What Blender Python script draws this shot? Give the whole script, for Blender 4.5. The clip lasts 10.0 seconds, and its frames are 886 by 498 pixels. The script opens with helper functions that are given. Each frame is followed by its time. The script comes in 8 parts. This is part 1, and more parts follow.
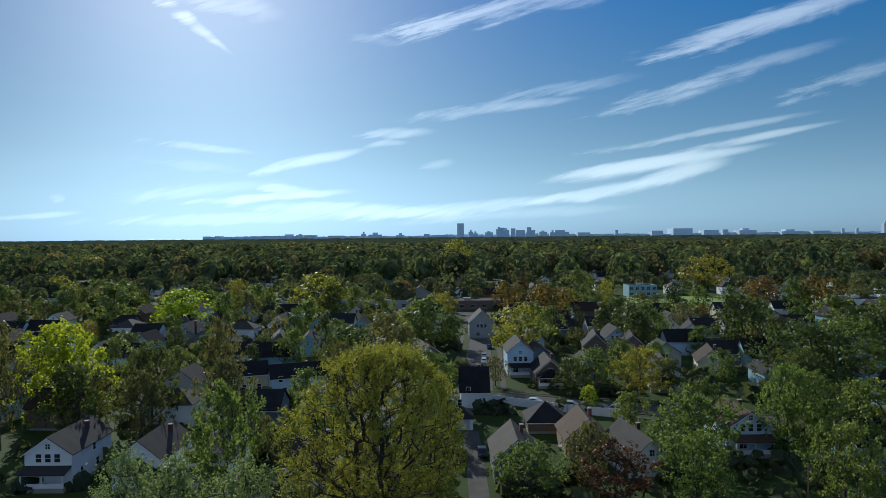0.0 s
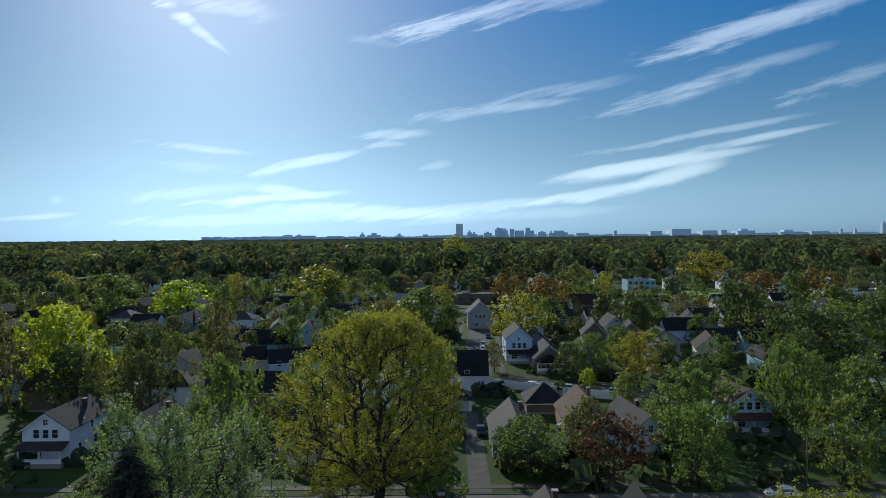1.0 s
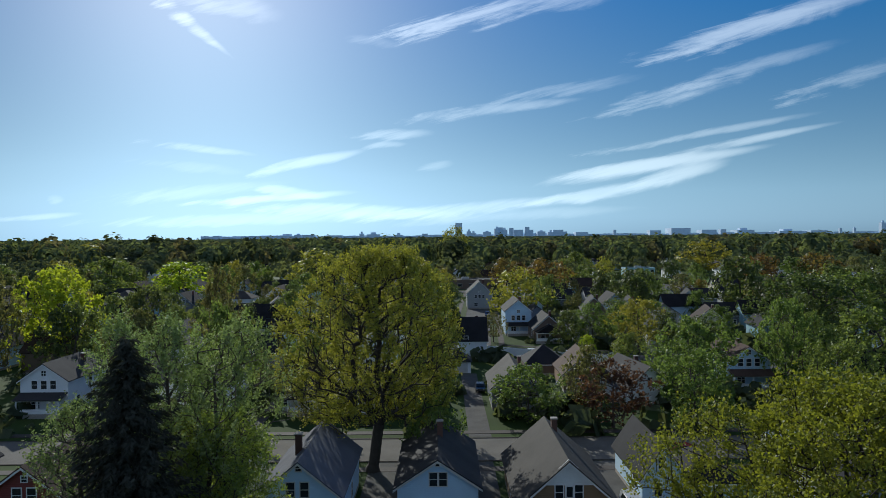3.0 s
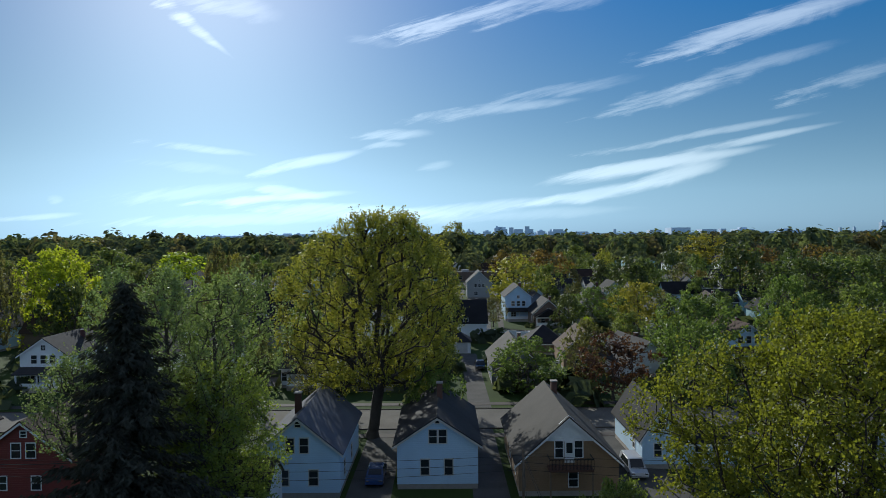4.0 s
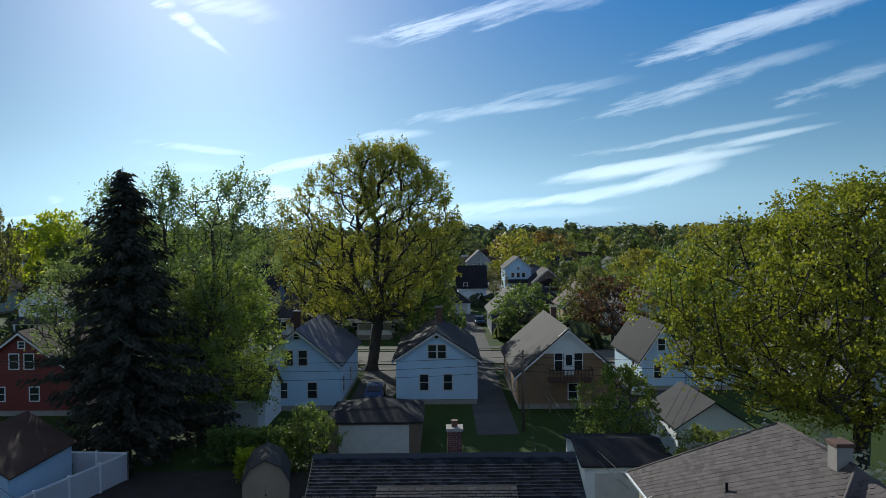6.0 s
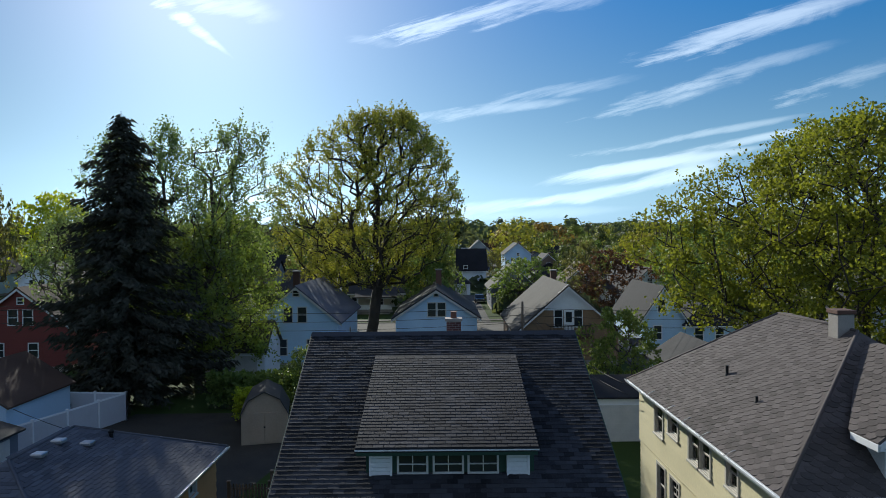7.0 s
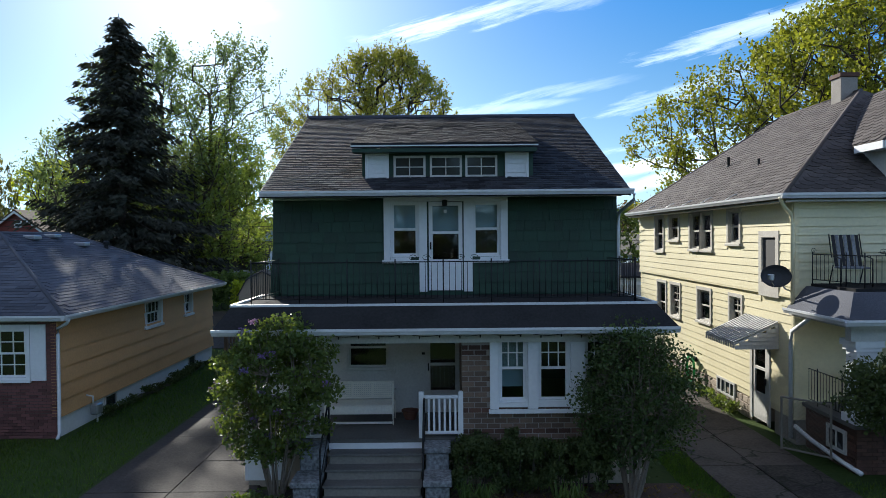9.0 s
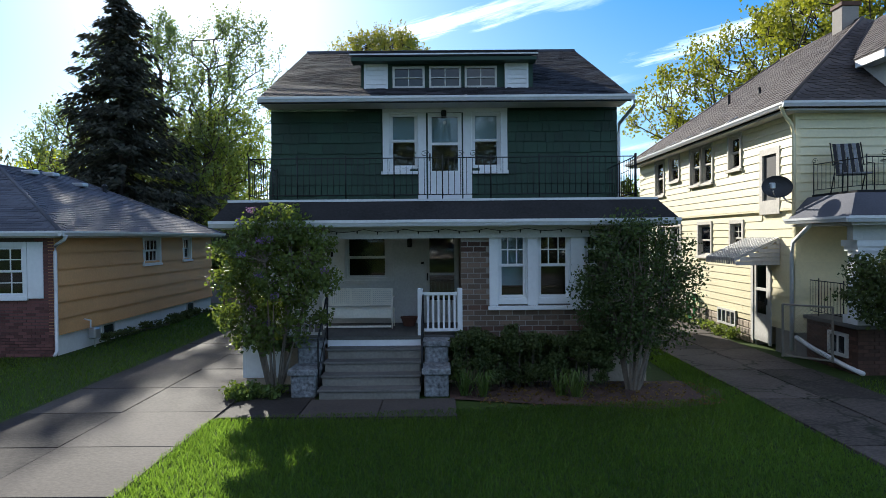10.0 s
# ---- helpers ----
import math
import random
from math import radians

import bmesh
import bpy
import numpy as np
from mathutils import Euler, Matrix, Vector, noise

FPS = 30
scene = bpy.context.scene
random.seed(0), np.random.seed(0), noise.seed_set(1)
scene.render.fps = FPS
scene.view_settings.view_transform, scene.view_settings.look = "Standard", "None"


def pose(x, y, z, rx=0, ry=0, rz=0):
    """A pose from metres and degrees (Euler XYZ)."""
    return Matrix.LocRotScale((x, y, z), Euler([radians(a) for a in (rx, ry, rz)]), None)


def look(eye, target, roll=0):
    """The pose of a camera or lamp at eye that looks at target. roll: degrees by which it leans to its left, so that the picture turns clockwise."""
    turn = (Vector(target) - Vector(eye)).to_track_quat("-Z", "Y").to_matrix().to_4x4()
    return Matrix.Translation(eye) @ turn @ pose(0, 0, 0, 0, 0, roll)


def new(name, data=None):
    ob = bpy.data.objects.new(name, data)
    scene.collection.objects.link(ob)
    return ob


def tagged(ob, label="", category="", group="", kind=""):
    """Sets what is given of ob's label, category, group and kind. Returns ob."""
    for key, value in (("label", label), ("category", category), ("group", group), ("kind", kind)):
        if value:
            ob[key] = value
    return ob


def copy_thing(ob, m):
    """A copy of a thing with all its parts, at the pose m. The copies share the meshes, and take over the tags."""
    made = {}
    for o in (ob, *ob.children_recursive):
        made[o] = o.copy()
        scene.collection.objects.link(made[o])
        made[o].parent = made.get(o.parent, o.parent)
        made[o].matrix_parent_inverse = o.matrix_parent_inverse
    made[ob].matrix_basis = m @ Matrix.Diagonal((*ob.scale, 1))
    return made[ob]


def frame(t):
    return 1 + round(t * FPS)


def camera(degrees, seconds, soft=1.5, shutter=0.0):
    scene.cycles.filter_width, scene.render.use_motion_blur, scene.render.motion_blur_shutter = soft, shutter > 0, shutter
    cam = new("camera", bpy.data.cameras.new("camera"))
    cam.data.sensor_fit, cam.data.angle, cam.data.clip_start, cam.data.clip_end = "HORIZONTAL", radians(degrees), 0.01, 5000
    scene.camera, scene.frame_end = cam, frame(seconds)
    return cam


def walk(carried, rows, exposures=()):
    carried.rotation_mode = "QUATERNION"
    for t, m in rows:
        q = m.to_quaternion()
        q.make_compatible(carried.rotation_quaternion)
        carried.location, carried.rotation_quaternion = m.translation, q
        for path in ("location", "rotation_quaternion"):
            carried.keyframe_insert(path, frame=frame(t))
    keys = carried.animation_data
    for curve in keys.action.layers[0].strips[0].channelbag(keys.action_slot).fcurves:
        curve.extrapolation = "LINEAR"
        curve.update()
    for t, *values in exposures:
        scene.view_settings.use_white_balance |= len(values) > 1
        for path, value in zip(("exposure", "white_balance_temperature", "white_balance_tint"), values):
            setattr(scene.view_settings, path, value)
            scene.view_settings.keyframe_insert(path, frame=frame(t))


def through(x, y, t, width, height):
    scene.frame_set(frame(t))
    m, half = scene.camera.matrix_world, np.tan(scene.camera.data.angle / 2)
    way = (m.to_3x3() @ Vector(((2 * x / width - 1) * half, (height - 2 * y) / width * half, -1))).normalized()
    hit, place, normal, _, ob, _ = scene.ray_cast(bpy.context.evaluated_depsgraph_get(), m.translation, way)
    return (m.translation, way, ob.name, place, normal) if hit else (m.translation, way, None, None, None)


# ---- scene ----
# The camera sinks straight down in front of a house, from forty metres to under three.
cam = camera(66.3, 10.0, soft=0.7)
# seconds, ahead, height, pitch, yaw
DESCENT = [
    (0.0, -0.05, 40.113, -1.12, 0.15),
    (0.5, -0.05, 38.012, -1.07, 0.08),
    (1.0, -0.05, 35.968, -1.03, 0.05),
    (1.5, -0.05, 34.032, -1.0, 0.0),
    (2.0, -0.05, 31.995, -1.0, 0.0),
    (2.5, -0.05, 30.025, -1.0, 0.0),
    (4.0, -0.05, 23.932, -1.0, 0.0),
    (4.5, -0.05, 21.915, -1.0, 0.0),
    (5.0, -0.05, 19.840, -1.0, 0.0),
    (6.5, -0.02, 13.881, -1.0, 0.0),
    (7.0, 0.0, 11.880, -1.0, 0.0),
    (7.5, 0.02, 9.867, -1.0, 0.0),
    (8.0, 0.05, 7.876, -1.0, 0.0),
    (8.5, 0.09, 6.169, -1.0, 0.0),
    (9.0, 0.13, 4.923, -1.0, 0.0),
    (9.5, 0.16, 3.892, -1.0, 0.0),
    (10.0, 0.18, 2.880, -1.0, 0.0),
]
walk(cam, [(t, pose(0, y, z, 90 + pitch, 0.49, yaw)) for t, y, z, pitch, yaw in DESCENT],
     exposures=[(0.0, 0.0, 5900, 4), (5.0, 0.1, 5950, 4), (6.5, 0.3, 6050, 4), (7.5, 0.48, 6100, 5), (8.5, 0.86, 6150, 6), (9.0, 1.0, 6200, 7), (10.0, 1.36, 6320, 8)])

# ---- light ----
SUN_AZ, SUN_EL = radians(-20.3), radians(23.3)  # azimuth from +y towards +x
sun_way = Vector((math.sin(SUN_AZ) * math.cos(SUN_EL), math.cos(SUN_AZ) * math.cos(SUN_EL), math.sin(SUN_EL)))
sun = new("sun", bpy.data.lights.new("sun", "SUN"))
sun.data.energy, sun.data.angle, sun.data.color = 4.0, radians(0.53), (1.0, 0.93, 0.82)
sun.matrix_world = look((0, 0, 60), Vector((0, 0, 60)) - sun_way)

world = bpy.data.worlds.new("sky")
scene.world = world
world.use_nodes = True
wt = world.node_tree
wt.nodes.clear()


def wnode(kind, **sets):
    n = wt.nodes.new(kind)
    for k, v in sets.items():
        if k == "op":
            n.operation = v
        elif k == "blend":
            n.blend_type = v
    return n


def wmath(op, a, b=None, c=None, clamp=False):
    n = wnode("ShaderNodeMath", op=op)
    n.use_clamp = clamp
    for i, v in enumerate((a, b, c)):
        if v is None:
            continue
        if isinstance(v, (int, float)):
            n.inputs[i].default_value = v
        else:
            wt.links.new(v, n.inputs[i])
    return n.outputs[0]


sky = wnode("ShaderNodeTexSky")
sky.sky_type, sky.sun_disc = "NISHITA", False
sky.sun_elevation, sky.sun_rotation = SUN_EL, SUN_AZ
sky.altitude, sky.air_density, sky.dust_density, sky.ozone_density = 200.0, 1.0, 0.6, 4.0
tint = wnode("ShaderNodeHueSaturation")
tint.inputs["Saturation"].default_value = 1.45
wt.links.new(sky.outputs[0], tint.inputs["Color"])
clear = wnode("ShaderNodeMixRGB", blend="MULTIPLY")
clear.inputs[0].default_value = 1.0
clear.inputs[2].default_value = (1.0, 1.0, 1.07, 1)
wt.links.new(tint.outputs[0], clear.inputs[1])
# moist air near the horizon scatters bluish white rather than yellow
height = wnode("ShaderNodeSeparateXYZ")
coord = wnode("ShaderNodeTexCoord")
wt.links.new(coord.outputs["Generated"], height.inputs[0])
low = wnode("ShaderNodeMapRange")
low.inputs["From Min"].default_value, low.inputs["From Max"].default_value = 0.0, 0.4
low.inputs["To Min"].default_value, low.inputs["To Max"].default_value = 0.92, 0.0
wt.links.new(height.outputs[2], low.inputs["Value"])
grey = wnode("ShaderNodeRGBToBW")
wt.links.new(tint.outputs[0], grey.inputs[0])
pale = wnode("ShaderNodeMixRGB", blend="MULTIPLY")
pale.inputs[0].default_value = 1.0
pale.inputs[2].default_value = (0.7, 1.12, 1.5, 1)
wt.links.new(grey.outputs[0], pale.inputs[1])
moist = wnode("ShaderNodeMixRGB", blend="MIX")
wt.links.new(low.outputs[0], moist.inputs[0])
wt.links.new(clear.outputs[0], moist.inputs[1])
wt.links.new(pale.outputs[0], moist.inputs[2])
# the air is more even across the sky than a dustless model has it
even = wnode("ShaderNodeMixRGB", blend="MULTIPLY")
even.inputs[0].default_value = 1.0
wt.links.new(moist.outputs[0], even.inputs[1])
wt.links.new(wmath("MULTIPLY", wmath("MULTIPLY_ADD", height.outputs[0], 0.36, 1.0), wmath("MULTIPLY_ADD", wmath("MINIMUM", height.outputs[2], 0.45), 0.5, 0.87)), even.inputs[2])
air = even.outputs[0]
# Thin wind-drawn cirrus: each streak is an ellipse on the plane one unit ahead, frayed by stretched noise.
sep = wnode("ShaderNodeSeparateXYZ")
wt.links.new(coord.outputs["Generated"], sep.inputs[0])
ahead = wmath("MAXIMUM", sep.outputs[1], 0.05)
su, sv = wmath("DIVIDE", sep.outputs[0], ahead), wmath("DIVIDE", sep.outputs[2], ahead)
comb = wnode("ShaderNodeCombineXYZ")
wt.links.new(su, comb.inputs[0])
wt.links.new(sv, comb.inputs[1])


def wnoise(scale, angle, stretch, detail=5.0, rough=0.6, distort=0.0):
    m = wnode("ShaderNodeMapping")
    m.inputs["Rotation"].default_value = (0, 0, -angle)
    m2 = wnode("ShaderNodeMapping")
    m2.inputs["Scale"].default_value = (scale / stretch, scale, scale)
    wt.links.new(comb.outputs[0], m.inputs[0])
    wt.links.new(m.outputs[0], m2.inputs[0])
    n = wnode("ShaderNodeTexNoise")
    n.inputs["Scale"].default_value, n.inputs["Detail"].default_value = 1.0, detail
    n.inputs["Roughness"].default_value, n.inputs["Distortion"].default_value = rough, distort
    wt.links.new(m2.outputs[0], n.inputs["Vector"])
    return n.outputs[0]


soft_noise = wnoise(9.0, 0.2, 3.0, distort=0.4)
fray = wnoise(60.0, 0.26, 9.0, detail=8.0, rough=0.68, distort=0.35)
tufts = wnoise(26.0, 0.22, 3.5, detail=6.0, rough=0.6, distort=0.8)
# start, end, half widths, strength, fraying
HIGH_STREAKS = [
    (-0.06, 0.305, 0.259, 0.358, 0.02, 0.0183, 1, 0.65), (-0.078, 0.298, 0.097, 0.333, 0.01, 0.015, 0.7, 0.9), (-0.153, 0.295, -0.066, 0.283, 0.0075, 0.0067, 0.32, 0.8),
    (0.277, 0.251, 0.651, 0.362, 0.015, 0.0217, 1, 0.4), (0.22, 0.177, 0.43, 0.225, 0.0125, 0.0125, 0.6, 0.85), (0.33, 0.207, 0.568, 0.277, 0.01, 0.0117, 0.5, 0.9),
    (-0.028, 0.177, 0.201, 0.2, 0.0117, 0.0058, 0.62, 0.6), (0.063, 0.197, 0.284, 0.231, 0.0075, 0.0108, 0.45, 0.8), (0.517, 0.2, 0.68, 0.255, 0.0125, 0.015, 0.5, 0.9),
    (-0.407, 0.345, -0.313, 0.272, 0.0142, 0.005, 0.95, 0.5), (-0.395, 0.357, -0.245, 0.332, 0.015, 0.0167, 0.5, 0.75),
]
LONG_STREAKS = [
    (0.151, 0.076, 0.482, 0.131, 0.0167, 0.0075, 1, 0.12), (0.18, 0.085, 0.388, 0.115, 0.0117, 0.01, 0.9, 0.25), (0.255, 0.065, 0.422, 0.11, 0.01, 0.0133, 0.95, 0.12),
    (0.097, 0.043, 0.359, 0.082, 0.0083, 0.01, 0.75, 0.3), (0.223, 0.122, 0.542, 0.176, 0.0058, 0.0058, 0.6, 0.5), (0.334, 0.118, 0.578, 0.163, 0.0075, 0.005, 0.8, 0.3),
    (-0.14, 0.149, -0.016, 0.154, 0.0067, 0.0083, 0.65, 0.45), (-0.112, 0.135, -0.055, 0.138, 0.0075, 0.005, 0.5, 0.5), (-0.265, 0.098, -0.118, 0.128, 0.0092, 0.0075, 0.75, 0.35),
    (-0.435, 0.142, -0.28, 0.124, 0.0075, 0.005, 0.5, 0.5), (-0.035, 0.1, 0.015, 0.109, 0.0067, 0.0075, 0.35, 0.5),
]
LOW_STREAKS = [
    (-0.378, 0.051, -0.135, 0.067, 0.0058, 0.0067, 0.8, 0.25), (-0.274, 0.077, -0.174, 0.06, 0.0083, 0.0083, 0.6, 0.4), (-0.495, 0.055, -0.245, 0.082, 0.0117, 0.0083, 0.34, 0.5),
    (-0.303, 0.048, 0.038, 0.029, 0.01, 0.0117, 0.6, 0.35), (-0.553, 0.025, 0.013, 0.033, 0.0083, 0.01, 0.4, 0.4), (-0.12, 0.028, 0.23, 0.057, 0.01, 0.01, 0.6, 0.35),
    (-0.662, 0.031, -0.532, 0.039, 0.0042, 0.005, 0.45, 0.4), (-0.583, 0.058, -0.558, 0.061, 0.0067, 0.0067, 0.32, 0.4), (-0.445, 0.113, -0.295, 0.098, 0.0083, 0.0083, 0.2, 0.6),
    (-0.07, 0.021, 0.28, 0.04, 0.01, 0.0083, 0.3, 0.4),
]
bend = wmath("SUBTRACT", soft_noise, 0.5)
lift, pull = wmath("SUBTRACT", fray, 0.5), wmath("SUBTRACT", tufts, 0.5)
cover = None
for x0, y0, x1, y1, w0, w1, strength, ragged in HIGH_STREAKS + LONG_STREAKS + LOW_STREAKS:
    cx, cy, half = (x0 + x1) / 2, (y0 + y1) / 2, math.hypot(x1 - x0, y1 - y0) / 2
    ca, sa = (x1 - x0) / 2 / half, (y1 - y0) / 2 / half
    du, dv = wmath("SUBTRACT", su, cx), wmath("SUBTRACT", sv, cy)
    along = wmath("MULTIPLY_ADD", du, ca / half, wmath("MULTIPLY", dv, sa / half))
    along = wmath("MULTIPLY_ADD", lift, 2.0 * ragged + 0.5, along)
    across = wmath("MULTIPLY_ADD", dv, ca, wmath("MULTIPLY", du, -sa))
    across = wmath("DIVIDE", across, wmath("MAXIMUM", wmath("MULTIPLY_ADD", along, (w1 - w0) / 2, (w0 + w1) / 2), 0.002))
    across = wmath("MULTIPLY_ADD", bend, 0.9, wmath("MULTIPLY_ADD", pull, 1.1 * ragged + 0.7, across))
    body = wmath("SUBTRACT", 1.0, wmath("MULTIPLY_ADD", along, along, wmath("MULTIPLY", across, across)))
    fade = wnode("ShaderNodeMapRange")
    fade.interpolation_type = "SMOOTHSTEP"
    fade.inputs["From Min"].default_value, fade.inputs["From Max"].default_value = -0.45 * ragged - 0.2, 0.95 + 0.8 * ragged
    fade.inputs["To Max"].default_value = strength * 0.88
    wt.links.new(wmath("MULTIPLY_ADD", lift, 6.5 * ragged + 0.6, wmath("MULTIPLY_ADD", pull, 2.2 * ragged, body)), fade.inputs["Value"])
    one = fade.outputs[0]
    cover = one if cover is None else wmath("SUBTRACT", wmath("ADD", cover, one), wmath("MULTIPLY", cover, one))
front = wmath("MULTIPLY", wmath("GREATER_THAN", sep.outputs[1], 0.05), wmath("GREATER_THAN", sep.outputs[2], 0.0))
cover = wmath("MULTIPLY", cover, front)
# unseen cirrus overhead and behind, added to whiten and brighten the shade
fill_cirrus = wnode("ShaderNodeTexNoise")
fill_cirrus.inputs["Scale"].default_value, fill_cirrus.inputs["Detail"].default_value = 3.0, 6.0
wt.links.new(coord.outputs["Generated"], fill_cirrus.inputs["Vector"])
rest = wmath("MULTIPLY", wmath("MULTIPLY_ADD", fill_cirrus.outputs[0], 3.0, -1.1, clamp=True), wmath("MULTIPLY_ADD", sep.outputs[1], -2.5, 1.7, clamp=True))
cover = wmath("MAXIMUM", cover, wmath("MULTIPLY", rest, wmath("MULTIPLY_ADD", sep.outputs[2], 4.0, -0.2, clamp=True)))
# sunlit ice is a whitish multiple of the sky's own glow behind it
cloud = wnode("ShaderNodeMixRGB", blend="ADD")
cloud.inputs[0].default_value = 1.0
cloud.inputs[2].default_value = (7.0, 6.6, 5.9, 1)
wt.links.new(air, cloud.inputs[1])
mixed = wnode("ShaderNodeMixRGB", blend="MIX")
wt.links.new(cover, mixed.inputs[0])
wt.links.new(air, mixed.inputs[1])
wt.links.new(cloud.outputs[0], mixed.inputs[2])
background = wnode("ShaderNodeBackground")
background.inputs[1].default_value = 0.062
world_out = wnode("ShaderNodeOutputWorld")
wt.links.new(mixed.outputs[0], background.inputs[0])
wt.links.new(background.outputs[0], world_out.inputs[0])

# ---- materials ----
def material(name, base, rough=0.7, vary=0.25, big=0.6, fine=18.0, bump=0.2, metal=0.0, second=None, random_piece=0.0, island=0.0, gloss=0.5, fine_mix=0.5):
    """A surface with stains at one scale and grain at another, in world metres."""
    m = bpy.data.materials.new(name)
    m.use_nodes = True
    nt = m.node_tree
    b = nt.nodes["Principled BSDF"]
    b.inputs["Roughness"].default_value, b.inputs["Metallic"].default_value = rough, metal
    b.inputs["Specular IOR Level"].default_value = gloss
    where = nt.nodes.new("ShaderNodeNewGeometry")
    n1, n2 = nt.nodes.new("ShaderNodeTexNoise"), nt.nodes.new("ShaderNodeTexNoise")
    for n, s, d in ((n1, big, 4.0), (n2, fine, 3.0)):
        n.inputs["Scale"].default_value, n.inputs["Detail"].default_value = s, d
        nt.links.new(where.outputs["Position"], n.inputs["Vector"])
    mixn = nt.nodes.new("ShaderNodeMath")
    mixn.operation = "MULTIPLY_ADD"
    mixn.inputs[1].default_value = fine_mix
    nt.links.new(n2.outputs[0], mixn.inputs[0])
    half = nt.nodes.new("ShaderNodeMath")
    half.operation = "MULTIPLY"
    half.inputs[1].default_value = 1 - fine_mix
    nt.links.new(n1.outputs[0], half.inputs[0])
    nt.links.new(half.outputs[0], mixn.inputs[2])
    value = mixn.outputs[0]
    for amount, source in ((random_piece, "piece"), (island, "island")):
        if amount:
            src = nt.nodes.new("ShaderNodeObjectInfo").outputs["Random"] if source == "piece" else where.outputs["Random Per Island"]
            more = nt.nodes.new("ShaderNodeMath")
            more.operation = "MULTIPLY_ADD"
            more.inputs[1].default_value = amount
            off = nt.nodes.new("ShaderNodeMath")
            off.operation = "SUBTRACT"
            off.inputs[1].default_value = amount / 2
            nt.links.new(src, more.inputs[0])
            nt.links.new(value, off.inputs[0])
            nt.links.new(off.outputs[0], more.inputs[2])
            value = more.outputs[0]
    ramp = nt.nodes.new("ShaderNodeValToRGB")
    lo, hi = second or tuple(c * (1 - vary) for c in base), tuple(min(1, c * (1 + vary)) for c in base) if not second else base
    ramp.color_ramp.elements[0].position, ramp.color_ramp.elements[1].position = 0.3, 0.7
    ramp.color_ramp.elements[0].color, ramp.color_ramp.elements[1].color = (*lo, 1), (*hi, 1)
    nt.links.new(value, ramp.inputs[0])
    nt.links.new(ramp.outputs[0], b.inputs["Base Color"])
    if bump:
        bp = nt.nodes.new("ShaderNodeBump")
        bp.inputs["Strength"].default_value, bp.inputs["Distance"].default_value = bump, 0.02
        nt.links.new(n2.outputs[0], bp.inputs["Height"])
        nt.links.new(bp.outputs[0], b.inputs["Normal"])
    return m


def foliage(name, dark, light, through=0.45, rough=0.55, glow=1.25, gloss=0.25, grain=0.6, patch=0.35, blotch=0.9, tone=(1.25, 1.15, 0.55)):
    """Leaves: light bounces off the face and comes through the back, each leaf its own shade."""
    m = bpy.data.materials.new(name)
    m.use_nodes = True
    nt = m.node_tree
    nt.nodes.clear()
    geo, info = nt.nodes.new("ShaderNodeNewGeometry"), nt.nodes.new("ShaderNodeObjectInfo")
    ns = nt.nodes.new("ShaderNodeTexNoise")
    ns.inputs["Scale"].default_value = patch
    nt.links.new(geo.outputs["Position"], ns.inputs["Vector"])
    add = nt.nodes.new("ShaderNodeMath")
    add.operation = "MULTIPLY_ADD"
    add.inputs[1].default_value = grain
    nt.links.new(geo.outputs["Random Per Island"], add.inputs[0])
    sub = nt.nodes.new("ShaderNodeMath")
    sub.operation = "MULTIPLY_ADD"
    sub.inputs[1].default_value, sub.inputs[2].default_value = blotch, 0.5 - grain / 2 - blotch / 2
    nt.links.new(ns.outputs[0], sub.inputs[0])
    nt.links.new(sub.outputs[0], add.inputs[2])
    ramp = nt.nodes.new("ShaderNodeValToRGB")
    ramp.color_ramp.elements[0].color, ramp.color_ramp.elements[1].color = (*dark, 1), (*light, 1)
    nt.links.new(add.outputs[0], ramp.inputs[0])
    hue = nt.nodes.new("ShaderNodeHueSaturation")
    shift = nt.nodes.new("ShaderNodeMath")
    shift.operation = "MULTIPLY_ADD"
    shift.inputs[1].default_value, shift.inputs[2].default_value = 0.03, 0.472
    nt.links.new(info.outputs["Random"], shift.inputs[0])
    nt.links.new(shift.outputs[0], hue.inputs["Hue"])
    nt.links.new(ramp.outputs[0], hue.inputs["Color"])
    face, back = nt.nodes.new("ShaderNodeBsdfPrincipled"), nt.nodes.new("ShaderNodeBsdfTranslucent")
    face.inputs["Roughness"].default_value = rough
    face.inputs["Specular IOR Level"].default_value = gloss
    warm = nt.nodes.new("ShaderNodeMixRGB")
    warm.blend_type = "MULTIPLY"
    warm.inputs[0].default_value = 1.0
    warm.inputs[2].default_value = (*(c * glow for c in tone), 1)
    nt.links.new(hue.outputs[0], warm.inputs[1])
    nt.links.new(hue.outputs[0], face.inputs["Base Color"])
    nt.links.new(warm.outputs[0], back.inputs["Color"])
    mx, out = nt.nodes.new("ShaderNodeMixShader"), nt.nodes.new("ShaderNodeOutputMaterial")
    mx.inputs[0].default_value = through
    nt.links.new(face.outputs[0], mx.inputs[1])
    nt.links.new(back.outputs[0], mx.inputs[2])
    nt.links.new(mx.outputs[0], out.inputs[0])
    return m


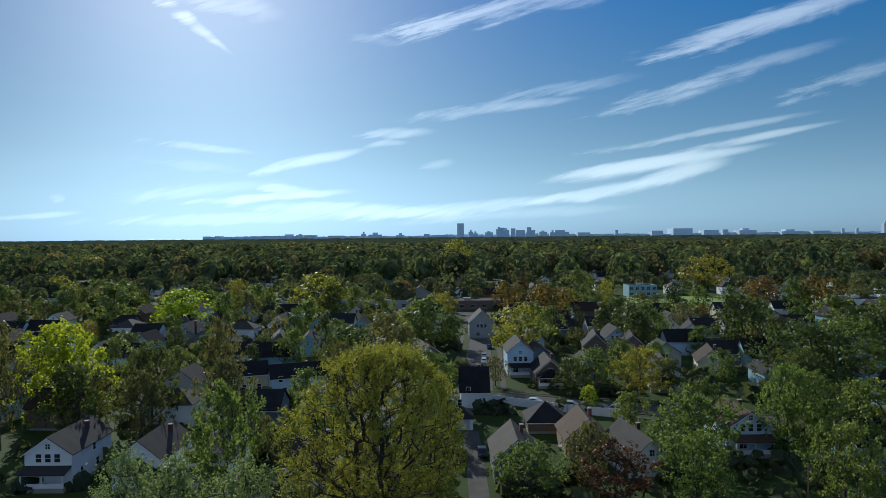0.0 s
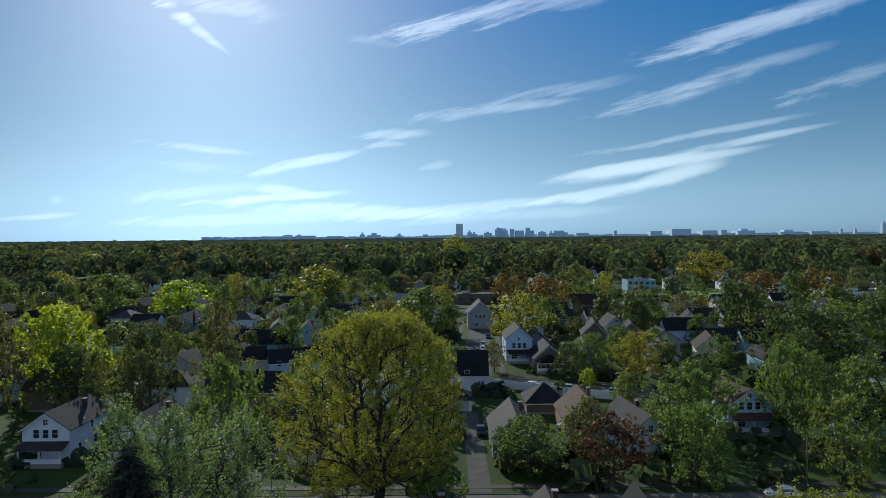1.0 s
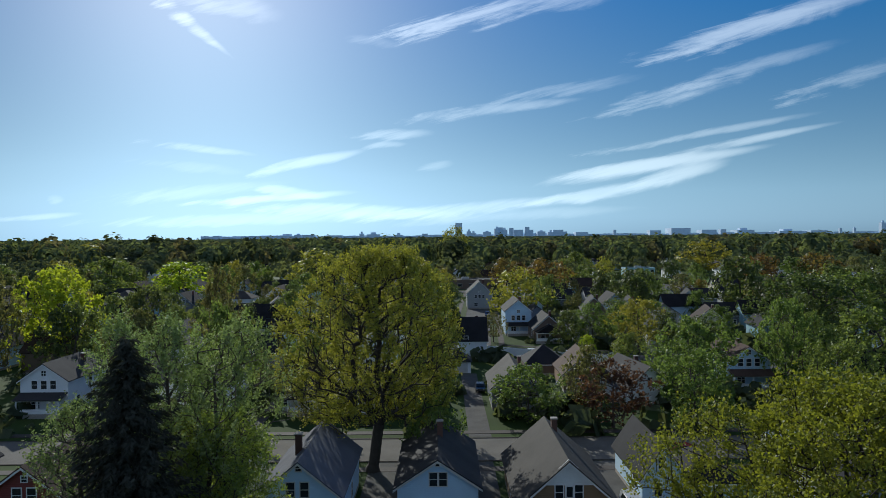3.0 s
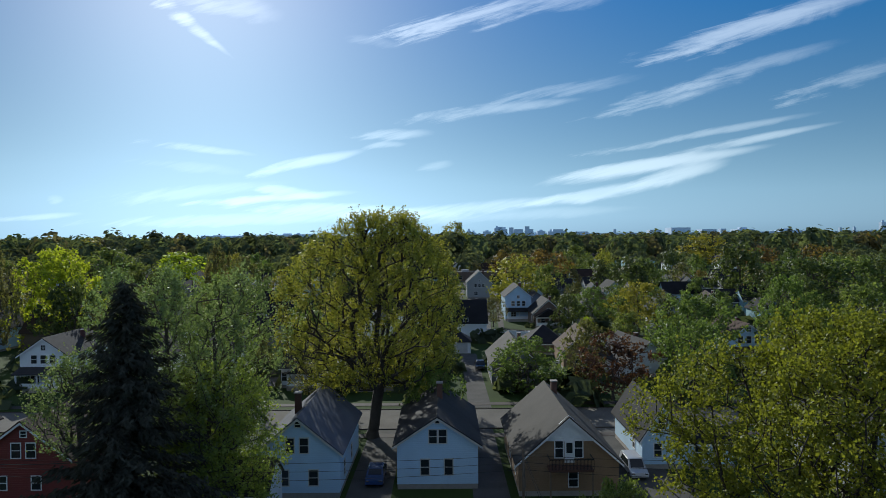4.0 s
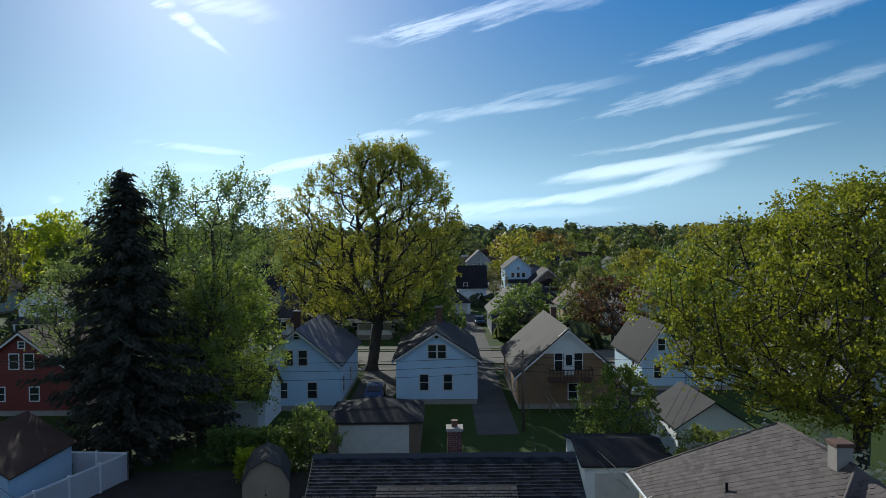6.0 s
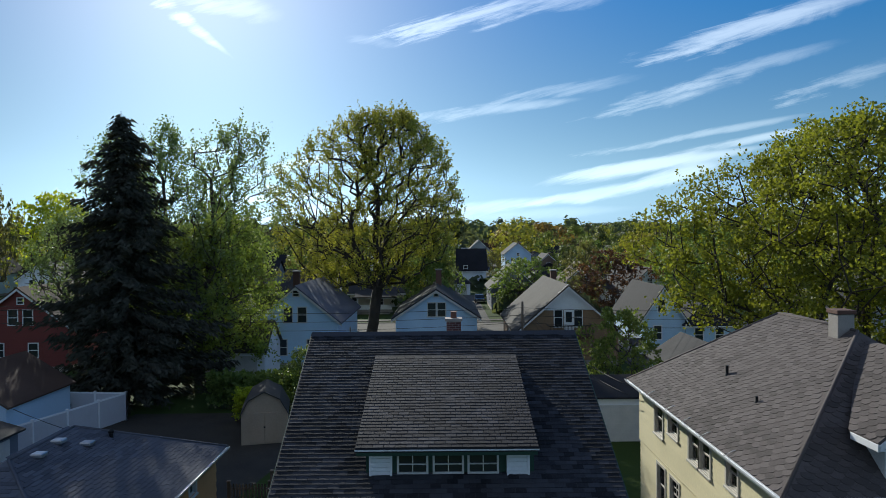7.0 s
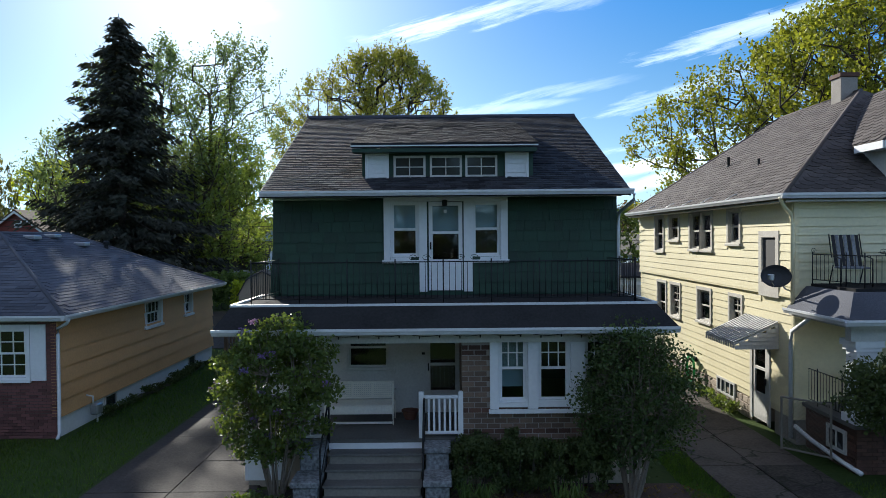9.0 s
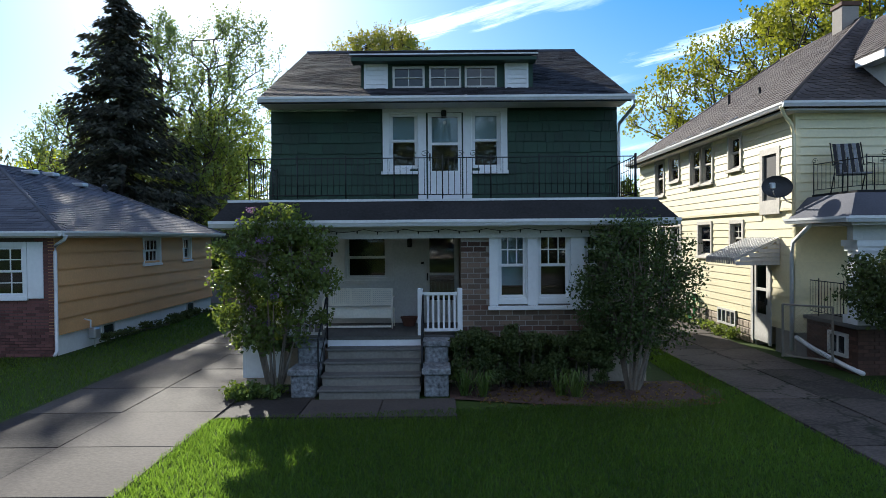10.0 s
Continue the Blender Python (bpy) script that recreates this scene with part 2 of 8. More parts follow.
def glass_pane(name):
    """Clear glass: a mirror by Fresnel over a see-through pane."""
    m = bpy.data.materials.new(name)
    m.use_nodes = True
    nt = m.node_tree
    nt.nodes.clear()
    fr, gl, tr = nt.nodes.new("ShaderNodeFresnel"), nt.nodes.new("ShaderNodeBsdfGlossy"), nt.nodes.new("ShaderNodeBsdfTransparent")
    fr.inputs["IOR"].default_value = 1.55
    gl.inputs["Roughness"].default_value = 0.015
    tr.inputs["Color"].default_value = (0.86, 0.9, 0.9, 1)
    mx, out = nt.nodes.new("ShaderNodeMixShader"), nt.nodes.new("ShaderNodeOutputMaterial")
    nt.links.new(fr.outputs[0], mx.inputs[0])
    nt.links.new(tr.outputs[0], mx.inputs[1])
    nt.links.new(gl.outputs[0], mx.inputs[2])
    nt.links.new(mx.outputs[0], out.inputs[0])
    return m


M = {
    "grass": material("grass_soil", (0.055, 0.085, 0.02), 0.9, 0.4, 0.12, 9.0, 0.5, second=(0.032, 0.052, 0.015), gloss=0.08),
    "earth": material("dark_soil_with_shade", (0.032, 0.027, 0.02), 0.95, 0.4, 0.7, 14.0, 0.8),
    "mulch": material("wood_mulch", (0.075, 0.04, 0.028), 0.95, 0.5, 2.0, 30.0, 1.0),
    "asphalt": material("asphalt", (0.085, 0.084, 0.083), 0.95, 0.3, 0.3, 25.0, 0.3, gloss=0.15),
    "road_pale": material("pale_worn_asphalt", (0.15, 0.138, 0.12), 0.95, 0.3, 0.3, 25.0, 0.3, gloss=0.15),
    "concrete": material("old_concrete", (0.056, 0.048, 0.043), 0.85, 0.45, 0.8, 20.0, 0.25, random_piece=0.35, gloss=0.2),
    "casing": material("weathered_grey_casing", (0.54, 0.51, 0.45), 0.65, 0.15, 2.0, 20.0, 0.15),
    "awning": material("dull_white_aluminium", (0.4, 0.4, 0.39), 0.5, 0.18, 2.0, 16.0, 0.08),
    "concrete_cracked": material("worn_concrete", (0.076, 0.063, 0.053), 0.9, 0.55, 0.9, 16.0, 0.4, random_piece=0.3, gloss=0.2),
    "white": material("white_paint", (0.78, 0.79, 0.8), 0.5, 0.07, 1.0, 12.0, 0.05),
    "white_old": material("weathered_white_paint", (0.56, 0.55, 0.52), 0.65, 0.15, 2.0, 20.0, 0.15),
    "vinyl": material("grey_white_vinyl", (0.5, 0.5, 0.53), 0.5, 0.08, 1.0, 12.0, 0.05),
    "drive_dark": material("dark_patched_drive", (0.1, 0.095, 0.088), 0.95, 0.35, 0.4, 14.0, 0.3, gloss=0.15),
    "green": material("dark_green_shingle", (0.0125, 0.045, 0.025), 0.6, 0.3, 1.2, 30.0, 0.4, random_piece=0.3),
    "green_flat": material("dark_green_paint", (0.014, 0.05, 0.032), 0.6, 0.2, 1.2, 20.0, 0.15),
    "cream": material("cream_siding", (0.8, 0.72, 0.47), 0.5, 0.08, 0.7, 14.0, 0.06, random_piece=0.15),
    "tan": material("tan_siding", (0.66, 0.36, 0.15), 0.65, 0.12, 0.8, 20.0, 0.12, random_piece=0.2),
    "roof_black": material("charcoal_shingle", (0.034, 0.035, 0.041), 0.85, 0.55, 0.8, 40.0, 0.5, random_piece=0.5, island=0.5, gloss=0.15),
    "roof_dormer": material("warm_charcoal_shingle", (0.056, 0.053, 0.058), 0.85, 0.5, 0.8, 40.0, 0.5, random_piece=0.4, island=0.4, gloss=0.15),
    "roof_brown": material("grey_brown_shingle", (0.1, 0.085, 0.08), 0.85, 0.3, 0.5, 40.0, 0.5, island=0.35, random_piece=0.35, gloss=0.15),
    "roof_blue": material("slate_blue_shingle", (0.1, 0.104, 0.125), 0.85, 0.3, 0.5, 40.0, 0.5, island=0.35, gloss=0.15),
    "roof_grey": material("grey_shingle", (0.048, 0.046, 0.047), 0.85, 0.35, 0.4, 15.0, 0.4, gloss=0.15),
    "roof_charcoal": material("far_charcoal_shingle", (0.02, 0.02, 0.023), 0.85, 0.4, 0.4, 15.0, 0.4, gloss=0.15),
    "roof_umber": material("far_umber_shingle", (0.045, 0.03, 0.025), 0.85, 0.35, 0.4, 15.0, 0.4, gloss=0.15),
    "roof_dark": material("dark_shingle", (0.027, 0.027, 0.031), 0.85, 0.35, 0.4, 15.0, 0.4, gloss=0.15),
    "roof_tan": material("tan_grey_shingle", (0.066, 0.06, 0.054), 0.85, 0.25, 0.4, 15.0, 0.4, gloss=0.15),
    "roof_rust": material("brown_shingle", (0.085, 0.055, 0.042), 0.85, 0.3, 0.4, 15.0, 0.4, gloss=0.15),
    "membrane": material("dark_roll_roofing", (0.03, 0.03, 0.031), 0.95, 0.3, 1.5, 20.0, 0.2, gloss=0.08),
    "brick": material("buff_brick", (0.17, 0.112, 0.08), 0.85, 0.3, 3.0, 40.0, 0.4, random_piece=0.7),
    "brick_dark": material("dark_brown_brick", (0.1, 0.05, 0.035), 0.85, 0.3, 3.0, 40.0, 0.4, random_piece=0.7),
    "brick_red": material("red_brick", (0.135, 0.056, 0.05), 0.85, 0.3, 3.0, 40.0, 0.4, random_piece=0.7, island=0.6),
    "mortar_dark": material("dark_mortar", (0.09, 0.075, 0.065), 0.95, 0.3, 2.0, 40.0, 0.4),
    "bench": material("chipped_white_enamel", (0.8, 0.77, 0.68), 0.5, 0.12, 3.0, 25.0, 0.2),
    "mortar": material("mortar", (0.33, 0.3, 0.27), 0.95, 0.2, 2.0, 40.0, 0.4),
    "stone": material("rough_stone", (0.33, 0.27, 0.21), 0.9, 0.4, 4.0, 20.0, 0.9, random_piece=0.6),
    "stone_blue": material("painted_stone_block", (0.32, 0.34, 0.36), 0.9, 0.6, 5.0, 16.0, 1.0, second=(0.045, 0.045, 0.048), fine_mix=0.7),
    "riser": material("grey_painted_riser", (0.2, 0.185, 0.16), 0.75, 0.25, 1.5, 20.0, 0.3),
    "steps": material("grey_painted_step", (0.125, 0.12, 0.112), 0.75, 0.25, 1.5, 20.0, 0.3),
    "glass": glass_pane("window_glass"),
    "far_glass": material("dark_window_glass", (0.025, 0.03, 0.035), 0.06, 0.2, 1.0, 3.0, 0.0),
    "screen": material("grey_insect_screen", (0.07, 0.07, 0.072), 0.8, 0.15, 2.0, 60.0, 0.05),
    # near-black rooms behind the glass: indoor shade put into the colour
    "dark_room": material("shade_dark_interior", (0.04, 0.04, 0.042), 0.9, 0.2, 1.0, 8.0, 0.0),
    # pale blinds, with the blue of reflected sky put into their colour
    "blind": material("sky_tinted_blind", (0.3, 0.41, 0.46), 0.8, 0.08, 2.0, 10.0, 0.05),
    "iron": material("black_iron", (0.02, 0.02, 0.021), 0.5, 0.2, 6.0, 40.0, 0.1, metal=0.6),
    "galvanised": material("galvanised_metal", (0.45, 0.46, 0.48), 0.4, 0.15, 3.0, 30.0, 0.05, metal=0.8),
    "gutter": material("white_gutter", (0.66, 0.68, 0.7), 0.4, 0.1, 2.0, 15.0, 0.05),
    "bark": material("grey_brown_bark", (0.075, 0.06, 0.05), 0.95, 0.4, 1.5, 22.0, 0.8),
    "bark_dark": material("dark_maple_bark", (0.045, 0.036, 0.03), 0.95, 0.4, 1.5, 22.0, 0.8),
    "bark_shrub": material("grey_shrub_bark", (0.17, 0.14, 0.11), 0.9, 0.35, 3.0, 30.0, 0.5),
    "bark_pale": material("pale_shrub_bark", (0.28, 0.22, 0.16), 0.9, 0.3, 3.0, 30.0, 0.5),
    "wood": material("weathered_wood", (0.16, 0.12, 0.085), 0.85, 0.35, 2.0, 20.0, 0.4, random_piece=0.5),
    "rubber": material("black_rubber", (0.02, 0.02, 0.02), 0.8, 0.2, 3.0, 20.0, 0.1),
    "car_glass": material("car_window", (0.02, 0.022, 0.025), 0.05, 0.1, 1.0, 3.0, 0.0),
    "chrome": material("chrome", (0.6, 0.6, 0.6), 0.15, 0.05, 1.0, 3.0, 0.0, metal=1.0),
    "water": material("lake_water", (0.05, 0.08, 0.1), 0.2, 0.1, 0.01, 0.1, 0.0),
    # bluish base colour and a faint glow stand in for haze on far buildings
    "skyline": material("haze_glow_facade", (0.55, 0.66, 0.8), 0.8, 0.15, 0.005, 0.05, 0.0),
    "plastic_blue": material("blue_plastic", (0.02, 0.05, 0.3), 0.5, 0.1, 3.0, 20.0, 0.05),
    "plastic_green": material("green_hose_plastic", (0.05, 0.45, 0.12), 0.4, 0.15, 5.0, 20.0, 0.05),
    "terracotta": material("terracotta", (0.14, 0.06, 0.04), 0.8, 0.2, 5.0, 30.0, 0.2),
    "fabric": material("striped_cushion", (0.2, 0.21, 0.23), 0.9, 0.4, 3.0, 20.0, 0.1),
}
WALLS = {
    "wall_white": material("white_clapboard", (0.8, 0.82, 0.84), 0.6, 0.1, 0.5, 12.0, 0.1),
    "wall_blue": material("pale_and_shade_blue_clapboard", (0.5, 0.66, 0.81), 0.6, 0.1, 0.5, 12.0, 0.1),
    "wall_aqua": material("aqua_clapboard", (0.25, 0.42, 0.5), 0.6, 0.1, 0.5, 12.0, 0.1),
    "wall_grey": material("grey_clapboard", (0.36, 0.37, 0.38), 0.6, 0.1, 0.5, 12.0, 0.1),
    "wall_red": material("barn_red_clapboard", (0.2, 0.038, 0.032), 0.6, 0.15, 0.5, 12.0, 0.1),
    "wall_buff": material("buff_brick_wall", (0.26, 0.17, 0.1), 0.8, 0.2, 0.8, 18.0, 0.2),
    "wall_cream": material("cream_clapboard", (0.62, 0.58, 0.45), 0.6, 0.1, 0.5, 12.0, 0.1),
    "wall_brown": material("brown_clapboard", (0.17, 0.12, 0.09), 0.6, 0.2, 0.5, 12.0, 0.1),
    "wall_slate": material("slate_clapboard", (0.16, 0.18, 0.22), 0.6, 0.15, 0.5, 12.0, 0.1),
}
M.update(WALLS)
LEAF = {
    "maple": foliage("yellow_green_maple_leaves", (0.13, 0.145, 0.028), (0.37, 0.395, 0.075), 0.4, tone=(1.24, 1.13, 0.52)),
    "maple_right": foliage("spring_maple_leaves", (0.074, 0.106, 0.018), (0.24, 0.293, 0.048), 0.47, tone=(1.17, 1.14, 0.5)),
    "silver": foliage("silvery_green_leaves", (0.085, 0.125, 0.05), (0.27, 0.35, 0.16), 0.42, tone=(1.05, 1.12, 0.62)),
    "spruce": foliage("dark_spruce_needles", (0.034, 0.037, 0.031), (0.088, 0.092, 0.072), 0.12, 0.9, 1.0, 0.03),
    "birch": foliage("loose_birch_leaves", (0.1, 0.135, 0.035), (0.3, 0.37, 0.1), 0.46, tone=(1.15, 1.15, 0.5)),
    "lime": foliage("lime_green_leaves", (0.15, 0.22, 0.022), (0.42, 0.53, 0.05), 0.5),
    "green": foliage("mid_green_leaves", (0.06, 0.1, 0.028), (0.215, 0.285, 0.08), tone=(1.15, 1.13, 0.62)),
    "deep": foliage("deep_green_leaves", (0.04, 0.065, 0.026), (0.135, 0.172, 0.06), tone=(1.15, 1.13, 0.62)),
    "olive": foliage("olive_spring_leaves", (0.075, 0.08, 0.032), (0.195, 0.203, 0.078), tone=(1.15, 1.1, 0.65)),
    "rust": foliage("orange_brown_spring_leaves", (0.1, 0.08, 0.03), (0.22, 0.17, 0.055), 0.45),
    "plum": foliage("bronze_plum_leaves", (0.05, 0.03, 0.02), (0.12, 0.075, 0.045)),
    "lilac": foliage("glossy_lilac_leaves", (0.042, 0.085, 0.024), (0.15, 0.235, 0.06), 0.42, 0.45, 1.2, 0.35),
    "lilac_bloom": foliage("lilac_blossom", (0.16, 0.1, 0.28), (0.34, 0.22, 0.5), 0.3),
    "holly": foliage("dark_shrub_leaves", (0.03, 0.05, 0.018), (0.1, 0.145, 0.05), 0.3),
    "blossom": foliage("white_blossom", (0.4, 0.42, 0.36), (0.75, 0.75, 0.68), 0.3),
    # distant foliage greyed and blued: the haze is put into the leaf colours
    "far_green": foliage("haze_tinted_green_leaves", (0.07, 0.1, 0.058), (0.19, 0.23, 0.13), 0.45, 1.0, 1.1, 0.0, 0.25, 0.07, 1.9),
    "far_deep": foliage("haze_tinted_dark_leaves", (0.046, 0.068, 0.048), (0.132, 0.162, 0.1), 0.45, 1.0, 1.1, 0.0, 0.25, 0.07, 1.9),
    "far_olive": foliage("haze_tinted_olive_leaves", (0.094, 0.1, 0.06), (0.225, 0.225, 0.128), 0.45, 1.0, 1.1, 0.0, 0.25, 0.07, 1.9),
    "horizon": foliage("haze_tinted_treetops", (0.058, 0.085, 0.056), (0.15, 0.19, 0.115), 0.45, 1.0, 1.0, 0.0, 0.3, 0.02, 2.2),
    "blade": foliage("grass_blades", (0.021, 0.042, 0.02), (0.066, 0.108, 0.042), 0.72, glow=2.9, tone=(1.15, 1.2, 0.3)),
}
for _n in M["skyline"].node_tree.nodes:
    if _n.type == "BSDF_PRINCIPLED":  # haze of five kilometres of air, put in as a faint blue glow
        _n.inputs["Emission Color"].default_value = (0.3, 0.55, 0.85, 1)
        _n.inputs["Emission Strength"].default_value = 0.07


def add_cracks(m, scale, width):
    """Thin dark cracks and weeds along the edges of irregular cells."""
    nt = m.node_tree
    b = next(n for n in nt.nodes if n.type == "BSDF_PRINCIPLED")
    col = b.inputs["Base Color"].links[0].from_socket
    geo, warp, vor = nt.nodes.new("ShaderNodeNewGeometry"), nt.nodes.new("ShaderNodeTexNoise"), nt.nodes.new("ShaderNodeTexVoronoi")
    warp.inputs["Scale"].default_value = 2.5
    nt.links.new(geo.outputs["Position"], warp.inputs["Vector"])
    bend = nt.nodes.new("ShaderNodeMixRGB")
    bend.blend_type, bend.inputs[0].default_value = "ADD", 0.45
    nt.links.new(geo.outputs["Position"], bend.inputs[1])
    nt.links.new(warp.outputs["Color"], bend.inputs[2])
    vor.feature = "DISTANCE_TO_EDGE"
    vor.inputs["Scale"].default_value = scale
    nt.links.new(bend.outputs[0], vor.inputs["Vector"])
    edge = nt.nodes.new("ShaderNodeMapRange")
    edge.inputs["From Max"].default_value, edge.inputs["To Min"].default_value, edge.inputs["To Max"].default_value = width, 1.0, 0.0
    nt.links.new(vor.outputs["Distance"], edge.inputs["Value"])
    mix = nt.nodes.new("ShaderNodeMixRGB")
    mix.inputs[2].default_value = (0.02, 0.022, 0.012, 1)
    nt.links.new(edge.outputs[0], mix.inputs[0])
    nt.links.new(col, mix.inputs[1])
    nt.links.new(mix.outputs[0], b.inputs["Base Color"])


add_cracks(M["concrete_cracked"], 0.55, 0.018)

# ---- building helpers ----
def part(name, bm, mat, parent, label=""):
    """Links a bmesh (or mesh) as one mesh object under a thing or part."""
    if isinstance(bm, bmesh.types.BMesh):
        me = bpy.data.meshes.new(name)
        bmesh.ops.recalc_face_normals(bm, faces=bm.faces)
        bm.to_mesh(me)
        bm.free()
    else:
        me = bm
    if mat is not None and not me.materials:
        me.materials.append(mat)
    ob = new(name, me)
    ob.parent = parent
    return tagged(ob, label)


def thing(name, label, category, at=(0, 0, 0), turn=0.0, group="", kind=""):
    ob = new(name)
    ob.empty_display_size = 0.2
    ob.matrix_basis = pose(*at, 0, 0, turn)
    return tagged(ob, label, category, group, kind)


def mesh_from(name, verts, faces, mat=None, smooth=False):
    me = bpy.data.meshes.new(name)
    me.from_pydata([tuple(v) for v in verts], [], faces)
    if mat is not None:
        me.materials.append(mat)
    if smooth:
        me.polygons.foreach_set("use_smooth", np.ones(len(me.polygons), dtype=bool))
    me.update()
    return me


def box(bm, x0, x1, y0, y1, z0, z1, bevel=0.0):
    vs = [bm.verts.new((x, y, z)) for z in (z0, z1) for y in (y0, y1) for x in (x0, x1)]
    fs = [bm.faces.new([vs[i] for i in q]) for q in ((0, 2, 3, 1), (4, 5, 7, 6), (0, 1, 5, 4), (2, 6, 7, 3), (0, 4, 6, 2), (1, 3, 7, 5))]
    if bevel:
        edges = list({e for f in fs for e in f.edges})
        bmesh.ops.bevel(bm, geom=edges, offset=bevel, segments=1, affect="EDGES")
    return bm


def boxes(*rows, bevel=0.0):
    bm = bmesh.new()
    for r in rows:
        box(bm, *r, bevel=bevel)
    return bm


def prism(bm, poly, way):
    """A flat outline pushed along a way."""
    way = Vector(way)
    a = [bm.verts.new(p) for p in poly]
    b = [bm.verts.new(Vector(p) + way) for p in poly]
    bm.faces.new(a)
    bm.faces.new(b[::-1])
    for i in range(len(a)):
        j = (i + 1) % len(a)
        bm.faces.new((a[i], b[i], b[j], a[j]))
    return bm


def slab(bm, corners, thick):
    """A sheet through the corners, thickened straight down."""
    return prism(bm, corners, (0, 0, -thick))


def tube_arrays(points, radii, sides=6):
    """Rings of a tube along points."""
    pts = np.array(points, float)
    verts, faces = [], []
    ways = np.gradient(pts, axis=0)
    for p, w, r in zip(pts, ways, np.broadcast_to(radii, len(pts))):
        w = Vector(w).normalized()
        a = w.orthogonal().normalized() if abs(w.z) > 0.9 else w.cross(Vector((0, 0, 1))).normalized()
        b = w.cross(a)
        for k in range(sides):
            t = 2 * math.pi * k / sides
            verts.append(Vector(p) + (a * math.cos(t) + b * math.sin(t)) * r)
    for i in range(len(pts) - 1):
        for k in range(sides):
            j = (k + 1) % sides
            faces.append((i * sides + k, i * sides + j, (i + 1) * sides + j, (i + 1) * sides + k))
    faces.append(tuple(range(sides))[::-1])
    faces.append(tuple((len(pts) - 1) * sides + k for k in range(sides)))
    return verts, faces


def tube(name, points, radii, mat, sides=8):
    return mesh_from(name, *tube_arrays(points, radii, sides), mat, True)


def bundle(name, lines, mat, sides=5):
    """Several tubes as one mesh: lines of (points, radius)."""
    verts, faces = [], []
    for pts, r in lines:
        v, f = tube_arrays(pts, r, sides)
        n = len(verts)
        verts += v
        faces += [tuple(i + n for i in q) for q in f]
    return mesh_from(name, verts, faces, mat)


def lathe(bm, profile, steps=12, centre=(0, 0, 0)):
    rings = []
    for r, z in profile:
        rings.append([bm.verts.new((centre[0] + r * math.cos(2 * math.pi * k / steps), centre[1] + r * math.sin(2 * math.pi * k / steps), centre[2] + z)) for k in range(steps)])
    for a, b in zip(rings, rings[1:]):
        for k in range(steps):
            bm.faces.new((a[k], a[(k + 1) % steps], b[(k + 1) % steps], b[k]))
    bm.faces.new(rings[0][::-1])
    bm.faces.new(rings[-1])
    return bm


def grid_solid(bm, us, zs, filled, at):
    """One joined solid out of the filled cells of a grid; at(u, z, k) gives the front (k = 0) and back (k = 1) points."""
    verts = {}

    def v(i, j, k):
        if (i, j, k) not in verts:
            verts[i, j, k] = bm.verts.new(at(us[i], zs[j], k))
        return verts[i, j, k]

    n, m = len(us) - 1, len(zs) - 1
    full = {(i, j) for i in range(n) for j in range(m) if filled((us[i] + us[i + 1]) / 2, (zs[j] + zs[j + 1]) / 2)}
    for i, j in sorted(full):
        bm.faces.new((v(i, j, 0), v(i + 1, j, 0), v(i + 1, j + 1, 0), v(i, j + 1, 0)))
        bm.faces.new((v(i, j, 1), v(i, j + 1, 1), v(i + 1, j + 1, 1), v(i + 1, j, 1)))
        for (a, b), p, q in (((-1, 0), (i, j), (i, j + 1)), ((1, 0), (i + 1, j), (i + 1, j + 1)), ((0, -1), (i, j), (i + 1, j)), ((0, 1), (i, j + 1), (i + 1, j + 1))):
            if (i + a, j + b) not in full:
                bm.faces.new((v(*p, 0), v(*q, 0), v(*q, 1), v(*p, 1)))
    return bm


def wall_holes(bm, o, u, n, width, height, thick, holes):
    """A thick wall with openings that go through it. o: its lower outer corner; u: along it; n: outwards; holes: (u0, u1, z0, z1)."""
    o, u, n = Vector(o), Vector(u), Vector(n)
    us = sorted({0, width, *(round(min(max(h[i], 0), width), 4) for h in holes for i in (0, 1))})
    zs = sorted({0, height, *(round(min(max(h[i], 0), height), 4) for h in holes for i in (2, 3))})
    return grid_solid(bm, us, zs, lambda a, z: not any(h[0] < a < h[1] and h[2] < z < h[3] for h in holes), lambda a, z, k: o + u * a + Vector((0, 0, z)) - n * thick * k)


def lattice(x0, x1, z0, z1, y0, y1, side, xbars=(), zbars=(), bar=0.022, low=None):
    """A joined frame with glazing bars, upright in the xz plane."""
    low = side if low is None else low
    holes = []
    xs, zs = [x0 + side, *(q + e * bar / 2 for q in xbars for e in (-1, 1)), x1 - side], [z0 + low, *(q + e * bar / 2 for q in zbars for e in (-1, 1)), z1 - side]
    for a, b in zip(xs[::2], xs[1::2]):
        for c, d in zip(zs[::2], zs[1::2]):
            holes.append((a, b, c, d))
    return grid_solid(bmesh.new(), sorted({x0, x1, *xs}), sorted({z0, z1, *zs}), lambda a, z: not any(h[0] < a < h[1] and h[2] < z < h[3] for h in holes), lambda a, z, k: Vector((a, y1 if k else y0, z)))


BOARDS = {}


def board_mesh(length, height, mat, lip=0.022, name="board"):
    key = (round(length, 3), round(height, 3), mat.name, lip)
    if key not in BOARDS:
        a, b = length / 2, height
        v = [(-a, 0, 0), (a, 0, 0), (a, -lip, 0), (-a, -lip, 0), (-a, 0, b), (a, 0, b), (a, -0.005, b), (-a, -0.005, b)]
        BOARDS[key] = mesh_from(name, v, [(0, 1, 2, 3), (3, 2, 6, 7), (7, 6, 5, 4), (0, 3, 7, 4), (1, 5, 6, 2), (0, 4, 5, 1)], mat)
    return BOARDS[key]


